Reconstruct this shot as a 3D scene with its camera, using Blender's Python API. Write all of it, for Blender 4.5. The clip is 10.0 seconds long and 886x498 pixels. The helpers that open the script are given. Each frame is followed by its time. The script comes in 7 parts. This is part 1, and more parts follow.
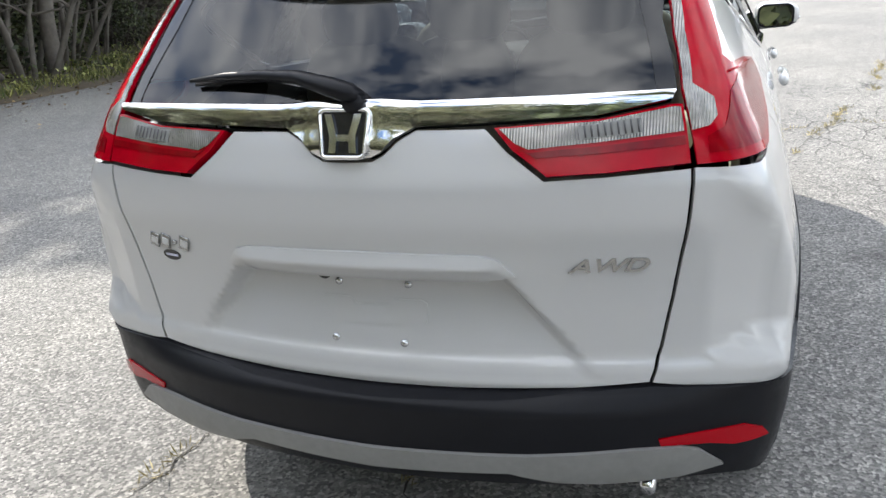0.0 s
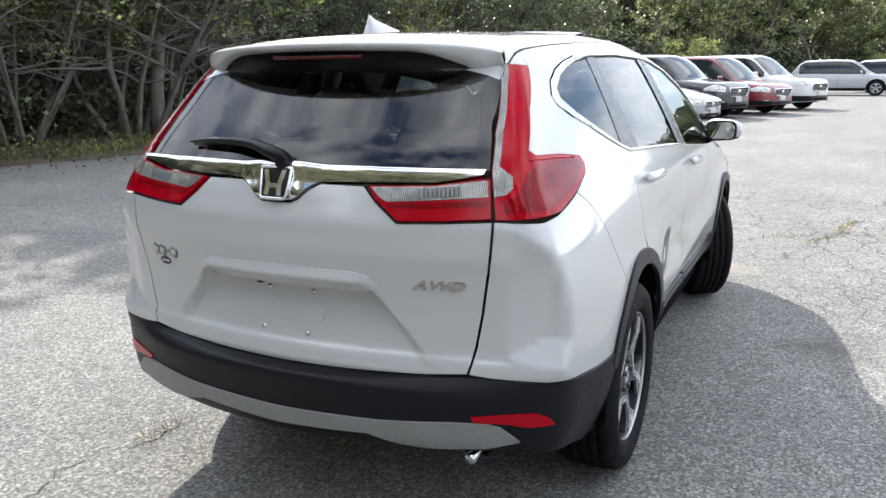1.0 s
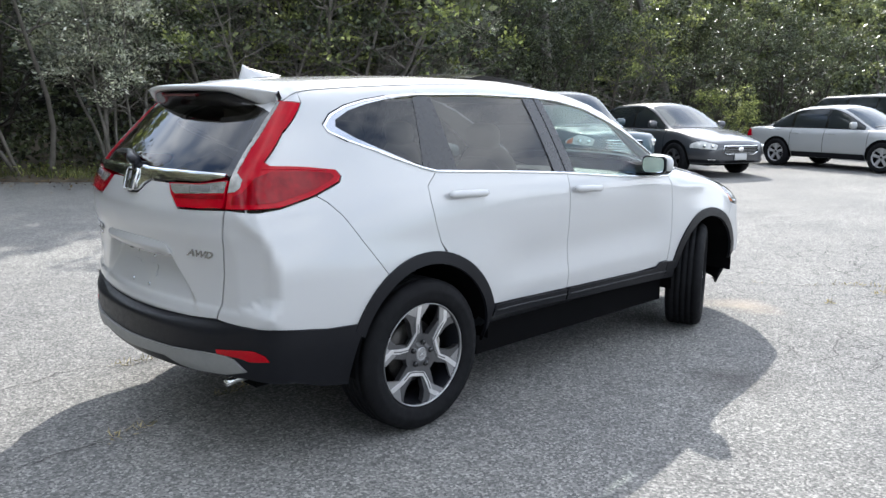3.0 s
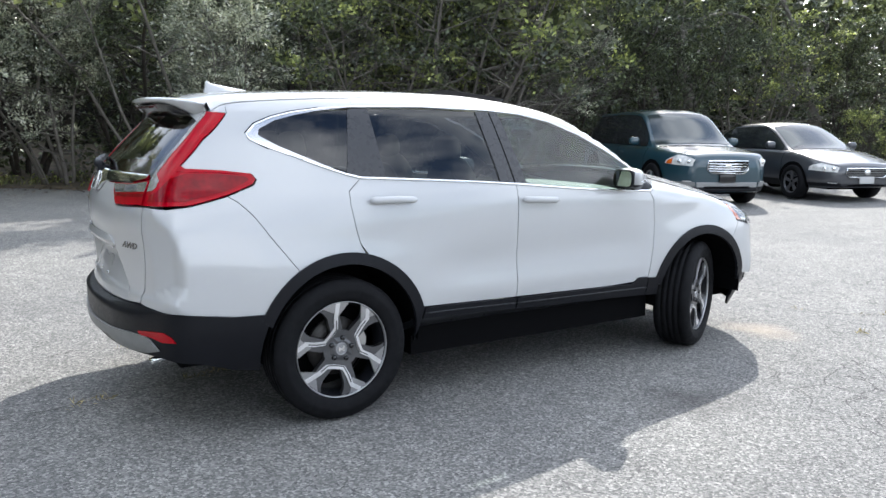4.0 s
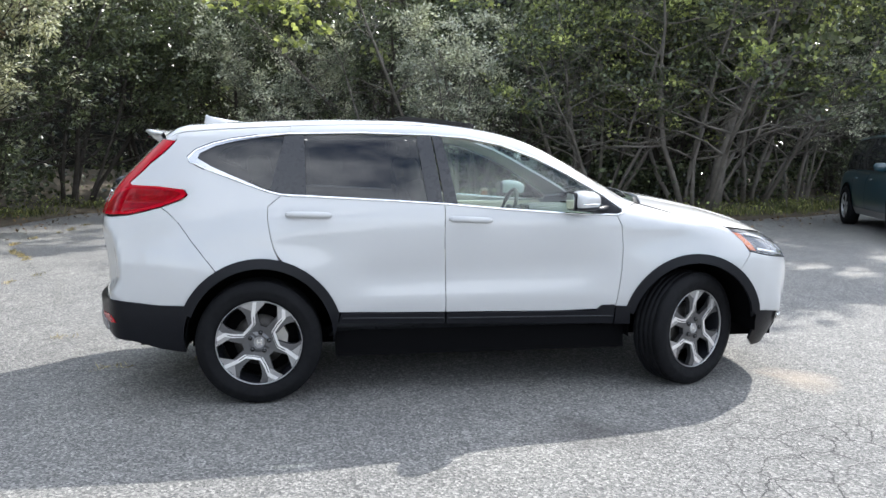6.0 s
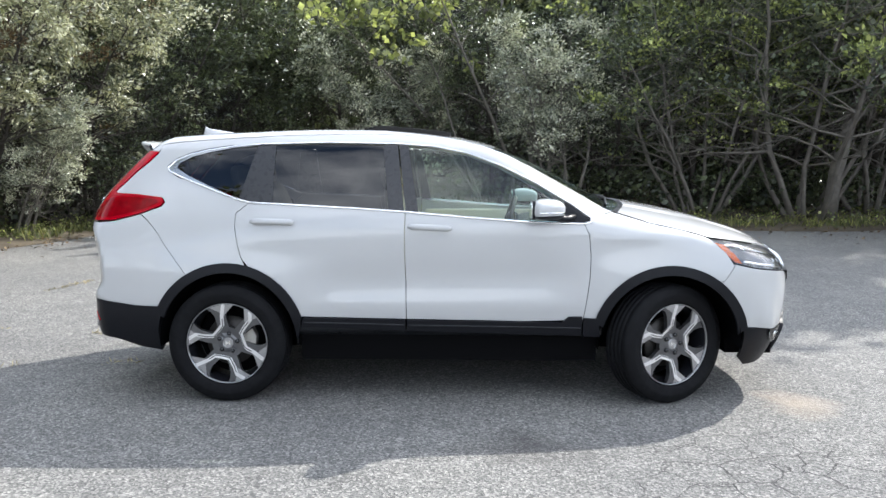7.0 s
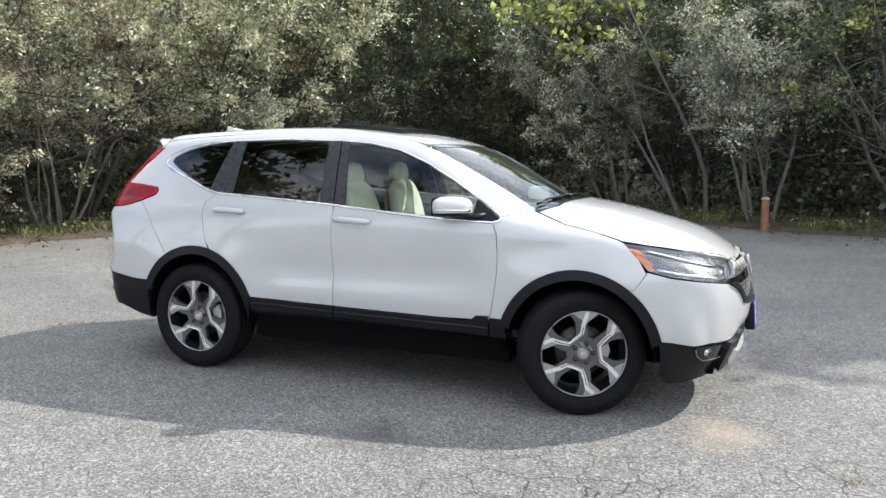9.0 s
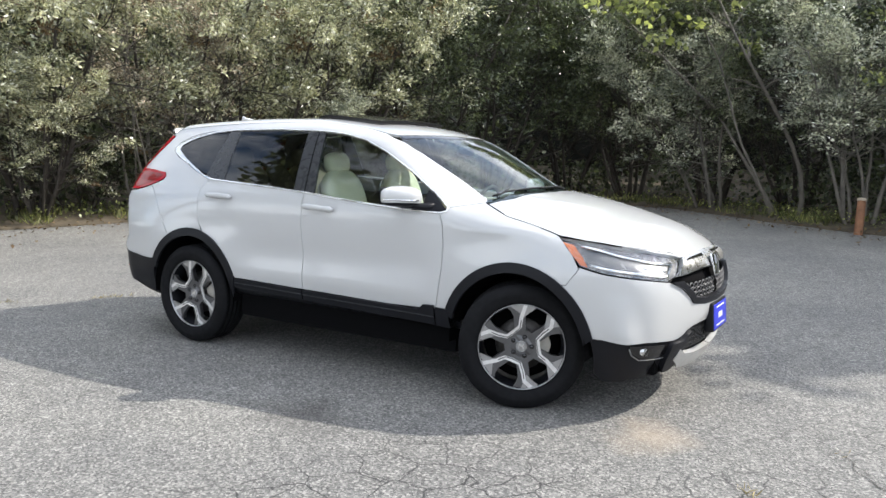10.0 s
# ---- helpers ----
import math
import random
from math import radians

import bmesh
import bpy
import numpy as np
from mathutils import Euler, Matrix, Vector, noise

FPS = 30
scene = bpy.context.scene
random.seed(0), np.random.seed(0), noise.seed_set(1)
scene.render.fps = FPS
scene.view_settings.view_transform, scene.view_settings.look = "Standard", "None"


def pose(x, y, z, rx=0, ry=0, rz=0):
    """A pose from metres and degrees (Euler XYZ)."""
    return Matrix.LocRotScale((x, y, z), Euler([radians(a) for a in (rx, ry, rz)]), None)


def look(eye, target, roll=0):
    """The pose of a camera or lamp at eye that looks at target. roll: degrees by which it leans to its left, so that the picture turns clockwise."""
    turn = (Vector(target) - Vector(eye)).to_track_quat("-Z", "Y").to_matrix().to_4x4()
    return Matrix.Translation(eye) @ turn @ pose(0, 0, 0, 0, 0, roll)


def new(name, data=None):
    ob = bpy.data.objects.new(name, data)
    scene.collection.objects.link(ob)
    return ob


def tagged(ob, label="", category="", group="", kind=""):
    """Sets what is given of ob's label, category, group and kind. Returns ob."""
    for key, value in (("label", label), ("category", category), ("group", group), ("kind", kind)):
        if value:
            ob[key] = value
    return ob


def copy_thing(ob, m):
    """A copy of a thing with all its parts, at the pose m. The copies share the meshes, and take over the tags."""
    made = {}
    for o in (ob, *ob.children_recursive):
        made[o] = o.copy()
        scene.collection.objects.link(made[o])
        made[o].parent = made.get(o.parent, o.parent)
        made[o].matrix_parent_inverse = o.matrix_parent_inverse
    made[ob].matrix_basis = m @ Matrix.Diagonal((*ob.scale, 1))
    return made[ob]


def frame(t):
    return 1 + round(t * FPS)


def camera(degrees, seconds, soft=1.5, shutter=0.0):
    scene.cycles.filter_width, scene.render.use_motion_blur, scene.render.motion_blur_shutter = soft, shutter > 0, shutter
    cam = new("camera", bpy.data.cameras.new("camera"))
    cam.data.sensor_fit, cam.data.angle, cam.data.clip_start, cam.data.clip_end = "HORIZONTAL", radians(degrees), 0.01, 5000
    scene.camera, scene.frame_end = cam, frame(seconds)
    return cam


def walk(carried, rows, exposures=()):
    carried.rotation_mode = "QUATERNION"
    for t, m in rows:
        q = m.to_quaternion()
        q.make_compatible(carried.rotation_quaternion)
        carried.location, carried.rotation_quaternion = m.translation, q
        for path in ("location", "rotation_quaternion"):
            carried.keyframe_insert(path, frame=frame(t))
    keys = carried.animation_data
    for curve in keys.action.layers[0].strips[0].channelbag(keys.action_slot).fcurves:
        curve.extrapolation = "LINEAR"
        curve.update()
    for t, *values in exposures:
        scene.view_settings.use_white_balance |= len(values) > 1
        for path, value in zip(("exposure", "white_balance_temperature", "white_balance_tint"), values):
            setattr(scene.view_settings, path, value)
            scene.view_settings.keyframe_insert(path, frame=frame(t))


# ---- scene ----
cam = camera(59.2, 10.0)
PATH = [
    (0, (0.711, -2.379, 1.468), (0.064, -0.604, 0.811), -4.4),
    (0.5, (1.085, -2.733, 1.51), (0.358, -0.945, 0.989), -1.6),
    (1, (1.474, -2.855, 1.5), (0.627, -1.097, 1.062), -0.4),
    (1.5, (1.981, -2.868, 1.503), (0.995, -1.175, 1.1), 0.1),
    (2, (2.516, -2.854, 1.512), (1.385, -1.25, 1.128), 0.3),
    (2.5, (3.009, -2.668, 1.503), (1.736, -1.171, 1.134), 0.5),
    (2.7, (3.202, -2.57, 1.506), (1.873, -1.12, 1.142), 0.5),
    (3.8, (4.181, -1.79, 1.465), (2.563, -0.657, 1.151), 0.6),
    (4, (4.35, -1.625, 1.462), (2.686, -0.558, 1.157), 0.7),
    (4.5, (4.748, -1.164, 1.464), (2.98, -0.274, 1.178), 0.7),
    (5, (5.026, -0.666, 1.454), (3.171, 0.034, 1.186), 0.7),
    (5.5, (5.271, -0.158, 1.441), (3.352, 0.347, 1.188), 0.6),
    (5.7, (5.341, 0.053, 1.456), (3.402, 0.476, 1.207), 0.5),
    (6.8, (5.506, 1.232, 1.432), (3.519, 1.244, 1.21), -0.1),
    (7, (5.502, 1.447, 1.453), (3.515, 1.389, 1.232), -0.1),
    (7.5, (5.444, 1.982, 1.45), (3.471, 1.741, 1.232), -0.2),
    (8, (5.409, 2.531, 1.447), (3.465, 2.111, 1.229), -0.2),
    (8.5, (5.309, 3.08, 1.448), (3.412, 2.486, 1.223), -0.0),
    (9, (5.164, 3.604, 1.464), (3.327, 2.847, 1.23), 0.3),
    (9.5, (5.008, 4.117, 1.47), (3.243, 3.209, 1.225), 0.8),
    (10, (4.757, 4.583, 1.466), (3.072, 3.536, 1.21), 1.1),
]
walk(cam, [(t, look(eye, target, roll)) for t, eye, target, roll in PATH], ((0.0, 1.38, 6300, 10), (1.0, 1.27, 6150, 10), (2.5, 1.18, 5980, 10), (4.5, 1.18, 5900, 10), (7.5, 1.13, 6000, 10), (10.0, 1.03, 6200, 10)))

# ---- daylight: sun ahead and to the left of the car, broken cloud ----
SUN_UP, SUN_TURN = radians(38.9), math.atan2(-0.83, 0.92)
world = bpy.data.worlds.new("daylight")
scene.world = world
world.use_nodes = True
wt = world.node_tree
wt.nodes.clear()
w_out = wt.nodes.new("ShaderNodeOutputWorld")
w_bg = wt.nodes.new("ShaderNodeBackground")
w_sky = wt.nodes.new("ShaderNodeTexSky")
w_sky.sky_type, w_sky.sun_disc, w_sky.sun_elevation, w_sky.sun_rotation = "NISHITA", False, SUN_UP, SUN_TURN
w_sky.air_density, w_sky.dust_density, w_sky.ozone_density = 1.0, 1.2, 1.0
w_co = wt.nodes.new("ShaderNodeTexCoord")
w_map = wt.nodes.new("ShaderNodeMapping")
w_map.inputs["Scale"].default_value = (1.0, 1.0, 1.5)
w_noise = wt.nodes.new("ShaderNodeTexNoise")
w_noise.inputs["Scale"].default_value, w_noise.inputs["Detail"].default_value, w_noise.inputs["Roughness"].default_value = 3.4, 8.0, 0.58
w_ramp = wt.nodes.new("ShaderNodeMapRange")
w_ramp.inputs["From Min"].default_value, w_ramp.inputs["From Max"].default_value = 0.38, 0.61
w_mix = wt.nodes.new("ShaderNodeMixRGB")
w_mix.inputs["Color2"].default_value = (11.4, 11.4, 11.4, 1)
wt.links.new(w_co.outputs["Generated"], w_map.inputs["Vector"])
wt.links.new(w_map.outputs["Vector"], w_noise.inputs["Vector"])
wt.links.new(w_noise.outputs["Fac"], w_ramp.inputs["Value"])
wt.links.new(w_ramp.outputs["Result"], w_mix.inputs["Fac"])
wt.links.new(w_sky.outputs["Color"], w_mix.inputs["Color1"])
wt.links.new(w_mix.outputs["Color"], w_bg.inputs["Color"])
w_bg.inputs["Strength"].default_value = 0.124
wt.links.new(w_bg.outputs["Background"], w_out.inputs["Surface"])

sun = new("sun", bpy.data.lights.new("sun", "SUN"))
sun.data.energy, sun.data.angle, sun.data.color = 3.4, radians(0.6), (1.0, 0.92, 0.80)
sun.matrix_world = look((-8.3, 9.2, 10.0), (0, 0, 0))


# ---- materials ----
def material(name, colour, rough=0.5, metal=0.0, **extra):
    m = bpy.data.materials.new(name)
    m.use_nodes = True
    b = m.node_tree.nodes["Principled BSDF"]
    b.inputs["Base Color"].default_value = (*colour, 1)
    b.inputs["Roughness"].default_value, b.inputs["Metallic"].default_value = rough, metal
    for key, value in extra.items():
        b.inputs[key.replace("_", " ")].default_value = value
    return m


def node(m, kind, **sets):
    n = m.node_tree.nodes.new(kind)
    for key, value in sets.items():
        n.inputs[key.replace("_", " ")].default_value = value
    return n


def link(m, a, b):
    m.node_tree.links.new(a, b)


def bsdf(m):
    return m.node_tree.nodes["Principled BSDF"]


def place(m):
    return m.node_tree.nodes.new("ShaderNodeTexCoord").outputs["Object"]


def noise_of(m, scale, detail=4.0, rough=0.55, where=None):
    n = node(m, "ShaderNodeTexNoise", Scale=scale, Detail=detail, Roughness=rough)
    link(m, where or place(m), n.inputs["Vector"])
    return n.outputs["Fac"]


def ramp(m, fac, *stops):
    n = m.node_tree.nodes.new("ShaderNodeValToRGB")
    e = n.color_ramp.elements
    while len(e) < len(stops):
        e.new(0.5)
    for q, (at, c) in zip(e, stops):
        q.position, q.color = at, (*c, 1) if len(c) == 3 else c
    link(m, fac, n.inputs["Fac"])
    return n.outputs["Color"]


def blend(m, fac, a, b, mode="MIX"):
    n = m.node_tree.nodes.new("ShaderNodeMixRGB")
    n.blend_type = mode
    for key, value in (("Fac", fac), ("Color1", a), ("Color2", b)):
        if isinstance(value, (int, float)):
            n.inputs[key].default_value = value
        elif isinstance(value, tuple):
            n.inputs[key].default_value = (*value, 1)
        else:
            link(m, value, n.inputs[key])
    return n.outputs["Color"]


def relief(m, height, strength, distance):
    n = node(m, "ShaderNodeBump", Strength=strength, Distance=distance)
    link(m, height, n.inputs["Height"])
    link(m, n.outputs["Normal"], bsdf(m).inputs["Normal"])


def varied(name, colour, rough, spread=0.12, scale=8.0, metal=0.0, bump=0.0, fine=60.0, **extra):
    """A surface with blotches and fine grain round one colour."""
    m = material(name, colour, rough, metal, **extra)
    lo, hi = tuple(c * (1 - spread) for c in colour), tuple(min(1, c * (1 + spread)) for c in colour)
    c = ramp(m, noise_of(m, scale), (0.3, lo), (0.7, hi))
    g = noise_of(m, fine, 3)
    c = blend(m, 0.25, c, ramp(m, g, (0.25, tuple(q * 0.75 for q in colour)), (0.75, tuple(min(1, q * 1.2) for q in colour))))
    link(m, c, bsdf(m).inputs["Base Color"])
    link(m, ramp(m, noise_of(m, scale * 2.3), (0.2, (rough * 0.8,) * 3), (0.8, (min(1, rough * 1.25),) * 3)), bsdf(m).inputs["Roughness"])
    if bump:
        relief(m, g, bump, 0.002)
    return m


def paint(name, colour):
    m = material(name, colour, 0.34, 0.0, Coat_Weight=1.0, Coat_Roughness=0.03, Coat_IOR=1.5)
    lo = tuple(c * 0.96 for c in colour)
    link(m, blend(m, noise_of(m, 3.0, 5), lo, colour), bsdf(m).inputs["Base Color"])
    link(m, ramp(m, noise_of(m, 9.0, 6), (0.35, (0.02,) * 3), (0.8, (0.09,) * 3)), bsdf(m).inputs["Coat Roughness"])
    return m


def glass(name, tint, rough=0.0, ior=1.52):
    """A thin pane: tinted see-through with a mirror sheen."""
    m = bpy.data.materials.new(name)
    m.use_nodes = True
    t = m.node_tree
    t.nodes.clear()
    out = t.nodes.new("ShaderNodeOutputMaterial")
    clear, gloss, mix, edge, steep, sheen = (t.nodes.new("ShaderNode" + k) for k in ("BsdfTransparent", "BsdfGlossy", "MixShader", "LayerWeight", "Math", "Math"))
    clear.inputs["Color"].default_value = (*tint, 1)
    gloss.inputs["Roughness"].default_value = rough
    edge.inputs["Blend"].default_value = 0.5
    low = 1.5 * ((ior - 1) / (ior + 1)) ** 2
    steep.operation, sheen.operation = "POWER", "MULTIPLY_ADD"
    steep.inputs[1].default_value = 5.0
    sheen.inputs[1].default_value, sheen.inputs[2].default_value = 1 - low, low
    t.links.new(edge.outputs["Facing"], steep.inputs[0])
    t.links.new(steep.outputs[0], sheen.inputs[0])
    t.links.new(sheen.outputs[0], mix.inputs[0])
    t.links.new(clear.outputs[0], mix.inputs[1])
    t.links.new(gloss.outputs[0], mix.inputs[2])
    t.links.new(mix.outputs[0], out.inputs["Surface"])
    return m


WHITE = paint("pearl_white_paint", (0.468, 0.472, 0.474))
BLACK_TRIM = varied("black_moulded_plastic", (0.009, 0.0095, 0.012), 0.36, 0.1, 20, bump=0.10, fine=900, Specular_IOR_Level=0.17)
GLOSS_BLACK = material("gloss_black_trim", (0.012, 0.012, 0.013), 0.12)
PILLAR_FILM = varied("pillar_film", (0.022, 0.023, 0.026), 0.28, 0.06, 14)
GLOSS_SILL = varied("satin_black_rocker", (0.016, 0.017, 0.020), 0.30, 0.10, 16)
SILVER_TRIM = varied("silver_bumper_paint", (0.20, 0.20, 0.195), 0.42, 0.06, 12)
CHROME = material("chrome", (0.78, 0.79, 0.80), 0.06, 1.0)
RUBBER = varied("tyre_rubber", (0.0075, 0.0077, 0.0088), 0.70, 0.25, 14, bump=0.2, fine=300, Specular_IOR_Level=0.12)
# near-black paints the shade of gaps, wheel wells and openings into their colour
DARK = material("cavity_shade_black", (0.004, 0.004, 0.0045), 0.9, Specular_IOR_Level=0.04)
ALLOY = varied("machined_alloy", (0.82, 0.82, 0.83), 0.36, 0.03, 6, metal=0.9)
ALLOY_DARK = varied("grey_painted_alloy", (0.11, 0.11, 0.115), 0.38, 0.06, 6, metal=0.5)
ALLOY_GREY = varied("brushed_grey_alloy", (0.12, 0.12, 0.125), 0.34, 0.15, 9, metal=0.75)
ALLOY_FACE = varied("satin_alloy_face", (0.40, 0.40, 0.41), 0.30, 0.12, 9, metal=0.85)
SATIN = material("satin_chrome", (0.56, 0.57, 0.59), 0.17, 1.0)
BRIGHT_TRIM = varied("bright_satin_trim", (0.72, 0.73, 0.74), 0.28, 0.05, 10, metal=1.0)
SKID = varied("bright_silver_paint", (0.33, 0.33, 0.325), 0.38, 0.06, 12)
BRAKE = varied("brake_steel", (0.07, 0.066, 0.062), 0.5, 0.25, 30, metal=0.8)
PRIVACY = glass("privacy_glass", (0.16, 0.165, 0.17), 0.0, 1.55)
CLEAR_GREEN = glass("green_tinted_glass", (0.80, 0.92, 0.88), 0.0, 1.52)
LENS_CLEAR = glass("clear_lens", (0.93, 0.94, 0.95))
LAMP_RED = varied("red_lamp_lens", (0.34, 0.0, 0.008), 0.10, 0.18, 18, Specular_IOR_Level=0.12, Coat_Weight=0.18, Coat_Roughness=0.02)
LAMP_DEEP = varied("deep_red_lamp_lens", (0.19, 0.0, 0.004), 0.10, 0.4, 22, Specular_IOR_Level=0.15, Coat_Weight=0.2, Coat_Roughness=0.02)
LAMP_RED_DARK = material("dark_red_lamp_lens", (0.06, 0.002, 0.004), 0.15)
LAMP_CLEAR = varied("clear_ribbed_lamp", (0.27, 0.26, 0.24), 0.20, 0.5, 22, 0.5, Coat_Weight=1.0, Coat_Roughness=0.02)
ribs = node(LAMP_CLEAR, "ShaderNodeTexWave", Scale=55.0, Distortion=0.4)
link(LAMP_CLEAR, place(LAMP_CLEAR), ribs.inputs["Vector"])
relief(LAMP_CLEAR, ribs.outputs["Fac"], 0.8, 0.004)
AMBER = material("amber_lens", (0.55, 0.12, 0.015), 0.12, Coat_Weight=1.0)
REFLECTOR_RED = material("red_reflector", (0.34, 0.0, 0.006), 0.2, Specular_IOR_Level=0.2, Coat_Weight=0.2)
BEIGE = varied("ivory_leather", (0.58, 0.54, 0.43), 0.55, 0.08, 12, bump=0.2, fine=250)
CABIN = varied("dark_cabin_plastic", (0.035, 0.034, 0.033), 0.7, 0.1, 10)
CABIN_GREY = varied("grey_cabin_trim", (0.42, 0.40, 0.36), 0.75, 0.1, 10)
BLUE_PLATE = material("blue_plate", (0.03, 0.04, 0.45), 0.35)
WHITE_PRINT = material("white_print", (0.55, 0.55, 0.70), 0.5)
MIRROR = material("mirror_glass", (0.85, 0.86, 0.87), 0.01, 1.0)

# ---- the shape of the main car: x right, y ahead, z up, rear axle over the origin ----
def curve(*knots):
    """A smooth line through (position, value) pairs."""
    xs, ys = np.array([k[0] for k in knots], float), np.array([k[1] for k in knots], float)
    h, d = np.diff(xs), np.diff(ys) / np.diff(xs)
    m = np.concatenate(([d[0]], np.where(d[1:] * d[:-1] > 0, 3 * (h[1:] + h[:-1]) / ((2 * h[1:] + h[:-1]) / np.where(d[:-1] == 0, 1, d[:-1]) + (h[1:] + 2 * h[:-1]) / np.where(d[1:] == 0, 1, d[1:])), 0), [d[-1]]))

    def value(q):
        q = np.clip(q, xs[0], xs[-1])
        i = np.clip(np.searchsorted(xs, q) - 1, 0, len(h) - 1)
        t = (q - xs[i]) / h[i]
        return (ys[i] * (1 + 2 * t) * (1 - t) ** 2 + m[i] * h[i] * t * (1 - t) ** 2 + ys[i + 1] * t * t * (3 - 2 * t) + m[i + 1] * h[i] * t * t * (t - 1))
    return value


def step(a, b, q):
    t = np.clip((q - a) / (b - a), 0, 1)
    return t * t * (3 - 2 * t)


def smax(a, b, k):
    h = np.maximum(k - np.abs(a - b), 0) / k
    return np.maximum(a, b) + h * h * k / 4


SIDE = curve((0.20, 0.80), (0.32, 0.845), (0.45, 0.885), (0.55, 0.901), (0.70, 0.906), (0.85, 0.906), (0.98, 0.908), (1.06, 0.903), (1.12, 0.889), (1.18, 0.863), (1.30, 0.806), (1.45, 0.727), (1.57, 0.655), (1.66, 0.585), (1.80, 0.46))
TAPER_UP = curve((-1.2, 0.19), (-0.8, 0.105), (-0.4, 0.055), (0.0, 0.03), (0.45, 0.012), (1.0, 0.0), (1.6, 0.0), (2.2, 0.016), (2.7, 0.045), (3.1, 0.10), (3.6, 0.24))
TAPER_LOW = curve((-1.2, 0.09), (-0.8, 0.03), (-0.4, 0.0), (0.6, 0.0), (2.0, 0.0), (2.8, 0.0), (3.1, 0.02), (3.6, 0.12))
REAR = curve((0.20, -0.86), (0.34, -0.93), (0.45, -0.955), (0.60, -0.962), (0.70, -0.958), (0.80, -0.960), (0.92, -0.972), (1.00, -0.984), (1.06, -0.982), (1.13, -0.960), (1.20, -0.928), (1.26, -0.885), (1.40, -0.755), (1.52, -0.640), (1.62, -0.545), (1.80, -0.38))
NOSE = curve((0.18, 3.40), (0.30, 3.47), (0.42, 3.52), (0.55, 3.545), (0.68, 3.555), (0.78, 3.550), (0.87, 3.52), (0.94, 3.46), (1.10, 3.28))
HOOD = curve((1.6, 1.325), (2.0, 1.265), (2.30, 1.213), (2.55, 1.175), (2.80, 1.127), (3.05, 1.063), (3.25, 1.000), (3.40, 0.938), (3.50, 0.875), (3.70, 0.72))
ROOF = curve((-1.2, 1.56), (-0.75, 1.607), (-0.5, 1.632), (0.0, 1.662), (0.5, 1.678), (0.85, 1.676), (1.15, 1.655), (1.40, 1.621), (1.60, 1.574), (1.80, 1.498), (2.05, 1.380), (2.30, 1.252), (2.50, 1.145), (2.8, 0.97), (3.6, 0.4))
SWELL = curve((0.25, 0.2), (0.5, 1.0), (0.72, 0.9), (0.95, 0.0), (1.3, 0.0))


def side_of(y, z):
    u = step(0.80, 1.18, z)
    w = SIDE(z) - TAPER_UP(y) * u - TAPER_LOW(y) * (1 - u)
    flare = np.exp(-((y - 0.02) / 0.55) ** 4) + np.exp(-((y - 2.68) / 0.55) ** 4)
    w = w + 0.022 * flare * SWELL(z)
    doors = step(0.35, 0.75, y) * step(2.3, 1.9, y)
    w = w - 0.014 * doors * np.exp(-((z - 0.745 - 0.03 * (y - 1)) / 0.10) ** 2) + 0.006 * doors * np.exp(-((z - 0.60) / 0.05) ** 2)
    # fender swage running from the door shoulder over the lamp
    return w + 0.008 * np.exp(-((z - 1.035 + 0.05 * (y - 2.2)) / 0.03) ** 2) * step(1.9, 2.4, y) * step(3.2, 2.8, y)


def rear_of(x, z):
    ax = np.abs(x)
    y = REAR(z) + 0.215 * ax ** 2
    # recess for the plate, its flanks leaning outwards below
    edge = 0.315 + (0.885 - z) * 0.85
    depth = 0.050 * step(0.640, 0.872, z) + 0.004
    y = y + depth * step(0.0, 0.042, edge - ax) * step(0.892, 0.880, z) * step(0.635, 0.66, z)
    # scooped corner facet, and a lip along the foot
    y = y + 0.30 * np.clip(ax - 0.708, 0, 0.115) * step(0.66, 0.73, z) * step(1.07, 0.97, z)
    y = y - 0.012 * step(0.700, 0.670, z - 0.05 * step(0.70, 0.82, ax)) * step(0.60, 0.64, z)
    return y


def nose_of(x, z):
    ax = np.abs(x)
    return NOSE(z) - 0.22 * ax ** 2 - 0.16 * ax ** 4


def top_of(x, y):
    ax = np.abs(x)
    roof = ROOF(y) - 0.075 * ax ** 2 - 0.05 * ax ** 4 - 0.12 * ax ** 2 * step(1.55, 2.3, y)
    hood = HOOD(y) - 0.085 * ax ** 2 - 0.08 * ax ** 4 + 0.010 * step(0.50, 0.44, ax - 0.10 * (y - 2.4) * -1) * step(3.45, 3.2, y)
    return np.maximum(roof, hood)


def body(x, y, z):
    m = smax(np.abs(x) - side_of(y, z), z - top_of(x, y), 0.075)
    m = smax(m, rear_of(x, z) - y, 0.085 - 0.062 * step(1.12, 0.98, z) * step(0.60, 0.68, z))
    return smax(m, y - nose_of(x, z), 0.16)


CX, CR, CF, ARC = 0.42, -0.42, 2.95, 0.55


def wrap_right(s):
    """Start and way of the level ray for the place s along the car's outline, 0 at the middle of the tail."""
    s = np.asarray(s, float)
    a, b = CX, CX + ARC
    c = b + CF - CR
    d = c + ARC
    on = [s < a, s < b, s < c, s < d]
    ang = np.select(on, [0 * s, (s - a) / ARC * np.pi / 2, 0 * s + np.pi / 2, np.pi / 2 + (s - c) / ARC * np.pi / 2], np.pi)
    x = np.select(on, [s, CX + 0 * s, CX + 0 * s, CX + 0 * s], CX - (s - d))
    y = np.select(on, [CR + 0 * s, CR + 0 * s, CR + s - b, CF + 0 * s], CF)
    return x, y, np.sin(ang), -np.cos(ang)


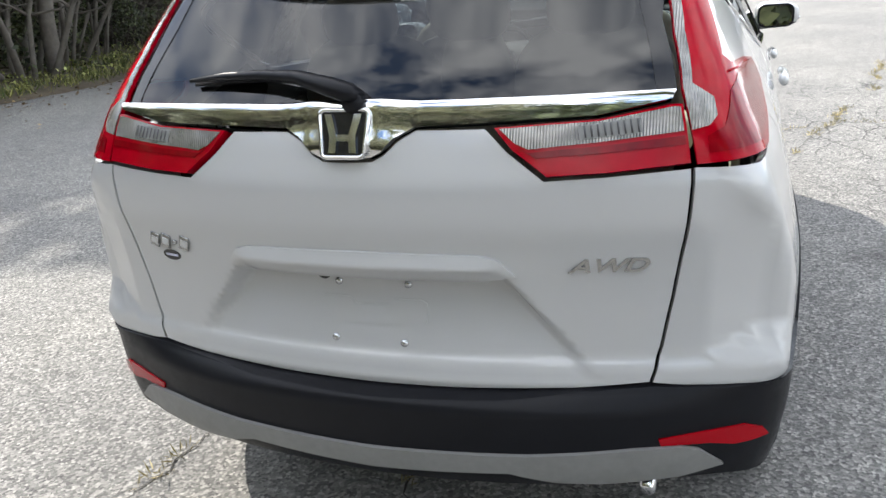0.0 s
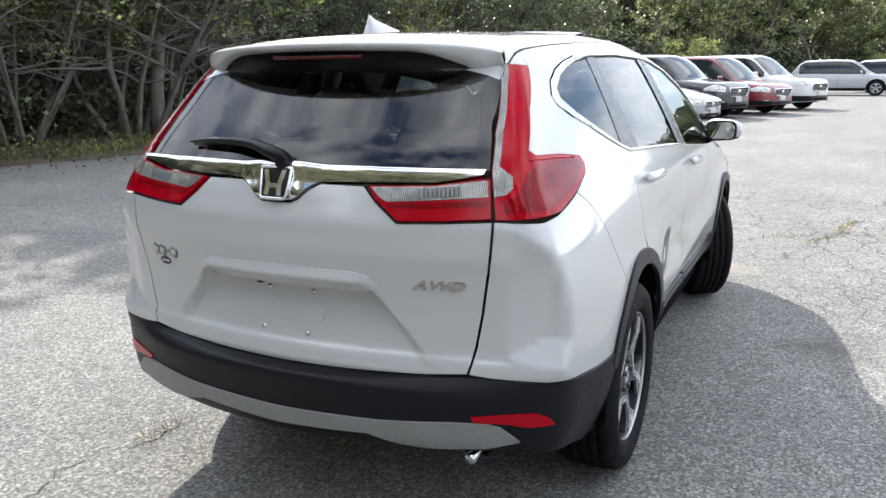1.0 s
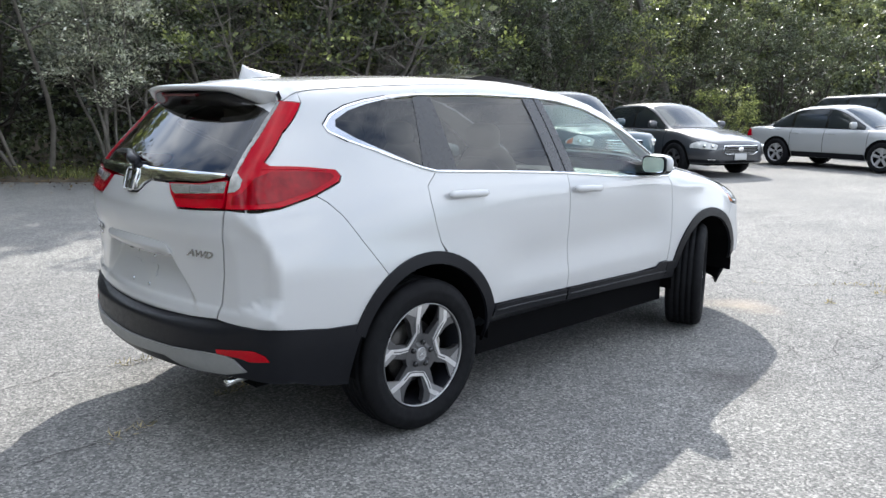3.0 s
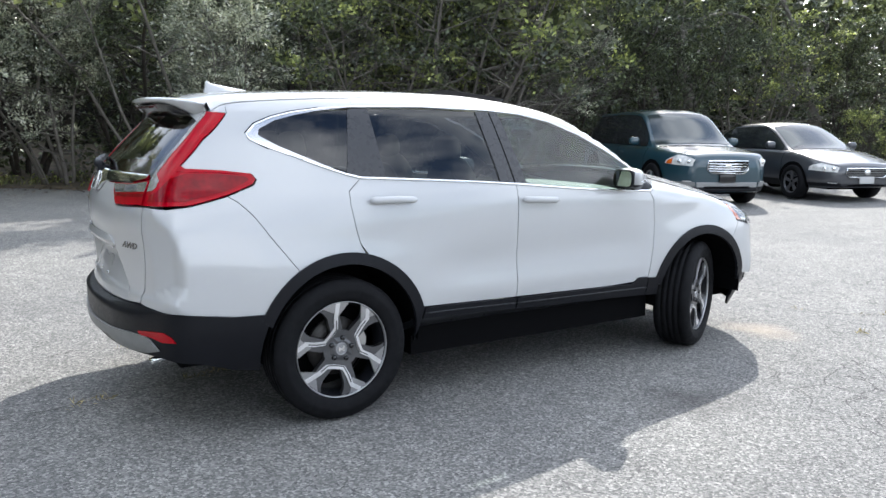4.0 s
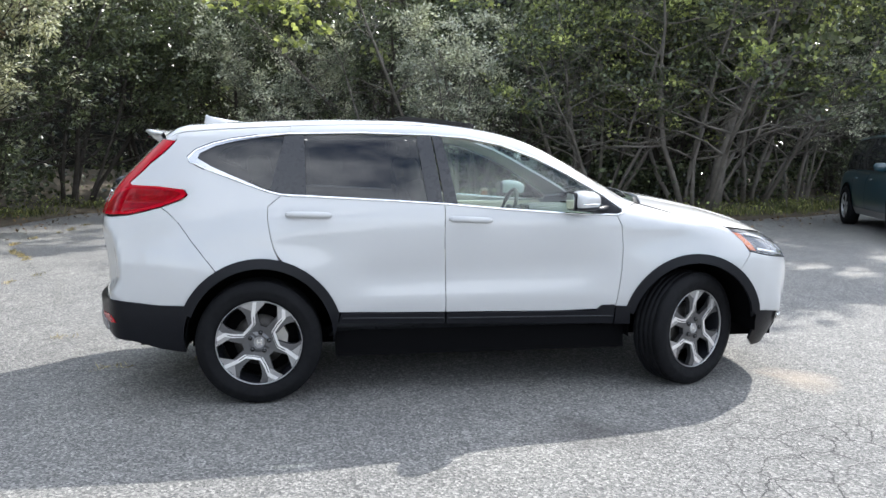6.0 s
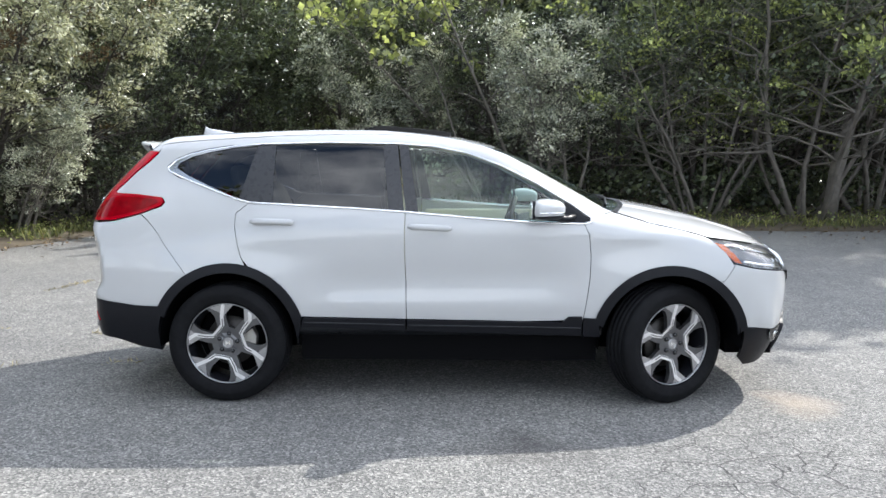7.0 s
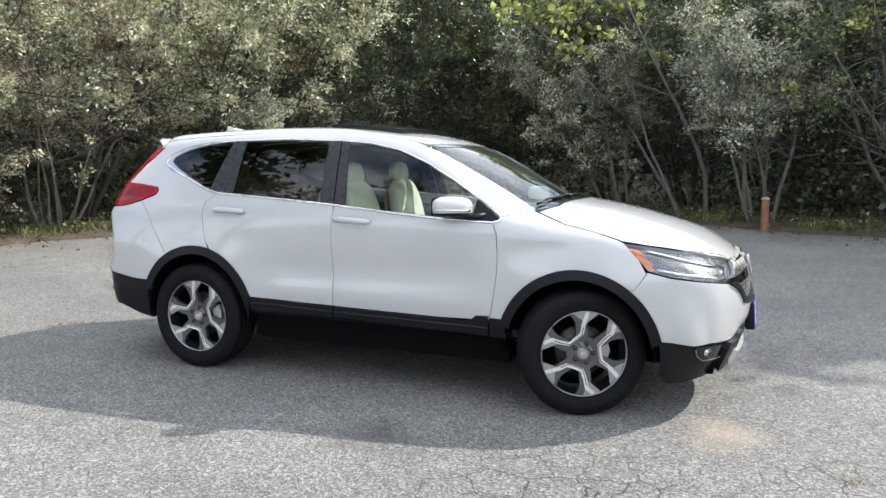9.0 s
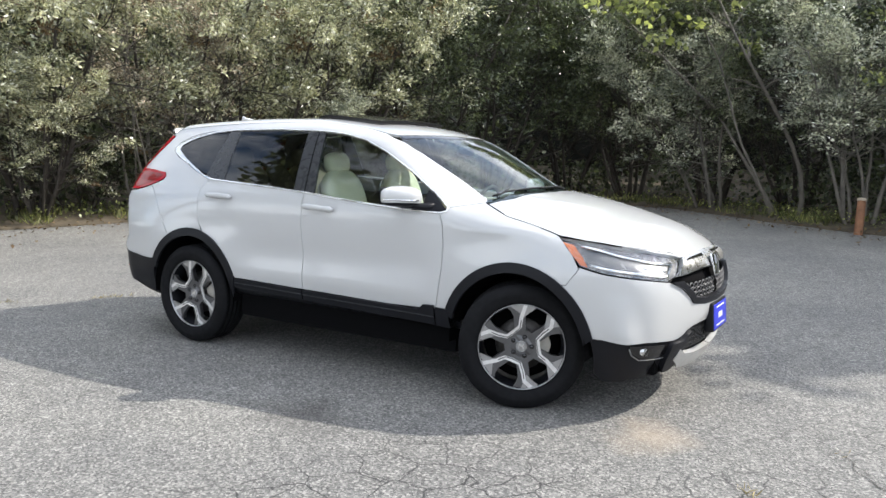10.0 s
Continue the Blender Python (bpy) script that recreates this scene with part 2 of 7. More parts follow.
def wrap(s):
    """The same for both sides: places with a negative s lie on the left."""
    s = np.asarray(s, float)
    x, y, nx, ny = wrap_right(np.abs(s))
    g = np.sign(s) + (s == 0)
    return x * g, y, nx * g, ny


def root(ox, oy, oz, nx, ny, nz, far=1.6):
    lo, hi = np.zeros_like(ox), np.full_like(ox, far)
    for _ in range(34):
        mid = (lo + hi) / 2
        out = body(ox + nx * mid, oy + ny * mid, oz + nz * mid) > 0
        hi, lo = np.where(out, mid, hi), np.where(out, lo, mid)
    return lo


def normal_at(p):
    e, g = 0.004, []
    for i in range(3):
        d = np.zeros(3)
        d[i] = e
        g.append(body(*(p + d).T) - body(*(p - d).T))
    n = np.array(g).T
    return n / np.maximum(np.linalg.norm(n, axis=1, keepdims=True), 1e-9)


def skin(uv, mode, off=0.0):
    """Points of the body's surface for flat places: 'wrap' takes (s, z), 'top' takes (x, y)."""
    u, v = np.array(uv, float).T
    zero = np.zeros_like(u)
    if mode == "wrap":
        ox, oy, nx, ny = wrap(u)
        t = root(ox, oy, v, nx, ny, zero)
        p = np.stack((ox + nx * t, oy + ny * t, v), 1)
    else:
        t = root(u, v, zero + 0.6, zero, zero, zero + 1, 1.3)
        p = np.stack((u, v, 0.6 + t), 1)
    n = normal_at(p)
    lift = off(u, v, p) if callable(off) else off
    return p + n * np.reshape(lift, (-1, 1) if np.ndim(lift) else ()), n


def on_all(kind, places):
    """(s, z) of places seen from behind ('r': x, z), from the side ('s': y, z) or from ahead ('f': x, z)."""
    a, z = np.array(places, float).T
    nil, one = np.zeros_like(a), np.ones_like(a)
    if kind == "s":
        y = a
        x = root(nil, y, z, one, nil, nil)
    else:
        x = a
        sign, start = (-1, nil - 0.3) if kind == "r" else (1, nil + 2.9)
        y = start + sign * root(x, start, z, nil, sign * one, nil)
    out = []
    b = CX + ARC
    for p, q, h in zip(x, y, z):
        if q <= CR:
            s = p if p < CX else CX + ARC * math.atan2(p - CX, CR - q) / (math.pi / 2)
        elif q < CF:
            s = b + q - CR
        else:
            s = b + CF - CR + ARC + CX - p if p < CX else b + CF - CR + ARC * math.atan2(q - CF, p - CX) / (math.pi / 2)
        out.append((float(s), float(h)))
    return out


def on(kind, a, z):
    return on_all(kind, [(a, z)])[0]


def sides(*yz):
    return on_all("s", yz)


def tails(*xz):
    return on_all("r", xz)


def fronts(*xz):
    return on_all("f", xz)


def arc(kind, cy, cz, r, a0, a1, n=24):
    return on_all(kind, [(cy + r * math.cos(radians(a0 + (a1 - a0) * i / n)), cz + r * math.sin(radians(a0 + (a1 - a0) * i / n))) for i in range(n + 1)])


# ---- flat outlines cut into small faces ----
def cut(poly, axis, value, keep):
    out = []
    for i, b in enumerate(poly):
        a = poly[i - 1]
        ia, ib = (a[axis] - value) * keep >= 0, (b[axis] - value) * keep >= 0
        if ia != ib:
            t = (value - a[axis]) / (b[axis] - a[axis])
            q = [a[0] + (b[0] - a[0]) * t, a[1] + (b[1] - a[1]) * t]
            q[axis] = value
            out.append(tuple(q))
        if ib:
            out.append(b)
    return out


def area(poly):
    return sum(poly[i - 1][0] * q[1] - q[0] * poly[i - 1][1] for i, q in enumerate(poly)) / 2


def inset(poly, d):
    if area(poly) < 0:
        poly = poly[::-1]
    out, n = [], len(poly)
    for i in range(n):
        a, b, c = np.array(poly[i - 1]), np.array(poly[i]), np.array(poly[(i + 1) % n])
        e, f = (b - a) / max(np.linalg.norm(b - a), 1e-9), (c - b) / max(np.linalg.norm(c - b), 1e-9)
        m = np.array((-e[1] - f[1], e[0] + f[0]))
        k = m @ m
        m = m * 2 / k if k > 0.6 else m / max(math.sqrt(k), 1e-9) * 1.5
        out.append(tuple(b + m * d))
    return out


def mince(poly, cell):
    """The outline poly as many small faces on a grid: points and faces."""
    n, fine = len(poly), []
    for i in range(n):
        a, b = np.array(poly[i - 1]), np.array(poly[i])
        k = max(1, int(np.linalg.norm(b - a) / cell))
        fine += [tuple(a + (b - a) * j / k) for j in range(1, k + 1)]
    index, pts, faces = {}, [], []

    def at(q):
        key = (round(q[0] * 2e5), round(q[1] * 2e5))
        if key not in index:
            index[key] = len(pts)
            pts.append(q)
        return index[key]
    us, vs = [q[0] for q in fine], [q[1] for q in fine]
    for i in range(math.floor(min(us) / cell), math.ceil(max(us) / cell)):
        column = cut(cut(fine, 0, i * cell, 1), 0, (i + 1) * cell, -1)
        if len(column) < 3:
            continue
        cv = [q[1] for q in column]
        for j in range(math.floor(min(cv) / cell), math.ceil(max(cv) / cell)):
            piece = cut(cut(column, 1, j * cell, 1), 1, (j + 1) * cell, -1)
            if len(piece) < 3 or abs(area(piece)) < 1e-8:
                continue
            ids = []
            for q in piece:
                k = at(q)
                if not ids or ids[-1] != k:
                    ids.append(k)
            while len(ids) > 1 and ids[0] == ids[-1]:
                ids.pop()
            again = True
            while again and len(ids) > 3:
                again = False
                for q in range(len(ids)):
                    a, b, c = (np.array(pts[ids[(q + w) % len(ids)]]) for w in (-1, 0, 1))
                    if abs((a - b)[0] * (c - b)[1] - (a - b)[1] * (c - b)[0]) < 1e-9 and (a - b) @ (c - b) > 0:
                        del ids[q]
                        again = True
                        break
            again = True
            while again and len(ids) > 3:
                again = False
                for q in range(len(ids)):
                    if ids[q - 1] == ids[(q + 1) % len(ids)]:
                        a, b = q, (q + 1) % len(ids)
                        ids = [v for w, v in enumerate(ids) if w not in (a, b)]
                        again = True
                        break
            loops = [ids]
            while loops:
                ids = loops.pop()
                twin = next(((q, r) for q in range(len(ids)) for r in range(q + 1, len(ids)) if ids[q] == ids[r]), None)
                if twin:
                    loops += [ids[twin[0]:twin[1]], ids[twin[1]:] + ids[:twin[0]]]
                elif len(ids) > 2:
                    faces.append(ids)
    return pts, faces


def mesh_of(name, verts, faces, material=None, smooth=True):
    me = bpy.data.meshes.new(name)
    me.from_pydata([tuple(v) for v in verts], [], [tuple(f) for f in faces])
    if smooth:
        me.shade_smooth()
    if material:
        me.materials.append(material)
    return me


def hung(name, me, parent, label=""):
    ob = new(name, me)
    ob.parent = parent
    return tagged(ob, label) if label else ob


def panel(name, poly, material, parent, mode="wrap", off=0.0, gap=0.002, cell=0.045, lip=0.016, mirror=True, label=""):
    """A sheet of the body's skin inside an outline, with a turned-in edge; mirror adds its twin on the other side."""
    poly = inset(poly, gap)
    pts, faces = mince(poly, cell)
    p, n = skin(pts, mode, off)
    tot = sum(np.cross(p[f[1]] - p[f[0]], p[f[2]] - p[f[0]]) @ n[f[0]] for f in faces[:: max(1, len(faces) // 40)])
    if callable(off):
        # own relief: normals from the faces
        n = np.zeros_like(p)
        for f in faces:
            q = p[f]
            c = np.cross(q[1:-1] - q[0], q[2:] - q[0]).sum(0)
            n[f] += c if tot > 0 else -c
        n /= np.maximum(np.linalg.norm(n, axis=1, keepdims=True), 1e-12)
    rim = []
    for i, b in enumerate(poly):
        a = poly[i - 1]
        k = max(1, int(math.dist(a, b) / cell))
        rim += [(a[0] + (b[0] - a[0]) * t / k, a[1] + (b[1] - a[1]) * t / k) for t in range(k)]
    e, en = skin(rim, mode, off)
    m, r = len(p), len(rim)
    verts = np.concatenate((p, e, e - en * lip))
    hem = [(m + (i + 1) % r, m + i, m + r + i, m + r + (i + 1) % r) for i in range(r)]
    flat = len(faces)
    every = [tuple(f) for f in faces] + hem
    if tot < 0:
        every = [f[::-1] for f in every]
    made = []
    for s in (1, -1) if mirror else (1,):
        me = bpy.data.meshes.new(name)
        me.from_pydata((verts * (s, 1, 1)).tolist(), [], every if s > 0 else [f[::-1] for f in every])
        me.shade_smooth()
        ns = []
        for k, face in enumerate(me.polygons):
            for vi in face.vertices:
                ns.append((n[vi][0] * s, n[vi][1], n[vi][2]) if k < flat else (0, 0, 0))
        me.normals_split_custom_set(ns)
        me.materials.append(material)
        made.append(hung(name, me, parent, label))
    return made


def tube(path, r, sides_n=6, closed=False, flat=1.0, up=None):
    """Points and faces of a thin bar along a path; flat squeezes it across up."""
    path = [np.array(q, float) for q in path]
    verts, faces, n = [], [], len(path)
    for i, q in enumerate(path):
        a = path[i - 1] if i or closed else q
        b = path[(i + 1) % n] if i < n - 1 or closed else q
        d = (b - a) / max(np.linalg.norm(b - a), 1e-9)
        u = np.array(up[i] if up is not None else ((0, 0, 1) if abs(d[2]) < 0.9 else (1, 0, 0)), float)
        w = np.cross(d, u)
        w /= max(np.linalg.norm(w), 1e-9)
        u = np.cross(w, d)
        rr = r[i] if isinstance(r, (list, tuple)) else r
        for k in range(sides_n):
            t = 2 * math.pi * k / sides_n
            verts.append(q + w * rr * math.cos(t) + u * rr * flat * math.sin(t))
    for i in range(n if closed else n - 1):
        for k in range(sides_n):
            a, b = i * sides_n + k, i * sides_n + (k + 1) % sides_n
            c, d = ((i + 1) % n) * sides_n + (k + 1) % sides_n, ((i + 1) % n) * sides_n + k
            faces.append((a, b, c, d))
    if not closed:
        faces += [tuple(range(sides_n))[::-1], tuple(range((n - 1) * sides_n, n * sides_n))]
    return verts, faces


def strip(name, sz, r, material, parent, mode="wrap", off=0.0, flat=0.6, label="", mirror=True, fine=0.04, n=6, closed=False):
    """A bead of trim along an outline on the skin."""
    pts = [sz[0]]
    for a, b in zip(sz, sz[1:]):
        k = max(1, int(math.dist(a, b) / fine))
        pts += [(a[0] + (b[0] - a[0]) * j / k, a[1] + (b[1] - a[1]) * j / k) for j in range(1, k + 1)]
    if closed:
        pts.pop()
    p, nn = skin(pts, mode, off)
    v, f = tube(p, r, n, closed, flat, list(nn))
    out = []
    for s in (1, -1) if mirror else (1,):
        vs = [(q[0] * s, q[1], q[2]) for q in v]
        out.append(hung(name, mesh_of(name, vs, f if s > 0 else [g[::-1] for g in f], material), parent, label))
    return out


# ---- the main car ----
car = tagged(new("white_suv"), "pearl white five-door suv with black cladding parked on asphalt", "car")
car.empty_display_size = 0.3
ARCH_R, ARCH_F = (0.015, 0.385), (2.665, 0.375)


def edge_line(y0, y1, n=14):
    ys = np.linspace(y0, y1, n + 1)
    return on_all("s", [(y, q[2] - 0.002) for y, q in zip(ys, skin([(0.585, y) for y in ys], "top")[0])])


# outlines shared between neighbouring panels, from the side (y, z)
DLO_LOW = [(-0.17, 1.315), (-0.05, 1.270), (0.063, 1.232), (0.141, 1.213), (0.434, 1.198), (0.792, 1.179), (1.088, 1.160), (1.48, 1.126), (1.812, 1.102), (2.149, 1.089)]
DLO_TIP = [(2.190, 1.100), (2.192, 1.122)]
DLO_TOP = [(2.074, 1.208), (1.873, 1.328), (1.668, 1.432), (1.458, 1.511), (1.246, 1.552), (1.033, 1.568), (0.597, 1.578), (0.189, 1.569)]
DLO_BACK = [(0.001, 1.555), (-0.15, 1.533), (-0.259, 1.507), (-0.350, 1.470), (-0.398, 1.425), (-0.385, 1.400), (-0.30, 1.362)]
SHUT_REAR = [(0.063, 1.150), (0.060, 1.08), (0.078, 0.97), (0.100, 0.89)]
SHUT_MID = [(1.085, 1.06), (1.083, 0.95), (1.090, 0.75), (1.092, 0.517)]
SHUT_FRONT = [(2.178, 1.025), (2.189, 0.894), (2.184, 0.762), (2.161, 0.596), (2.146, 0.515)]
GATE = [(0.607, 0.640), (0.626, 0.717), (0.646, 0.828), (0.664, 0.94), (0.675, 1.028), (0.676, 1.098)]
R_IN, R_OUT = 0.412, 0.470

# quarter panel with the rear pillar
SEAM_R = [(-0.533, 1.143), (-0.490, 1.115), (-0.440, 1.065), (-0.360, 0.955), (-0.235, 0.790)]
corner = tails(*GATE) + sides((-0.80, 1.092), (-0.706, 1.101), *SEAM_R) + arc("s", *ARCH_R, 0.452, 122, 157, 8) + sides((-0.55, 0.596), (-0.688, 0.613), (-0.78, 0.625)) + tails((0.747, 0.628), (0.67, 0.632))
panel("rear_corner_skin", corner, WHITE, car, gap=0.002, cell=0.02)
filler = edge_line(-0.58, -0.466, 4) + sides((-0.470, 1.524)) + tails((0.572, 1.531))
panel("pillar_top", filler, WHITE, car, gap=0.0005, cell=0.03)
quarter = sides(*SEAM_R[::-1], (-0.405, 1.190), (-0.388, 1.214), (-0.404, 1.240), (-0.55, 1.256), (-0.700, 1.264), (-0.718, 1.276), (-0.600, 1.395), (-0.468, 1.523))
quarter += edge_line(-0.466, 0.189, 8) + sides((0.189, 1.569), *DLO_BACK, *DLO_LOW[:4], *SHUT_REAR)
quarter += arc("s", *ARCH_R, 0.452, 75, 120, 9)
panel("quarter_panel", quarter, WHITE, car, label="white quarter panel", gap=0.0015)
rail = edge_line(0.189, 1.55, 10)
PILLAR = [(1.70, 1.500), (1.85, 1.426), (2.00, 1.343), (2.15, 1.259), (2.28, 1.184), (2.345, 1.152)]
rail += sides(*PILLAR) + sides(DLO_TIP[1], *DLO_TOP)
panel("roof_rail_panel", rail, WHITE, car, gap=0.0)
rear_door = sides(*DLO_LOW[3:7], *SHUT_MID, (0.80, 0.522), (0.468, 0.532)) + arc("s", *ARCH_R, 0.452, 18, 72, 10) + sides(*SHUT_REAR[::-1])
front_door = sides(*DLO_LOW[6:], *SHUT_FRONT, (1.80, 0.505), (1.4, 0.512), *SHUT_MID[::-1])
for name, outline in (("rear_door", rear_door), ("front_door", front_door)):
    panel(name, outline, WHITE, car, gap=0.0022, cell=0.035)
HOOD_LINE = [(2.345, 1.150), (2.40, 1.134), (2.55, 1.089), (2.73, 1.052), (2.87, 1.012), (2.895, 1.000)]
fender = sides(*DLO_TIP[::-1], (2.149, 1.089), *SHUT_FRONT) + arc("s", *ARCH_F, 0.450, 161, 56, 16)
fender += sides((2.975, 0.752), (3.035, 0.842), (2.99, 0.915), (2.93, 0.972), *HOOD_LINE[::-1])
panel("front_fender", fender, WHITE, car, gap=0.0018)

# front bumper skin
SEAM = [(2.972, 0.752), (3.035, 0.842)]
LAMP_LOW = sides((3.031, 0.853), (3.16, 0.824), (3.27, 0.808)) + fronts((0.72, 0.79), (0.60, 0.773), (0.52, 0.762))
MOUTH = fronts((0.46, 0.70), (0.40, 0.648), (0.25, 0.628), (0.0, 0.622))
LOW_F = fronts((0.0, 0.508), (0.25, 0.510), (0.36, 0.500), (0.46, 0.450), (0.52, 0.440), (0.70, 0.452), (0.80, 0.458))
ridge = lambda q, z: 0.032 * np.clip(1 - np.abs(q - 3.265 + 0.10 * (z - 0.5)) / 0.09, 0, 1) * np.clip((0.72 - z) / 0.22, 0, 1)
front = sides(*SEAM) + LAMP_LOW + MOUTH + LOW_F + sides((3.25, 0.463), (3.10, 0.474)) + arc("s", *ARCH_F, 0.450, 13, 56, 10)
panel("front_bumper_skin", front, WHITE, car, gap=0.0015, off=lambda u, v, p: 0.012 * step(0.46, 0.56, v) * step(0.78, 0.70, v) * step(0.62, 0.2, np.abs(p[:, 0])) + ridge(p[:, 1], v), cell=0.018)
low_front = fronts((0.0, 0.500), (0.36, 0.494), (0.46, 0.446), (0.52, 0.436), (0.70, 0.446), (0.80, 0.452)) + sides((3.25, 0.457), (3.10, 0.468)) + arc("s", *ARCH_F, 0.452, 12, -14, 5)
low_front += sides((3.15, 0.215), (3.25, 0.215)) + fronts((0.70, 0.225), (0.45, 0.24), (0.0, 0.245))
panel("front_lower_cladding", low_front, BLACK_TRIM, car, gap=0.001, off=-0.004)
lip_f = fronts((0.0, 0.345), (0.28, 0.350), (0.40, 0.365), (0.47, 0.40), (0.50, 0.34), (0.40, 0.275), (0.25, 0.262), (0.0, 0.262))
panel("front_skid_plate", lip_f, SKID, car, off=0.034, lip=0.03, label="silver skid plate")

# bonnet, roof, windscreen
bonnet = [(0.0, 3.466), (0.16, 3.459), (0.385, 3.424), (0.54, 3.340), (0.69, 3.208), (0.795, 3.035), (0.832, 2.89), (0.815, 2.73), (0.803, 2.55), (0.715, 2.40), (0.70, 2.375), (0.45, 2.455), (0.0, 2.50)]
full = bonnet + [(-x, y) for x, y in bonnet[::-1] if x > 1e-6]
panel("bonnet", full, WHITE, car, mode="top", mirror=False, off=0.004, gap=0.0025, cell=0.05, lip=0.03, label="white bonnet")
shell = [(0.583, y) for y in np.linspace(-0.60, 1.52, 12)] + [(0.55, 1.60), (0.30, 1.645), (0.0, 1.66)]
roof = shell + [(-x, y) for x, y in shell[::-1] if x > 1e-6]
panel("roof_skin", roof, WHITE, car, mode="top", mirror=False, gap=0.0005, cell=0.06, label="white roof")
pil = [(skin([on("s", y, z)], "wrap")[0][0][0] - 0.004, y) for y, z in PILLAR]
screen = [(0.0, 1.672), (0.30, 1.657), (0.545, 1.612)] + pil + [(0.45, 2.43), (0.0, 2.475)]
panel("windscreen", screen + [(-x, y) for x, y in screen[::-1] if x > 1e-6], CLEAR_GREEN, car, mode="top", mirror=False, off=-0.004, lip=0.004, label="green tinted windscreen")
band = [(0.0, 1.674), (0.30, 1.659), (0.54, 1.616), (0.56, 1.66), (0.30, 1.705), (0.0, 1.72)]
panel("windscreen_band", band + [(-x, y) for x, y in band[::-1] if x > 1e-6], GLOSS_BLACK, car, mode="top", mirror=False, off=-0.002, lip=0.001)
cowl = [(0.0, 2.40), (0.45, 2.36), (0.69, 2.28), (0.705, 2.37), (0.45, 2.452), (0.0, 2.497)]
panel("cowl", cowl + [(-x, y) for x, y in cowl[::-1] if x > 1e-6], BLACK_TRIM, car, mode="top", mirror=False, off=-0.012, lip=0.03)
hatch = [(0.36, 0.78), (0.40, 0.80), (0.42, 0.86), (0.42, 1.30), (0.39, 1.35), (0.0, 1.365)]
panel("sunroof", [(0.0, 0.76)] + hatch + [(-x, y) for x, y in hatch[::-1] if x > 1e-6], GLOSS_BLACK, car, mode="top", mirror=False, off=lambda u, v, p: 0.004 + 0.024 * step(0.76, 0.90, v), lip=0.026, label="dark glass sunroof tilted open")

# side glass and black pillars
qg = sides((0.073, 1.238), *[(y + 0.012, z + 0.012) for y, z in DLO_LOW[2::-1]], (-0.30 + 0.03, 1.362 + 0.012), (-0.352, 1.412), (-0.345, 1.448), (-0.25, 1.493), (-0.14, 1.521), (0.001, 1.543), (0.154, 1.555))
rg = sides((0.281, 1.213), (0.434, 1.205), (0.792, 1.187), (0.984, 1.172), (0.939, 1.560), (0.597, 1.568), (0.270, 1.561))
fg = sides((1.167, 1.160), (1.48, 1.134), (1.812, 1.110), (2.02, 1.10), (2.035, 1.220), (1.873, 1.316), (1.668, 1.420), (1.458, 1.499), (1.246, 1.540), (1.095, 1.556))
panel("quarter_glass", qg, PRIVACY, car, off=-0.005, lip=0.004, gap=0.001, label="dark privacy glass")
panel("rear_door_glass", rg, PRIVACY, car, off=-0.005, lip=0.004, gap=0.001, label="dark privacy glass")
panel("front_door_glass", fg, CLEAR_GREEN, car, off=-0.005, lip=0.004, gap=0.001)
panel("pillar_cover", sides((0.073, 1.238), (0.141, 1.220), (0.281, 1.213), (0.270, 1.561), (0.189, 1.563), (0.154, 1.555)), PILLAR_FILM, car, off=-0.003, gap=0.0005)
panel("pillar_cover", sides((0.984, 1.172), (1.080, 1.165), (1.030, 1.562), (0.939, 1.560)), PILLAR_FILM, car, gap=0.001)
panel("pillar_cover", sides((1.088, 1.165), (1.167, 1.160), (1.095, 1.556), (1.037, 1.562)), PILLAR_FILM, car, gap=0.001)
panel("mirror_sail", sides((2.02, 1.10), (2.14, 1.097), (2.185, 1.112), (2.074, 1.198), (2.035, 1.220)), BLACK_TRIM, car, gap=0.001)
chrome_tip = sides((0.063, 1.232), (-0.05, 1.270), (-0.17, 1.315), (-0.30, 1.362), (-0.385, 1.400), (-0.398, 1.425), (-0.350, 1.470), (-0.259, 1.507), (-0.15, 1.533), (0.001, 1.555), (0.189, 1.569))
chrome_tip += sides((0.189, 1.564), (0.0, 1.545), (-0.14, 1.519), (-0.245, 1.491), (-0.33, 1.450), (-0.340, 1.421), (-0.26, 1.374), (-0.15, 1.326), (-0.04, 1.280), (0.063, 1.237))
panel("quarter_window_surround", chrome_tip, SATIN, car, off=0.001, lip=0.006, gap=0.001, cell=0.02, label="wide satin chrome window corner")
strip("window_corner_line", sides(*[(y - 0.004, z + 0.006 * (z > 1.42) - 0.006 * (z < 1.40)) for y, z in DLO_BACK]), 0.0028, DARK, car, off=0.001)
strip("bonnet_gap", sides(*HOOD_LINE), 0.0035, DARK, car, off=0.001)
strip("lamp_brow", sides((2.90, 1.000), (2.96, 0.993), (3.06, 0.979)) + fronts((0.715, 0.960), (0.577, 0.935), (0.503, 0.923), (0.425, 0.911), (0.385, 0.893)), 0.006, DARK, car, off=0.001, label="dark gap over the headlamp")
strip("belt_chrome", sides(*DLO_LOW, DLO_TIP[0], *DLO_TIP[1:]), 0.0075, CHROME, car, off=0.002, label="chrome belt line")
strip("window_chrome", sides(DLO_TIP[1], *DLO_TOP, *DLO_BACK, DLO_LOW[0]), 0.0065, CHROME, car, off=0.001, label="chrome window surround")

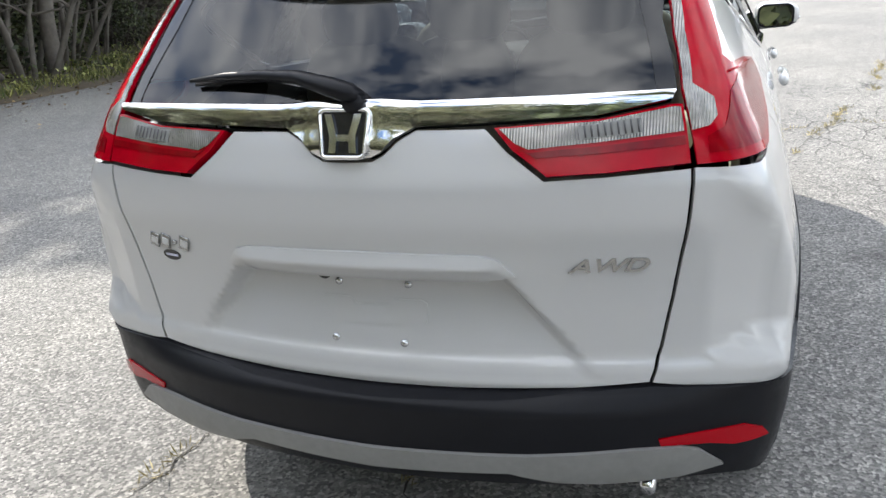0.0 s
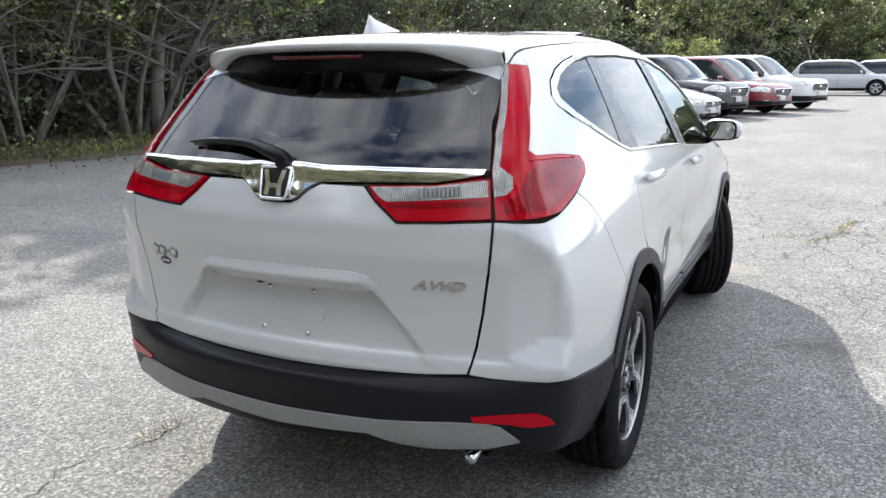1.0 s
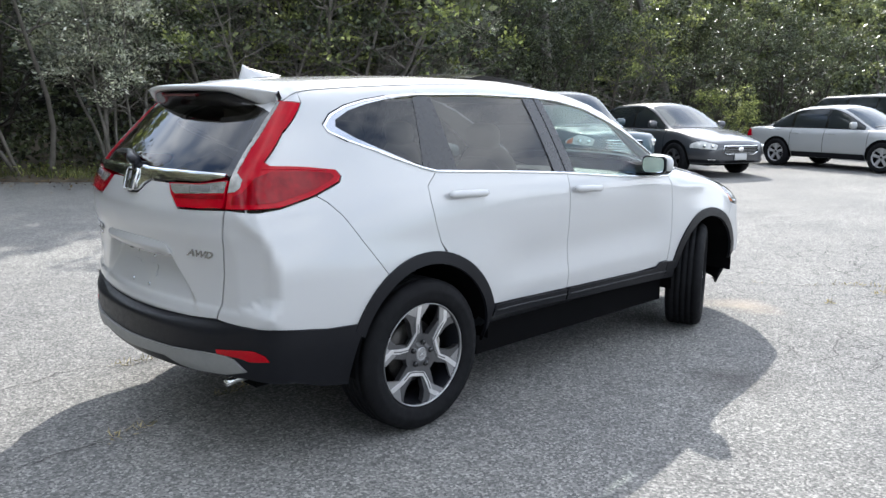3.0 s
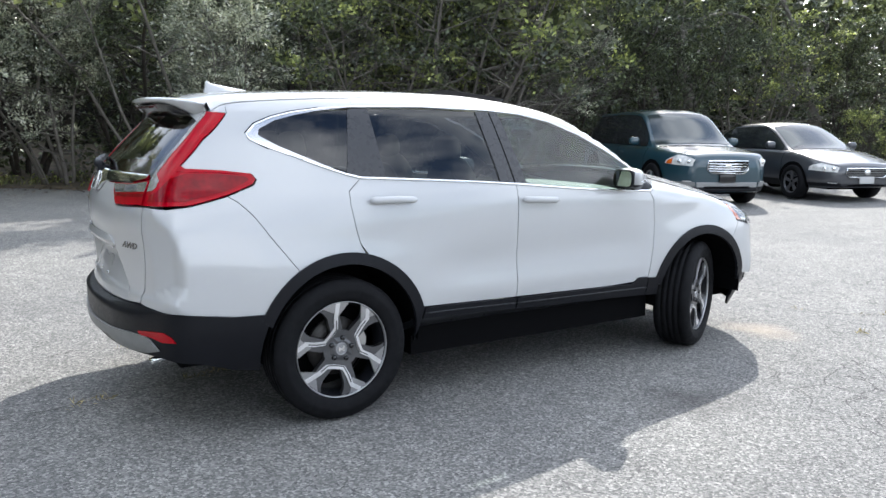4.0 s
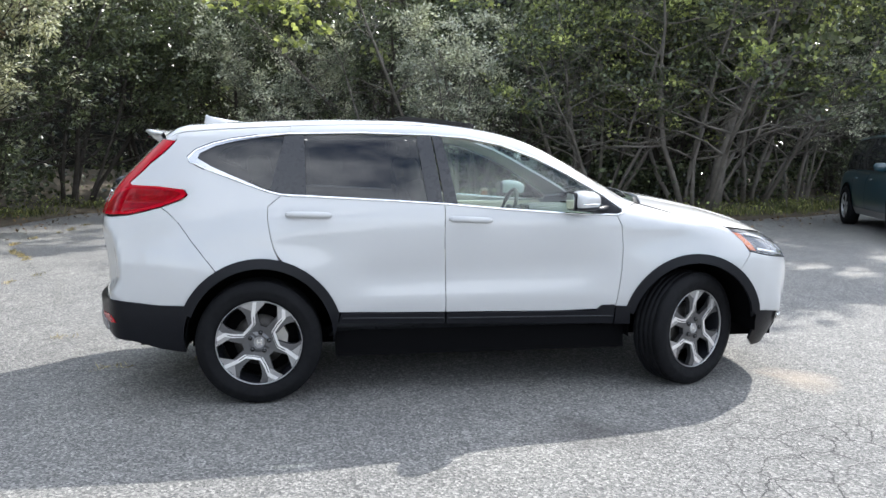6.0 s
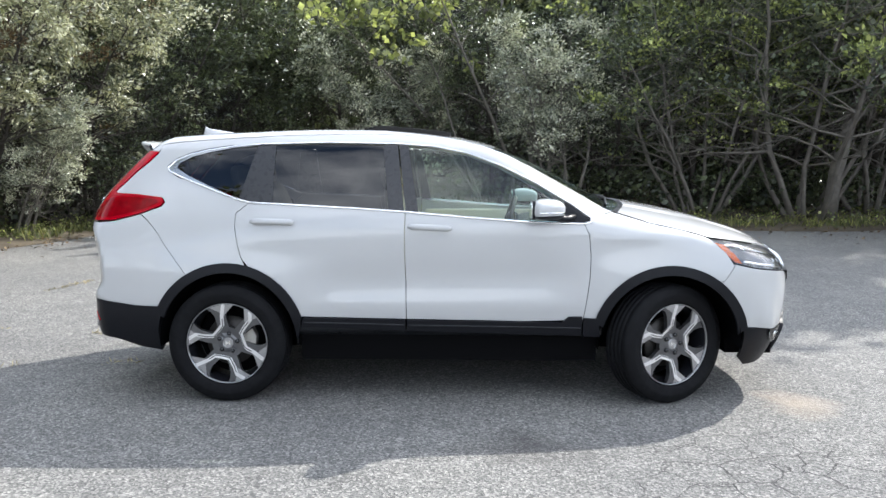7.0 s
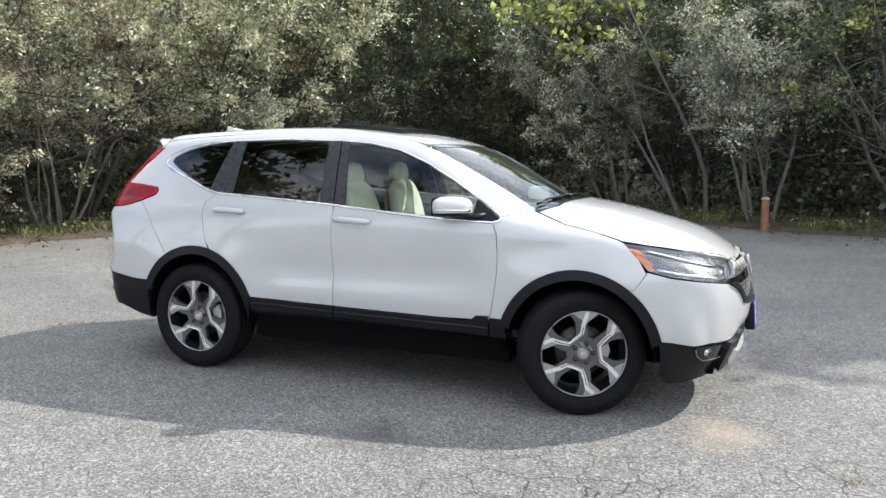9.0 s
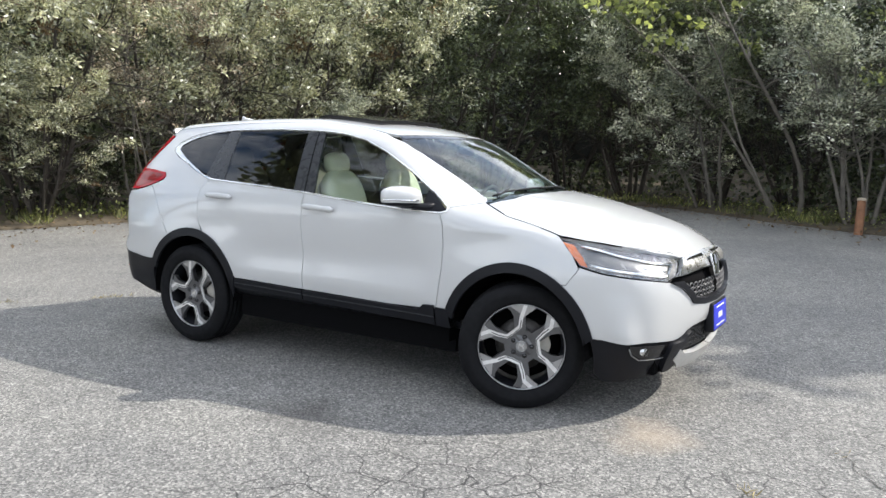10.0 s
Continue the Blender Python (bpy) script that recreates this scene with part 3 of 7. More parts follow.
# black cladding: arches, sills
for c, a0, a1 in ((ARCH_R, -2, 158), (ARCH_F, 12, 164)):
    ring = arc("s", *c, R_OUT, a0 if c is ARCH_F else 18, a1, 26) + arc("s", *c, R_IN, a1 + 2, a0 - 4, 26)
    panel("arch_cladding", ring, BLACK_TRIM, car, off=0.010, lip=0.018, gap=0.0, cell=0.03, label="black arch cladding")
panel("door_cladding", sides((0.47, 0.530), (1.088, 0.515), (1.088, 0.448), (0.455, 0.470)), BLACK_TRIM, car, off=0.014, gap=0.002, lip=0.04)
panel("door_cladding", sides((1.094, 0.515), (2.02, 0.505), (2.06, 0.540), (2.142, 0.542), (2.142, 0.420), (1.9, 0.425), (1.094, 0.447)), BLACK_TRIM, car, off=0.014, gap=0.002, lip=0.04)
strip("cladding_crease", sides((0.475, 0.502), (1.084, 0.486)), 0.004, GLOSS_SILL, car, off=0.016)
strip("cladding_crease", sides((1.098, 0.485), (2.00, 0.474), (2.138, 0.472)), 0.004, GLOSS_SILL, car, off=0.016)
panel("arch_foot_cladding", sides((2.148, 0.532), (2.24, 0.530), (2.25, 0.415), (2.148, 0.418)), BLACK_TRIM, car, off=0.012, gap=0.001, lip=0.05)
panel("sill", sides((0.44, 0.475), (1.09, 0.452), (2.25, 0.425), (2.25, 0.27), (0.40, 0.27)), GLOSS_SILL, car, off=lambda u, v, p: -0.004 - 0.17 * step(0.46, 0.25, v), lip=0.05, label="black rocker panel")

# tailgate
gate_edge = tails(*GATE)
gate = tails((0.0, 0.618), (0.20, 0.620), (0.45, 0.628)) + gate_edge + tails((0.525, 1.090), (0.405, 1.086), (0.335, 1.139), (0.287, 1.185), (0.145, 1.186), (0.105, 1.165), (0.079, 1.140), (0.055, 1.128), (0.0, 1.126))
both = gate + [(-s, z) for s, z in gate[::-1] if s > 1e-6]


panel("tailgate_skin", both, WHITE, car, mirror=False, gap=0.0035, cell=0.014, label="white tailgate")
rear_glass = tails((0.0, 1.228), (0.30, 1.228), (0.634, 1.226), (0.588, 1.40), (0.560, 1.525), (0.30, 1.545), (0.0, 1.55))
panel("rear_glass", rear_glass + [(-s, z) for s, z in rear_glass[::-1] if s > 1e-6], PRIVACY, car, mirror=False, off=-0.003, lip=0.004, label="dark rear window")
bar = tails((0.0, 1.232), (0.30, 1.232), (0.640, 1.230), (0.632, 1.212), (0.50, 1.193), (0.145, 1.186), (0.105, 1.165), (0.079, 1.140), (0.055, 1.130), (0.0, 1.128))
panel("chrome_bar", bar + [(-s, z) for s, z in bar[::-1] if s > 1e-6], CHROME, car, mirror=False, off=lambda u, v, p: 0.006 + 0.46 * np.maximum(v - 1.186, 0) + 0.012 * step(0.16, 0.06, np.abs(u)) * step(1.125, 1.16, v) - 0.010 * step(1.222, 1.232, v), cell=0.009, lip=0.02, label="chrome tailgate bar")

panel("glass_border", tails((0.640, 1.232), (0.604, 1.36), (0.570, 1.523), (0.520, 1.523), (0.555, 1.40), (0.604, 1.230)), GLOSS_BLACK, car, off=-0.0015, lip=0.001, gap=0.0)

# tail lamps
panel("gate_lamp", tails((0.30, 1.183), (0.50, 1.190), (0.632, 1.209), (0.652, 1.208), (0.672, 1.102), (0.525, 1.092), (0.408, 1.089), (0.338, 1.141)), LAMP_RED, car, off=0.010, lip=0.025, cell=0.02, label="red tailgate lamp")
panel("lamp_window", tails((0.312, 1.179), (0.50, 1.186), (0.632, 1.204), (0.648, 1.203), (0.657, 1.158), (0.50, 1.146), (0.372, 1.138), (0.345, 1.150)), LAMP_CLEAR, car, off=0.0125, lip=0.004, cell=0.02, label="clear reversing lamp")
panel("lamp_window_foot", tails((0.350, 1.146), (0.372, 1.136), (0.50, 1.143), (0.658, 1.154), (0.662, 1.135), (0.50, 1.126), (0.385, 1.122)), LAMP_DEEP, car, off=0.0125, lip=0.004, cell=0.02, label="deep red lamp band")
lamp = tails((0.680, 1.100), (0.652, 1.212), (0.646, 1.232), (0.624, 1.33), (0.594, 1.45), (0.573, 1.527)) + sides((-0.474, 1.520), (-0.600, 1.399), (-0.714, 1.282), (-0.698, 1.268), (-0.55, 1.260), (-0.410, 1.243), (-0.393, 1.216), (-0.41, 1.193), (-0.533, 1.147), (-0.706, 1.105))
panel("tail_lamp", lamp, LAMP_RED, car, off=0.006, lip=0.009, gap=0.0015, cell=0.02, label="red tail lamp")
lobe = tails((0.700, 1.117), (0.694, 1.150), (0.724, 1.165), (0.730, 1.222)) + sides((-0.70, 1.246), (-0.55, 1.242), (-0.44, 1.230), (-0.422, 1.214), (-0.45, 1.196), (-0.545, 1.160), (-0.72, 1.122))
panel("lamp_inner", lobe, LAMP_DEEP, car, off=0.0075, lip=0.003, gap=0.002, cell=0.02, label="deep red lamp field")
panel("lamp_bulb_window", tails((0.46, 1.178), (0.575, 1.188), (0.582, 1.160), (0.466, 1.152)), SILVER_TRIM, car, off=0.0145, lip=0.002, gap=0.001, cell=0.02, label="ribbed bulb window")
for k in range(9):
    strip("bulb_rib", tails((0.474 + 0.012 * k, 1.176 + 0.001 * k), (0.478 + 0.012 * k, 1.156 + 0.0007 * k)), 0.0018, ALLOY_DARK, car, off=0.016, n=4, fine=0.1)
strip("lamp_line", sides((-0.735, 1.252), (-0.60, 1.251), (-0.46, 1.240)), 0.003, LAMP_RED, car, off=0.0075)
clear = tails((0.668, 1.160), (0.654, 1.212), (0.648, 1.235), (0.626, 1.33), (0.596, 1.45), (0.575, 1.522), (0.587, 1.522), (0.613, 1.45), (0.646, 1.33), (0.666, 1.240), (0.704, 1.214), (0.712, 1.182), (0.700, 1.166))
panel("clear_lamp_strip", clear, LAMP_CLEAR, car, off=0.0085, lip=0.004, gap=0.001, cell=0.02, label="clear ribbed lamp strip")

# rear bumper
rb = tails((0.0, 0.618), (0.30, 0.622), (0.607, 0.636), (0.747, 0.630)) + sides((-0.78, 0.628), (-0.688, 0.615), (-0.55, 0.600)) + arc("s", *ARCH_R, 0.432, 151, 190, 8) + sides((-0.55, 0.335), (-0.70, 0.385)) + tails((0.76, 0.405), (0.60, 0.405), (0.30, 0.400), (0.0, 0.392))
bump_out = lambda u, v, p: 0.044 * step(0.640, 0.600, v) * step(0.33, 0.45, v) * step(-0.80, -0.935, p[:, 1]) + 0.008 * step(0.645, 0.61, v)
panel("rear_bumper", rb + [(-s, z) for s, z in rb[::-1] if s > 1e-6], BLACK_TRIM, car, mirror=False, off=bump_out, lip=0.05, cell=0.025, label="black rear bumper")
skid = tails((0.0, 0.487), (0.35, 0.495), (0.56, 0.506), (0.66, 0.503), (0.70, 0.490), (0.755, 0.442), (0.66, 0.420), (0.50, 0.415), (0.40, 0.425), (0.31, 0.446), (0.0, 0.432))
panel("rear_skid_trim", skid + [(-s, z) for s, z in skid[::-1] if s > 1e-6], SILVER_TRIM, car, mirror=False, off=lambda u, v, p: bump_out(u, v, p) + 0.010, lip=0.03, cell=0.02, label="silver lower bumper trim")
panel("rear_reflector", tails((0.612, 0.524), (0.79, 0.537), (0.828, 0.520), (0.842, 0.492), (0.77, 0.486), (0.72, 0.497), (0.618, 0.503)), REFLECTOR_RED, car, off=lambda u, v, p: bump_out(u, v, p) + 0.004, lip=0.01, cell=0.02, label="red bumper reflector")


# ---- the main car: wheels, trim, lamps, cabin ----
def ring_mesh(rings, n=48, close=False):
    """A turned shape about the x axis from (x, radius) pairs."""
    v, f = [], []
    for x, r in rings:
        v += [(x, r * math.cos(2 * math.pi * k / n), r * math.sin(2 * math.pi * k / n)) for k in range(n)]
    for i in range(len(rings) - (0 if close else 1)):
        for k in range(n):
            j = (i + 1) % len(rings)
            f.append((i * n + k, i * n + (k + 1) % n, j * n + (k + 1) % n, j * n + k))
    return v, f


def slab(poly, front, thick, cell=0.02):
    """A plate in the y-z plane inside an outline: front gives x for (y, z)."""
    pts, faces = mince(poly if area(poly) > 0 else poly[::-1], cell)
    n = len(pts)
    v = [(front(y, z), y, z) for y, z in pts] + [(front(y, z) - thick, y, z) for y, z in pts]
    used = {(f[i - 1], f[i]) for f in faces for i in range(len(f))}
    out = [list(f) for f in faces] + [[q + n for q in f[::-1]] for f in faces]
    out += [[b, a, a + n, b + n] for a, b in used if (b, a) not in used]
    return v, out


def polar(r, deg):
    return (r * math.sin(radians(deg)), r * math.cos(radians(deg)))


def dish(y, z):
    r = math.hypot(y, z)
    return 0.088 - 0.018 * (1 - min(1, r / 0.245)) ** 1.5 + 0.006 * (r < 0.05)


def widened(path, w):
    """A ribbon of width w round a polyline."""
    path = [np.array(q) for q in path]
    left, right = [], []
    for i, q in enumerate(path):
        a, b = path[max(i - 1, 0)], path[min(i + 1, len(path) - 1)]
        d = (b - a) / np.linalg.norm(b - a)
        m = np.array((-d[1], d[0])) * w / 2
        left.append(tuple(q + m))
        right.append(tuple(q - m))
    return left + right[::-1]


w_proto = new("wheel")
w_proto.parent = car
v, f = ring_mesh([(-0.11, 0.2500), (-0.12, 0.2973), (-0.114, 0.3370), (-0.098, 0.3540), (-0.09, 0.3592), (-0.062, 0.3611), (-0.06, 0.3540), (-0.054, 0.3540), (-0.052, 0.3615), (-0.024, 0.3620), (-0.022, 0.3540), (-0.016, 0.3540), (-0.014, 0.3620), (0.014, 0.3620), (0.016, 0.3540), (0.022, 0.3540), (0.024, 0.3620), (0.052, 0.3615), (0.054, 0.3540), (0.06, 0.3540), (0.062, 0.3611), (0.09, 0.3592), (0.098, 0.3540), (0.114, 0.3370), (0.119, 0.3143), (0.1215, 0.3086), (0.12, 0.2973), (0.116, 0.2746), (0.112, 0.2613), (0.1, 0.2500), (0, 0.2350)], 80, True)
hung("tyre", mesh_of("tyre", v, f, RUBBER), w_proto, "black rubber tyre")
v, f = ring_mesh([(-0.10, 0.246), (-0.10, 0.232), (0.02, 0.222), (0.080, 0.236), (0.090, 0.240), (0.096, 0.249), (0.100, 0.254), (0.096, 0.257), (0.085, 0.252)], 80, True)
hung("rim", mesh_of("rim", v, f, BLACK_TRIM), w_proto, "dark rim edge")
v, f = ring_mesh([(0.080, 0.241), (0.094, 0.2405), (0.101, 0.242), (0.103, 0.2445), (0.102, 0.247), (0.096, 0.247)], 80, True)
hung("rim_lip", mesh_of("rim_lip", v, f, ALLOY_FACE), w_proto, "bright machined rim lip")
v, f = slab([polar(0.097, a) for a in range(0, 360, 12)], dish, 0.03)
hung("hub", mesh_of("hub", v, f, ALLOY_GREY, False), w_proto, "grey wheel hub")
for k in range(6):
    a = 346 + 60 * k
    sp = [polar(0.06, a - 28), polar(0.115, a - 17), polar(0.18, a - 11), polar(0.215, a - 13), polar(0.240, a - 17), polar(0.240, a), polar(0.240, a + 15), polar(0.215, a + 12), polar(0.18, a + 10), polar(0.115, a + 16), polar(0.06, a + 28)]
    v, f = slab(sp, lambda y, z: dish(y, z) - 0.001, 0.03)
    hung("spoke", mesh_of("spoke", v, f, ALLOY_GREY, False), w_proto)
for k in range(3):
    a = 312 + 120 * k
    path = [polar(0.241, a + 43), polar(0.165, a + 37), polar(0.115, a + 33), polar(0.095, a + 12), polar(0.100, a - 18), polar(0.155, a - 26), polar(0.200, a - 27), polar(0.241, a - 36)]
    v, f = slab(widened(path, 0.022), lambda y, z: dish(y, z) + 0.005, 0.012, 0.015)
    hung("machined_edge", mesh_of("machined_edge", v, f, ALLOY, False), w_proto, "bright machined spoke edge")
    v, f = slab(widened([tuple(0.93 * c for c in q) for q in path[1:-1]], 0.0055), lambda y, z: dish(y, z) + 0.0058, 0.004, 0.015)
    hung("groove_line", mesh_of("groove_line", v, f, ALLOY_DARK, False), w_proto)
    for s0, s1 in ((22, 58), (-22, -46)):
        blade = [polar(0.241, a + s0), polar(0.241, a + (s0 + s1) / 2), polar(0.241, a + s1), polar(0.185, a + s1 * 0.80), polar(0.165, a + s1 * 0.70), polar(0.19, a + s1 * 0.62)]
        v, f = slab(blade, lambda y, z: dish(y, z) + 0.002, 0.012, 0.02)
        hung("machined_blade", mesh_of("machined_blade", v, f, ALLOY_FACE, False), w_proto, "bright machined spoke face")
v, f = ring_mesh([(0.04, 0.033), (0.080, 0.033), (0.083, 0.030), (0.081, 0.028), (0.081, 0.001)], 24)
hung("centre_cap", mesh_of("centre_cap", v, f, ALLOY_FACE, False), w_proto, "grey centre cap")
for y0, y1, z0, z1 in ((-0.014, -0.008, -0.014, 0.014), (0.008, 0.014, -0.014, 0.014), (-0.008, 0.008, -0.004, 0.003)):
    v, f = slab([(y0, z0), (y1, z0), (y1, z1), (y0, z1)], lambda y, z: 0.0835, 0.004, 0.05)
    hung("cap_bar", mesh_of("cap_bar", v, f, CHROME, False), w_proto)
for k in range(5):
    y, z = polar(0.057, 72 * k + 8)
    v, f = ring_mesh([(0.05, 0.0135), (0.084, 0.0135), (0.090, 0.010), (0.091, 0.001)], 8)
    hung("wheel_nut", mesh_of("wheel_nut", [(p, q + y, r + z) for p, q, r in v], f, GLOSS_BLACK), w_proto)
v, f = ring_mesh([(0.0, 0.02), (0.012, 0.03), (0.012, 0.15), (0.0, 0.152), (-0.01, 0.15)], 48)
hung("brake_disc", mesh_of("brake_disc", v, f, BRAKE), w_proto)
v, f = slab([polar(0.16, 60), polar(0.165, 80), polar(0.16, 105), polar(0.10, 100), polar(0.095, 65)], lambda y, z: 0.035, 0.06)
hung("caliper", mesh_of("caliper", v, f, CABIN_GREY, False), w_proto)
v, f = ring_mesh([(-0.09, 0.225), (-0.05, 0.20), (-0.04, 0.01)], 40)
hung("rim_well", mesh_of("rim_well", v, f, DARK), w_proto)
w_proto.matrix_basis = pose(0.800, 0.0, 0.362)
for at, turn, spin in (((-0.800, 0.0, 0.362), 180, 40), ((0.782, 2.66, 0.362), 25, -9), ((-0.782, 2.665, 0.362), 180 + 22, 70)):
    copy_thing(w_proto, pose(*at, 0, 0, turn) @ pose(0, 0, 0, spin, 0, 0))

# wheel wells, floor and cavities, the near-black standing for their shade
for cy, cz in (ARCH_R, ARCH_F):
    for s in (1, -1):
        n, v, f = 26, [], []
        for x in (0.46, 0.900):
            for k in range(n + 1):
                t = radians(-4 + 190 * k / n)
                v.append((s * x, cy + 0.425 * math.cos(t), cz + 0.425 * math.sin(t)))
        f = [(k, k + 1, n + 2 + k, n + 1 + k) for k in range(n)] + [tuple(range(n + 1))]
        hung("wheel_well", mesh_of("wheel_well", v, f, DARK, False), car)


def boxed(x0, x1, y0, y1, z0, z1, bevel=0.0, segs=2):
    bm = bmesh.new()
    bmesh.ops.create_cube(bm, size=1.0)
    bmesh.ops.scale(bm, vec=(x1 - x0, y1 - y0, z1 - z0), verts=bm.verts)
    bmesh.ops.translate(bm, vec=((x0 + x1) / 2, (y0 + y1) / 2, (z0 + z1) / 2), verts=bm.verts)
    if bevel:
        bmesh.ops.bevel(bm, geom=bm.edges[:], offset=bevel, segments=segs, profile=0.6, affect="EDGES", clamp_overlap=True)
    return bm


def part(name, bm, mat, parent, label="", smooth=True):
    me = bpy.data.meshes.new(name)
    bm.to_mesh(me)
    bm.free()
    if smooth:
        me.shade_smooth()
    me.materials.append(mat)
    return hung(name, me, parent, label)


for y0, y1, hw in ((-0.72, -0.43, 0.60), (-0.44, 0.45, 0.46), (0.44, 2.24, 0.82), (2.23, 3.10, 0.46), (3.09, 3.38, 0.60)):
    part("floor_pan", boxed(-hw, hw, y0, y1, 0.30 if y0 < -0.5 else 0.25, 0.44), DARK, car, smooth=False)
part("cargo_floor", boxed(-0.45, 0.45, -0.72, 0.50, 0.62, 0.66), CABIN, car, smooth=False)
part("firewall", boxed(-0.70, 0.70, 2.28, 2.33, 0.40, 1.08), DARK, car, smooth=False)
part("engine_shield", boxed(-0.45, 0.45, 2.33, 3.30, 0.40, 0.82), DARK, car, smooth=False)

# roof spoiler
nx, prof, v, f = 28, [], [], []
for i in range(nx + 1):
    x = -0.575 + 1.15 * i / nx
    e = abs(x) / 0.575
    yt = -0.742 + 0.13 * e ** 2.2 + 0.045 * e ** 10
    zt = 1.600 - 0.018 * e ** 2 - 0.014 * e ** 8
    joint = skin([(x, -0.56)], "top")[0][0]
    mid = -0.56 + 0.5 * (yt + 0.56)
    end = step(0.55, 1.0, e)
    zm = (joint[2] + zt) / 2 + 0.006
    row = [(x, -0.555, joint[2] + 0.001), (x, mid, zm), (x, yt + 0.02, zt + 0.004), (x, yt + 0.004, zt - 0.002), (x, yt, zt - 0.010), (x, yt + 0.010 + 0.03 * end, zt - 0.020 - 0.048 * end), (x, yt + 0.03 + 0.03 * end, zt - 0.026 - 0.055 * end)]
    v += row
k = len(row)
f = [(i * k + j, i * k + j + 1, (i + 1) * k + j + 1, (i + 1) * k + j) for i in range(nx) for j in range(k - 1)]
f += [tuple(range(k))[::-1], tuple(range(nx * k, nx * k + k))]
hung("roof_spoiler", mesh_of("roof_spoiler", v, f, WHITE), car, "white roof spoiler")
v = []
for i in range(nx + 1):
    x = -0.55 + 1.10 * i / nx
    e = abs(x) / 0.575
    yt = -0.742 + 0.13 * e ** 2.2 + 0.045 * e ** 10
    zt = 1.600 - 0.018 * e ** 2 - 0.014 * e ** 8
    drop = 0.035 * step(0.30, 0.75, e) * step(1.0, 0.8, e)
    end = step(0.55, 1.0, e)
    v += [(x, yt + 0.030 + 0.03 * end, zt - 0.028 - 0.055 * end), (x, yt + 0.07, zt - 0.060 - 0.3 * drop - 0.03 * end), (x, -0.655 + 0.10 * e ** 2, 1.512 - drop - 0.01 * e), (x, -0.640 + 0.10 * e ** 2, 1.508 - drop - 0.01 * e), (x, -0.60 + 0.08 * e ** 2, 1.54 - 0.012 * e)]
f = [(i * 5 + j, i * 5 + j + 1, (i + 1) * 5 + j + 1, (i + 1) * 5 + j) for i in range(nx) for j in range(4)]
hung("spoiler_underside", mesh_of("spoiler_underside", v, f, GLOSS_BLACK), car, "black spoiler underside")
part("high_brake_lamp", boxed(-0.17, 0.17, -0.722, -0.70, 1.548, 1.560, 0.004), LAMP_RED_DARK, car, "dark red high brake lamp")

# fin on the roof
v, f = [], []
for x0, h in ((0.032, 0.0), (0.020, 0.35), (0.011, 0.7), (0.003, 1.0)):
    back, fwd = -0.395 + 0.012 * h, -0.16 - 0.19 * h ** 0.7
    for j in range(10):
        t = j / 9
        y = back + (fwd - back) * t
        wdt = x0 * (math.sin(math.pi * min(1, 0.12 + t * 0.9)) ** 0.6 + 0.05)
        v.append((wdt, y, 0))
        v[-1] = (wdt, y, 1.640 + 0.02 * t * (1 - h) + 0.066 * h * (1 - 0.25 * t * h))
    for j in range(10):
        q = v[len(v) - 10 + (9 - j) - j] if j else v[-1]
        t = (9 - j) / 9
        y = back + (fwd - back) * t
        wdt = x0 * (math.sin(math.pi * min(1, 0.12 + t * 0.9)) ** 0.6 + 0.05)
        v.append((-wdt, y, 1.640 + 0.02 * t * (1 - h) + 0.066 * h * (1 - 0.25 * t * h)))
for i in range(3):
    for j in range(20):
        f.append((i * 20 + j, i * 20 + (j + 1) % 20, (i + 1) * 20 + (j + 1) % 20, (i + 1) * 20 + j))
f.append(tuple(range(60, 80)))
hung("roof_fin", mesh_of("roof_fin", v, f, WHITE), car, "white aerial fin")


def blob(cx, cy, cz, rx, ry, rz, e=3.0, nu=26, nv=14, cut_low=None, taper=0.0):
    """A rounded block (superellipsoid)."""
    def pw(q, k):
        return math.copysign(abs(q) ** k, q)
    v, f = [], []
    k = 2 / e
    for i in range(nv + 1):
        t = -math.pi / 2 + math.pi * i / nv
        for j in range(nu):
            p = 2 * math.pi * j / nu
            x, y, z = pw(math.cos(t), k) * pw(math.cos(p), k), pw(math.cos(t), k) * pw(math.sin(p), k), pw(math.sin(t), k)
            z2 = max(z, cut_low) if cut_low is not None else z
            v.append((cx + rx * x, cy + ry * y * (1 - taper * x), cz + rz * z2 * (1 - taper * x)))
    for i in range(nv):
        for j in range(nu):
            f.append((i * nu + j, i * nu + (j + 1) % nu, (i + 1) * nu + (j + 1) % nu, (i + 1) * nu + j))
    return v, f


def flipped(v, f, s):
    return [(q[0] * s, q[1], q[2]) for q in v], f if s > 0 else [g[::-1] for g in f]


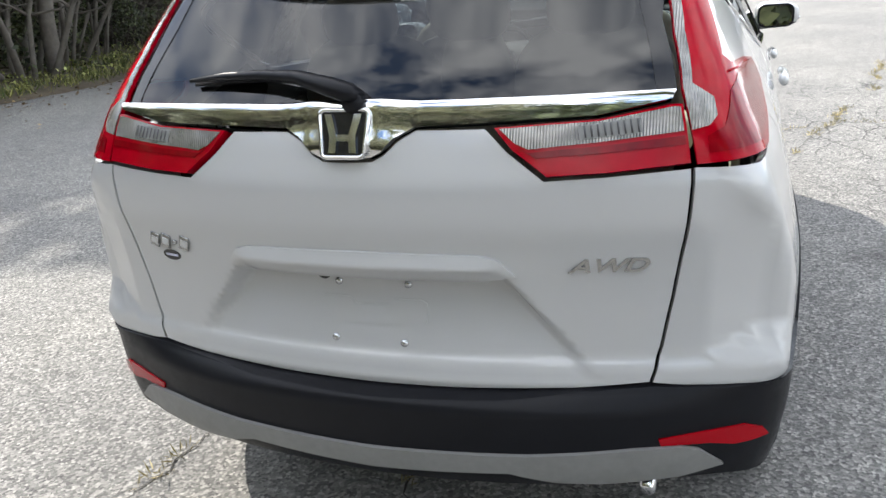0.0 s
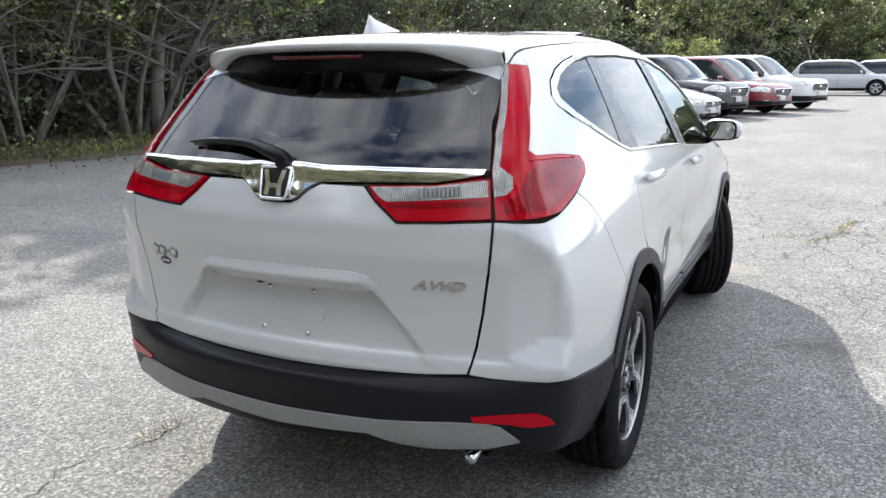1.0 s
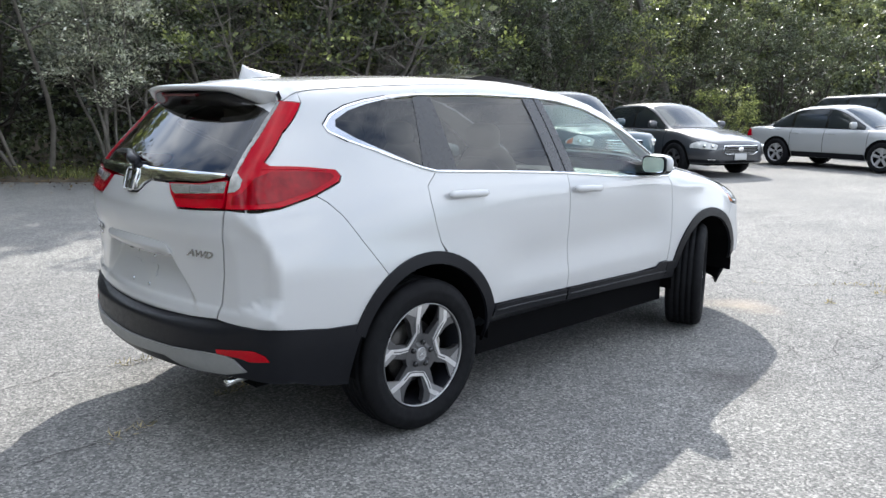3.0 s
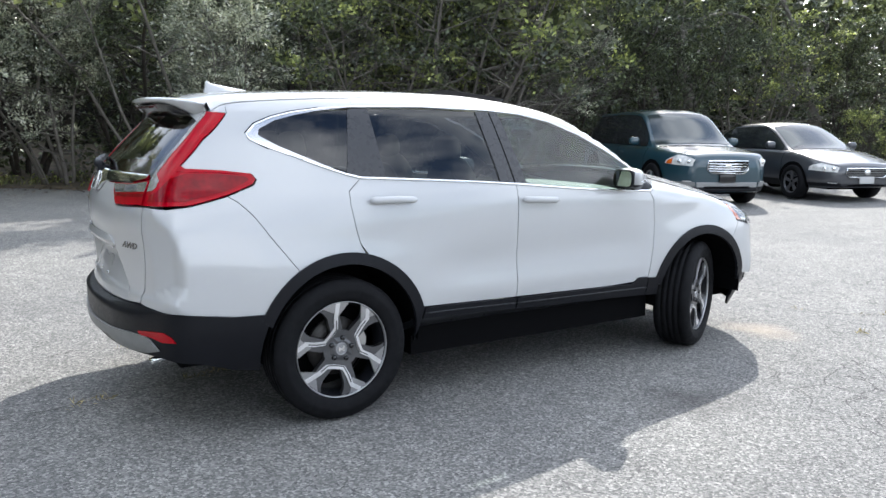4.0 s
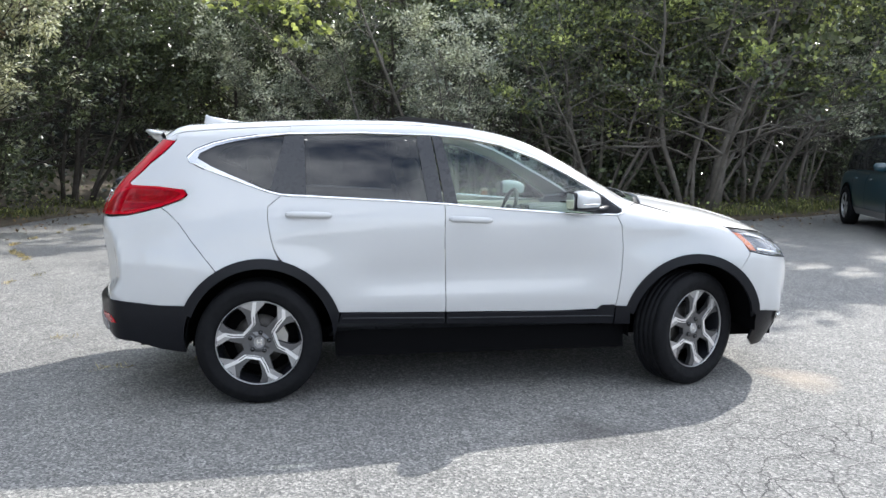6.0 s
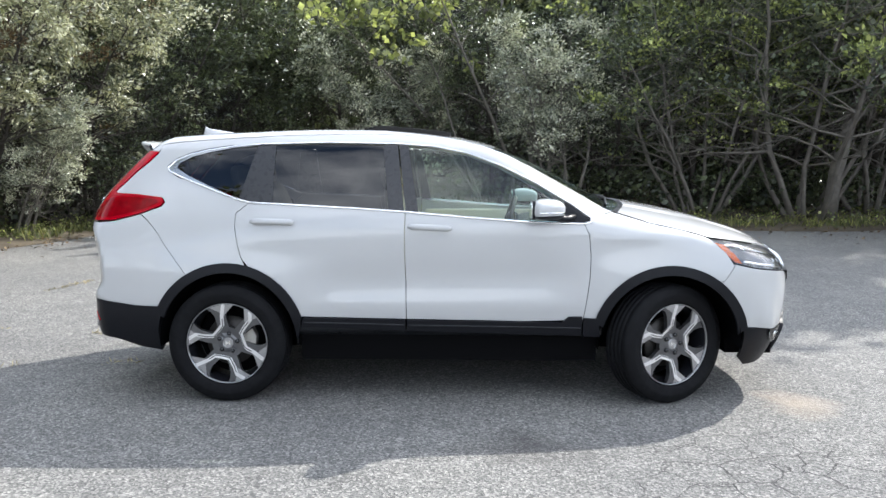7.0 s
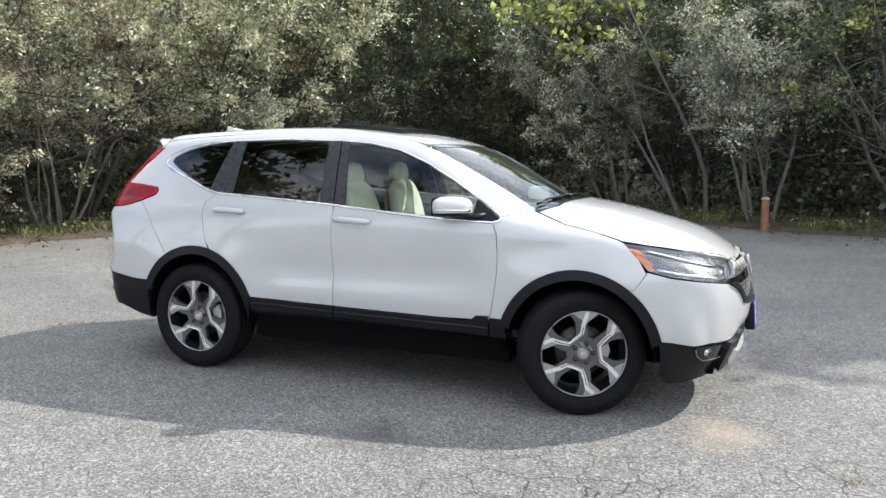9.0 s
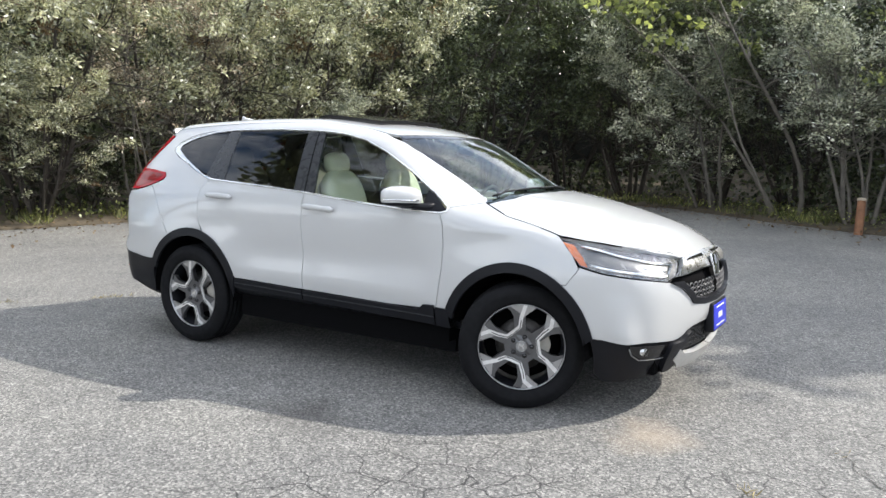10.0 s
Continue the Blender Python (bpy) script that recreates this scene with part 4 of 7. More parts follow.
# mirrors and handles
for s in (1, -1):
    v, f = blob(0.982, 1.930, 1.178, 0.108, 0.100, 0.062, 3.2, taper=0.10)
    v = [(0.875 + (x - 0.875) * (1 - 0.50 * float(step(1.835, 2.04, y))), y + 0.05 * (0.97 - x), z - 0.012 * float(step(1.90, 2.03, y)) * (z > 1.178)) for x, y, z in v]
    up = [g for g in f if sum(v[i][2] for i in g) / len(g) > 1.142]
    low = [g for g in f if sum(v[i][2] for i in g) / len(g) <= 1.142]
    m_ob = hung("side_mirror", mesh_of("side_mirror", *flipped(v, up, s), WHITE), car, "white mirror cap")
    hung("mirror_base", mesh_of("mirror_base", *flipped(v, low, s), BLACK_TRIM), m_ob, "black mirror underside")
    v, f = tube([(0.97, 1.93, 1.140), (0.93, 1.965, 1.128), (0.885, 2.04, 1.118), (0.84, 2.09, 1.125)], [0.034, 0.026, 0.028, 0.036], 10, flat=0.8)
    hung("mirror_arm", mesh_of("mirror_arm", *flipped(v, f, s), BLACK_TRIM), m_ob)
    v, f = tube([(1.076, 1.87, 1.162), (1.040, 1.92, 1.162), (1.005, 1.98, 1.160), (0.965, 2.02, 1.158), (0.93, 2.028, 1.157)], 0.005, 6)
    hung("turn_signal", mesh_of("turn_signal", *flipped(v, f, s), CHROME), m_ob)
    bm = boxed(0.893, 1.038, 1.824, 1.832, 1.132, 1.224, 0.0)
    bmesh.ops.bevel(bm, geom=[e for e in bm.edges if abs(e.verts[0].co.y - e.verts[1].co.y) > 0.001], offset=0.03, segments=4, profile=0.5, affect="EDGES")
    for q in bm.verts:
        q.co.x *= s
    if s < 0:
        bmesh.ops.reverse_faces(bm, faces=bm.faces[:])
    part("mirror_glass", bm, MIRROR, m_ob, "mirror glass", False)
    bm = boxed(0.884, 1.048, 1.829, 1.846, 1.124, 1.232, 0.0)
    bmesh.ops.bevel(bm, geom=[e for e in bm.edges if abs(e.verts[0].co.y - e.verts[1].co.y) > 0.001], offset=0.035, segments=4, profile=0.5, affect="EDGES")
    for q in bm.verts:
        q.co.x *= s
    if s < 0:
        bmesh.ops.reverse_faces(bm, faces=bm.faces[:])
    part("mirror_frame", bm, BLACK_TRIM, m_ob, "", False)
    for y0, y1, z0, z1 in ((0.160, 0.425, 1.098, 1.094), (1.105, 1.367, 1.072, 1.062)):
        pts = sides(*[(y0 + (y1 - y0) * t, z0 + (z1 - z0) * t) for t in np.linspace(0, 1, 12)])
        p, n = skin(pts, "wrap")
        lift = [0.010 + 0.020 * math.sin(math.pi * min(1, max(0, (i + 0.6) / 12.2))) ** 0.4 for i in range(12)]
        path = [q + nn * h for q, nn, h in zip(p, n, lift)]
        v, f = tube(path, [0.008 if i in (0, 11) else 0.0185 for i in range(12)], 10, flat=0.75, up=list(n))
        h_ob = hung("door_handle", mesh_of("door_handle", *flipped(v, f, s), WHITE), car, "white door handle")

# tailgate trim: grip bar, emblem, screws, letters, wiper
grip = tails((0.0, 0.938), (0.27, 0.934), (0.305, 0.925), (0.345, 0.882), (0.30, 0.880), (0.0, 0.882))
panel("tailgate_grip", grip + [(-s, z) for s, z in grip[::-1] if s > 1e-6], WHITE, car, mirror=False, cell=0.012, lip=0.045, off=lambda u, v, p: 0.006 + 0.016 * step(0.936, 0.90, v) * step(0.335, 0.26, np.abs(p[:, 0])), label="white tailgate grip bar")


def on_gate(x, z, off):
    g = skin([((on("r", abs(x), z)[0]) * (1 if x >= 0 else -1), z)], "wrap", off)
    return g[0][0], g[1][0]


for x, z in ((-0.080, 0.838), (0.088, 0.838), (-0.088, 0.712), (0.080, 0.710)):
    p, n = on_gate(x, z, 0.0)
    bm = bmesh.new()
    bmesh.ops.create_cone(bm, cap_ends=True, segments=12, radius1=0.0105, radius2=0.008, depth=0.007, matrix=Matrix.Translation(Vector(p)) @ Vector(n).to_track_quat("Z", "Y").to_matrix().to_4x4())
    part("plate_screw", bm, SATIN, car, "steel plate screw")
boss = tails((0.0, 0.748), (0.120, 0.748), (0.132, 0.756), (0.132, 0.796), (0.120, 0.804), (0.052, 0.804), (0.040, 0.790), (0.0, 0.790))
panel("plate_boss", boss + [(-q, z) for q, z in boss[::-1] if q > 1e-6], WHITE, car, mirror=False, off=0.0035, lip=0.006, gap=0.0, cell=0.02, label="white plate mounting boss")
bm = bmesh.new()
p, n = on_gate(-0.10, 0.872, 0.01)
bmesh.ops.create_uvsphere(bm, u_segments=14, v_segments=8, radius=0.017, matrix=Matrix.Translation((p[0], p[1] - 0.012, 0.868)))
part("rear_camera", bm, GLOSS_BLACK, car, "black reversing camera")


def emblem(parent, at, facing, w, h):
    """Rounded chrome frame with two leaning bars and a tie, on a dark field."""
    e = hung("emblem", None, parent)
    e.matrix_basis = Matrix.Translation(at) @ facing
    def block(name, pts, y0, y1, mat):
        bm = bmesh.new()
        q = [bm.verts.new((x * w, y0, z * h)) for x, z in pts]
        face = bm.faces.new(q)
        r = bmesh.ops.extrude_face_region(bm, geom=[face])
        bmesh.ops.translate(bm, vec=(0, y1 - y0, 0), verts=[g for g in r["geom"] if isinstance(g, bmesh.types.BMVert)])
        bmesh.ops.recalc_face_normals(bm, faces=bm.faces[:])
        return part(name, bm, mat, e, "", False)
    loop = []
    for sx, sz, a0 in ((1, 1, 0), (-1, 1, 90), (-1, -1, 180), (1, -1, 270)):
        wx = 0.40 if sz > 0 else 0.345
        loop += [(sx * (wx - 0.03) + 0.10 * math.cos(radians(a0 + t)), sz * 0.39 + 0.10 * math.sin(radians(a0 + t))) for t in (0, 22, 45, 68, 90)]
    block("emblem_field", loop, 0.0, -0.004, GLOSS_BLACK)
    vv, ff = tube([(x * w, -0.005, z * h) for x, z in loop], 0.0052, 8, True)
    hung("emblem_frame", mesh_of("emblem_frame", vv, ff, CHROME), e, "chrome emblem frame")
    for s in (1, -1):
        block("emblem_bar", [(s * 0.36, 0.40), (s * 0.22, 0.40), (s * 0.11, -0.06), (s * 0.13, -0.40), (s * 0.27, -0.40), (s * 0.25, -0.06)][::s], -0.002, -0.010, CHROME)
    block("emblem_tie", [(0.13, -0.16), (-0.13, -0.16), (-0.13, -0.02), (0.13, -0.02)], -0.002, -0.009, CHROME)
    return e


p, n = on_gate(0.0, 1.182, 0.024)
emblem(car, Vector((0, p[1], 1.182)), Matrix.Rotation(radians(-18), 4, "X"), 0.115, 0.098)


BADGE = material("satin_badge_chrome", (0.36, 0.36, 0.36), 0.22, 1.0)


def letters(text, at, size, facing, mat, name, parent, label, shear=0.25, width=1.0):
    cu = bpy.data.curves.new(name, "FONT")
    cu.body, cu.size, cu.extrude, cu.shear, cu.align_x, cu.offset = text, size, 0.002, shear, "CENTER", 0.0008
    tmp = bpy.data.objects.new(name, cu)
    me = bpy.data.meshes.new_from_object(tmp)
    bpy.data.objects.remove(tmp)
    me.materials.append(mat)
    ob = hung(name, me, parent, label)
    ob.matrix_basis = Matrix.Translation(at) @ facing @ Matrix.Diagonal((width, 1, 1, 1))
    return ob


p, n = on_gate(0.520, 0.893, 0.004)
p0, p1 = on_gate(0.45, 0.893, 0)[0], on_gate(0.59, 0.893, 0)[0]
yaw = math.degrees(math.atan2(p1[1] - p0[1], p1[0] - p0[0]))
letters("AWD", Vector(p), 0.040, pose(0, 0, 0, 90, 0, yaw), BADGE, "drive_lettering", car, "raised chrome letters reading awd", 0.35, 1.55)
# model badge kept as plain chrome bars, and an oval sticker
for k, (x, wdt) in enumerate(((-0.568, 0.030), (-0.531, 0.030), (-0.500, 0.014), (-0.468, 0.030))):
    p, n = on_gate(x, 0.918, 0.003)
    p0, p1 = on_gate(x - 0.02, 0.918, 0)[0], on_gate(x + 0.02, 0.918, 0)[0]
    bm = boxed(-wdt / 2, wdt / 2, -0.003, 0.003, -0.017 if wdt > 0.02 else -0.004, 0.017 if wdt > 0.02 else 0.004, 0.002)
    if wdt > 0.02:
        inner = boxed(-wdt / 2 + 0.007, wdt / 2 - 0.002, -0.0045, 0.0, -0.008, 0.008)
        me = bpy.data.meshes.new("inset")
        inner.to_mesh(me)
        inner.free()
    ob = part("badge_bar", bm, BADGE, car)
    ob.matrix_basis = pose(*p, 0, 14, math.degrees(math.atan2(p1[1] - p0[1], p1[0] - p0[0])))
    if wdt > 0.02:
        me.materials.append(WHITE)
        hung("badge_inset", me, ob)
ov = [(-0.525 + 0.030 * math.cos(t), 0.880 + 0.014 * math.sin(t)) for t in np.linspace(0, 2 * math.pi, 20)[:-1]]
ov = [(-on("r", -x, z)[0], z) for x, z in ov]
panel("oval_sticker", ov, GLOSS_BLACK, car, mirror=False, off=0.0012, lip=0.001, gap=0, cell=0.01, label="small black oval sticker")
ov = [(-on("r", 0.525 - dx, 0.880 + dz)[0], 0.880 + dz) for dx, dz in ((-0.020, -0.003), (0.020, -0.003), (0.020, 0.003), (-0.020, 0.003))]
panel("sticker_bar", ov, WHITE_PRINT, car, mirror=False, off=0.0018, lip=0.0005, gap=0, cell=0.01)

arm = [(0.030, -0.930, 1.250), (0.015, -0.945, 1.262), (-0.03, -0.940, 1.275), (-0.12, -0.905, 1.292), (-0.22, -0.880, 1.296), (-0.33, -0.860, 1.293), (-0.43, -0.845, 1.285)]
v, f = tube(arm, [0.020, 0.026, 0.025, 0.019, 0.015, 0.012, 0.006], 10, flat=0.8)
w_ob = hung("rear_wiper", mesh_of("rear_wiper", v, f, BLACK_TRIM), car, "black rear wiper")
v, f = tube([(x, y + 0.018, z - 0.012) for x, y, z in arm[3:]], 0.006, 6)
hung("wiper_blade", mesh_of("wiper_blade", v, f, RUBBER), w_ob)
v, f = tube([(0.02, -0.955, 1.245), (0.02, -0.90, 1.235)], 0.022, 12)
hung("wiper_pivot", mesh_of("wiper_pivot", v, f, BLACK_TRIM), w_ob)
v, f = tube([(0.60, -0.70, 0.36), (0.60, -0.82, 0.365), (0.60, -0.862, 0.352)], 0.018, 14)
hung("exhaust_tip", mesh_of("exhaust_tip", v, f, CHROME), car, "chrome exhaust tip")

# head lamps: clear cover, dark bowl, bright bars, amber corner
cover = sides((2.898, 0.994), (2.935, 0.966), (2.99, 0.910), (3.036, 0.856), (3.16, 0.828), (3.27, 0.812)) + fronts((0.72, 0.794), (0.606, 0.778), (0.53, 0.800), (0.43, 0.852), (0.385, 0.888), (0.425, 0.907), (0.503, 0.918), (0.577, 0.930), (0.715, 0.955)) + sides((3.06, 0.975), (2.96, 0.990))
bowl_in = lambda u, v, p: -0.045
panel("headlamp_cover", cover, LENS_CLEAR, car, off=0.002, lip=0.004, gap=0.003, cell=0.03, label="clear headlamp cover")
panel("headlamp_bowl", inset(cover, 0.004), varied("lamp_bowl", (0.15, 0.15, 0.155), 0.25, 0.5, 14, metal=0.6), car, off=-0.014, lip=0.001, gap=0.0, cell=0.03)
panel("amber_corner", sides((2.905, 0.985), (2.945, 0.955), (2.995, 0.905), (3.04, 0.862), (3.085, 0.853), (3.05, 0.905), (2.985, 0.968)), AMBER, car, off=-0.006, lip=0.01, gap=0.002, cell=0.03, label="amber corner lamp")
for path in ([("s", 3.09, 0.868), ("s", 3.20, 0.848), ("f", 0.76, 0.830), ("f", 0.66, 0.812), ("f", 0.60, 0.806), ("f", 0.52, 0.855)], [("s", 3.02, 0.965), ("s", 3.12, 0.945), ("f", 0.76, 0.915), ("f", 0.64, 0.880), ("f", 0.50, 0.862)]):
    strip("lamp_bar", [on(*q) for q in path], 0.009, CHROME, car, off=-0.007, flat=0.6)
for x, z in ((0.70, 0.860), (0.585, 0.842)):
    c = skin([on("f", x, z)], "wrap", -0.024)[0][0]
    for s in (1, -1):
        v, f = blob(c[0] * s, c[1], c[2], 0.021, 0.018, 0.019, 2.0, 16, 10)
        hung("lamp_projector", mesh_of("lamp_projector", v, f, SATIN), car)

# grille: dark mesh, chrome wing, emblem
mouth = fronts((0.0, 0.900), (0.25, 0.897), (0.40, 0.893), (0.44, 0.85), (0.53, 0.800), (0.59, 0.775), (0.46, 0.705), (0.40, 0.652), (0.25, 0.632), (0.0, 0.626))
for name, pts, mat, off, lip in (("grille_back", mouth, DARK, -0.035, 0.001),):
    panel(name, pts, mat, car, off=off, lip=lip, gap=0)
hexes = []
for r in range(5):
    for q in range(9):
        hexes.append((0.02 + 0.056 * q + 0.028 * (r % 2), 0.648 + 0.030 * r))
for x, z in hexes:
    if x < 0.40 + (z - 0.65) * 0.7 and z < 0.765 and x > 0.02:
        loop = fronts(*[(x + 0.023 * math.cos(radians(60 * k)), z + 0.014 * math.sin(radians(60 * k))) for k in range(6)])
        strip("grille_cell", loop + loop[:1], 0.0042, ALLOY_DARK, car, off=-0.012, n=4, fine=1.0, closed=True)
wing = fronts((0.0, 0.892), (0.13, 0.889), (0.25, 0.885), (0.375, 0.880), (0.43, 0.852), (0.50, 0.815), (0.56, 0.797), (0.48, 0.800), (0.25, 0.812), (0.0, 0.808))
panel("grille_wing", wing, BRIGHT_TRIM, car, off=lambda u, v, p: 0.006 + 0.016 * np.sin(np.clip((v - 0.800) / 0.09, 0, 1) * np.pi), lip=0.03, gap=0.0, cell=0.02, label="chrome grille wing")
band_g = fronts((0.11, 0.874), (0.25, 0.871), (0.345, 0.866), (0.37, 0.860), (0.33, 0.860), (0.25, 0.860), (0.11, 0.860))
panel("grille_wing_inlay", band_g, GLOSS_BLACK, car, off=0.024, lip=0.006, gap=0.0, cell=0.02)
frame_g = fronts((0.60, 0.772), (0.52, 0.735), (0.46, 0.692), (0.405, 0.640), (0.25, 0.618), (0.0, 0.610), (0.0, 0.645), (0.24, 0.652), (0.375, 0.672), (0.44, 0.715), (0.50, 0.772))
panel("grille_frame", frame_g, BLACK_TRIM, car, off=0.014, lip=0.03, gap=0.0, cell=0.03, label="black grille frame")
y_nose = float(nose_of(np.array([0.0]), np.array([0.80]))[0])
emblem(car, Vector((0, y_nose - 0.016, 0.818)), Matrix.Rotation(radians(180), 4, "Z") @ Matrix.Rotation(radians(-12), 4, "X"), 0.150, 0.125)

# lower intake, fog lamps, plate
for x in np.arange(0.03, 0.42, 0.056):
    for r in range(4):
        xx, z = x + 0.028 * (r % 2), 0.385 + 0.030 * r
        loop = fronts(*[(xx + 0.023 * math.cos(radians(60 * k)), z + 0.014 * math.sin(radians(60 * k))) for k in range(6)])
        strip("intake_cell", loop + loop[:1], 0.0045, GLOSS_BLACK, car, off=0.004, n=4, fine=1.0, closed=True)
fog = fronts((0.56, 0.430), (0.66, 0.436), (0.79, 0.444), (0.775, 0.40), (0.72, 0.362), (0.60, 0.358), (0.55, 0.37))
panel("fog_recess", fog, GLOSS_BLACK, car, off=0.004, lip=0.004, cell=0.03)
strip("fog_trim", fronts((0.785, 0.425), (0.765, 0.388), (0.72, 0.355), (0.60, 0.350), (0.53, 0.352)), 0.003, SILVER_TRIM, car, off=0.006, label="satin fog lamp trim")
c = skin([on("f", 0.715, 0.405)], "wrap", 0.004)[0][0]
for s in (1, -1):
    v, f = blob(c[0] * s, c[1], c[2], 0.026, 0.022, 0.026, 2.2, 18, 10)
    hung("fog_lamp", mesh_of("fog_lamp", v, f, LENS_CLEAR), car, "round fog lamp")
    v, f = blob(c[0] * s, c[1] - 0.012, c[2], 0.022, 0.016, 0.022, 2.2, 18, 10)
    hung("fog_reflector", mesh_of("fog_reflector", v, f, CHROME), car)
flap = fronts((0.40, 0.492), (0.47, 0.440), (0.56, 0.436), (0.565, 0.36), (0.55, 0.30), (0.53, 0.268), (0.47, 0.270), (0.44, 0.30), (0.43, 0.38))
panel("intake_flank", flap, BLACK_TRIM, car, off=0.030, lip=0.04, cell=0.03)
plate = hung("front_plate", None, car)
plate.matrix_basis = Matrix.Translation((0, y_nose + 0.030, 0.520)) @ Matrix.Rotation(radians(4), 4, "X")
part("plate_holder", boxed(-0.165, 0.165, -0.05, 0.004, -0.085, 0.085, 0.01), BLACK_TRIM, plate)
part("plate_face", boxed(-0.152, 0.152, 0.002, 0.006, -0.074, 0.074, 0.002), BLUE_PLATE, plate, "blue dealer plate")
for z0, z1, hw in ((0.047, 0.058, 0.09), (-0.016, 0.016, 0.05), (-0.058, -0.050, 0.10)):
    part("print_bar", boxed(-hw, hw, 0.006, 0.0075, z0, z1), WHITE_PRINT, plate, "", False)

# windscreen wipers
for pts in ([(0.56, 2.325), (0.25, 2.375), (-0.10, 2.385)], [(0.05, 2.40), (-0.28, 2.375), (-0.60, 2.29)]):
    path = []
    for a, b in zip(pts, pts[1:]):
        path += [(a[0] + (b[0] - a[0]) * t / 5, a[1] + (b[1] - a[1]) * t / 5) for t in range(5)]
    p, n = skin(path + [pts[-1]], "top", 0.010)
    v, f = tube(p, 0.007, 6)
    w2 = hung("windscreen_wiper", mesh_of("windscreen_wiper", v, f, BLACK_TRIM), car, "black windscreen wiper")
    v, f = tube([q - np.array((0, 0.012, 0.004)) for q in p[4:]], 0.005, 5)
    hung("wiper_blade", mesh_of("wiper_blade", v, f, RUBBER), w2)

# cabin
def seat(cx, cy, back):
    v, f = blob(cx, cy, 0.72, 0.255, 0.27, 0.10, 3.2)
    s_ob = hung("front_seat", mesh_of("front_seat", v, f, BEIGE), car, "ivory leather seat")
    v, f = blob(0, 0, 0, 0.225, 0.075, 0.30, 2.8)
    b_ob = hung("seat_back", mesh_of("seat_back", v, f, BEIGE), s_ob)
    b_ob.matrix_basis = pose(cx, cy - 0.29, 1.01, back)
    v, f = blob(0, 0, 0, 0.20, 0.02, 0.27, 3.0)
    hung("seat_insert", mesh_of("seat_insert", v, f, CABIN_GREY), b_ob).matrix_basis = pose(0, -0.080, -0.02)
    v, f = blob(0, 0, 0, 0.120, 0.050, 0.080, 2.8)
    h_ob = hung("headrest", mesh_of("headrest", v, f, BEIGE), s_ob)
    h_ob.matrix_basis = pose(cx, cy - 0.375, 1.345, back * 0.6)
    for dx in (-0.05, 0.05):
        v, f = tube([(cx + dx, cy - 0.36, 1.27), (cx + dx, cy - 0.38, 1.36)], 0.007, 6)
        hung("headrest_post", mesh_of("headrest_post", v, f, CHROME), s_ob)


for cx in (0.37, -0.37):
    seat(cx, 1.32, 14)
v, f = blob(0, 0.36, 0.74, 0.44, 0.26, 0.10, 4)
rb_ob = hung("rear_bench", mesh_of("rear_bench", v, f, BEIGE), car, "ivory leather rear bench")
for cx, hw in ((-0.36, 0.25), (0.0, 0.12), (0.36, 0.25)):
    v, f = blob(0, 0, 0, hw, 0.08, 0.30, 3.2)
    hung("bench_back", mesh_of("bench_back", v, f, BEIGE), rb_ob).matrix_basis = pose(cx, 0.06, 1.02, 16)
    v, f = blob(0, 0, 0, 0.125, 0.05, 0.08, 3)
    hung("bench_headrest", mesh_of("bench_headrest", v, f, BEIGE), rb_ob).matrix_basis = pose(cx, -0.04, 1.36, 8)
v, f = blob(0, 2.08, 0.93, 0.74, 0.30, 0.165, 3.5)
hung("dashboard", mesh_of("dashboard", v, f, CABIN), car, "dark dashboard")
part("centre_console", boxed(-0.13, 0.13, 1.0, 1.95, 0.5, 0.86, 0.04), CABIN, car)
part("display", boxed(-0.11, 0.11, 1.79, 1.81, 0.96, 1.10, 0.01), GLOSS_BLACK, car)
v, f = tube([(-0.37 + 0.18 * math.cos(t), 1.76 + 0.06 * math.sin(t), 1.02 + 0.17 * math.sin(t)) for t in np.linspace(0, 2 * math.pi, 28)[:-1]], 0.015, 8, True)
sw = hung("steering_wheel", mesh_of("steering_wheel", v, f, CABIN), car, "black steering wheel")
v, f = blob(-0.37, 1.78, 1.02, 0.07, 0.03, 0.06, 2.5, 16, 10)
hung("wheel_boss", mesh_of("wheel_boss", v, f, CABIN), sw)
part("cabin_floor", boxed(-0.78, 0.78, 0.5, 2.28, 0.40, 0.44), CABIN, car, smooth=False)
for s in (1, -1):
    for y0, y1 in ((0.12, 1.05), (1.12, 2.14)):
        part("door_card", boxed(s * 0.80 - 0.02, s * 0.80 + 0.02, y0, y1, 0.50 if y0 > 1 else 0.88, 1.08, 0.015), BEIGE if y0 > 1 else CABIN, car)
    v, f = blob(s * 0.74, 1.55, 0.90, 0.05, 0.30, 0.035, 3)
    hung("arm_rest", mesh_of("arm_rest", v, f, CABIN), car)
lining = [(0.53, y) for y in np.linspace(-0.5, 1.5, 8)] + [(0.0, 1.58)]
panel("headlining", lining + [(0.0, -0.55)], CABIN_GREY, car, mode="top", off=-0.035, lip=0.001, gap=0.0, cell=0.12)
panel("cargo_trim", sides((-0.45, 0.88), (0.05, 0.88), (0.05, 1.18), (-0.15, 1.28), (-0.45, 1.16)), CABIN, car, off=-0.06, lip=0.001, gap=0, cell=0.1)
v, f = blob(0, 1.80, 1.44, 0.11, 0.02, 0.035, 3)
hung("cabin_mirror", mesh_of("cabin_mirror", v, f, GLOSS_BLACK), car)


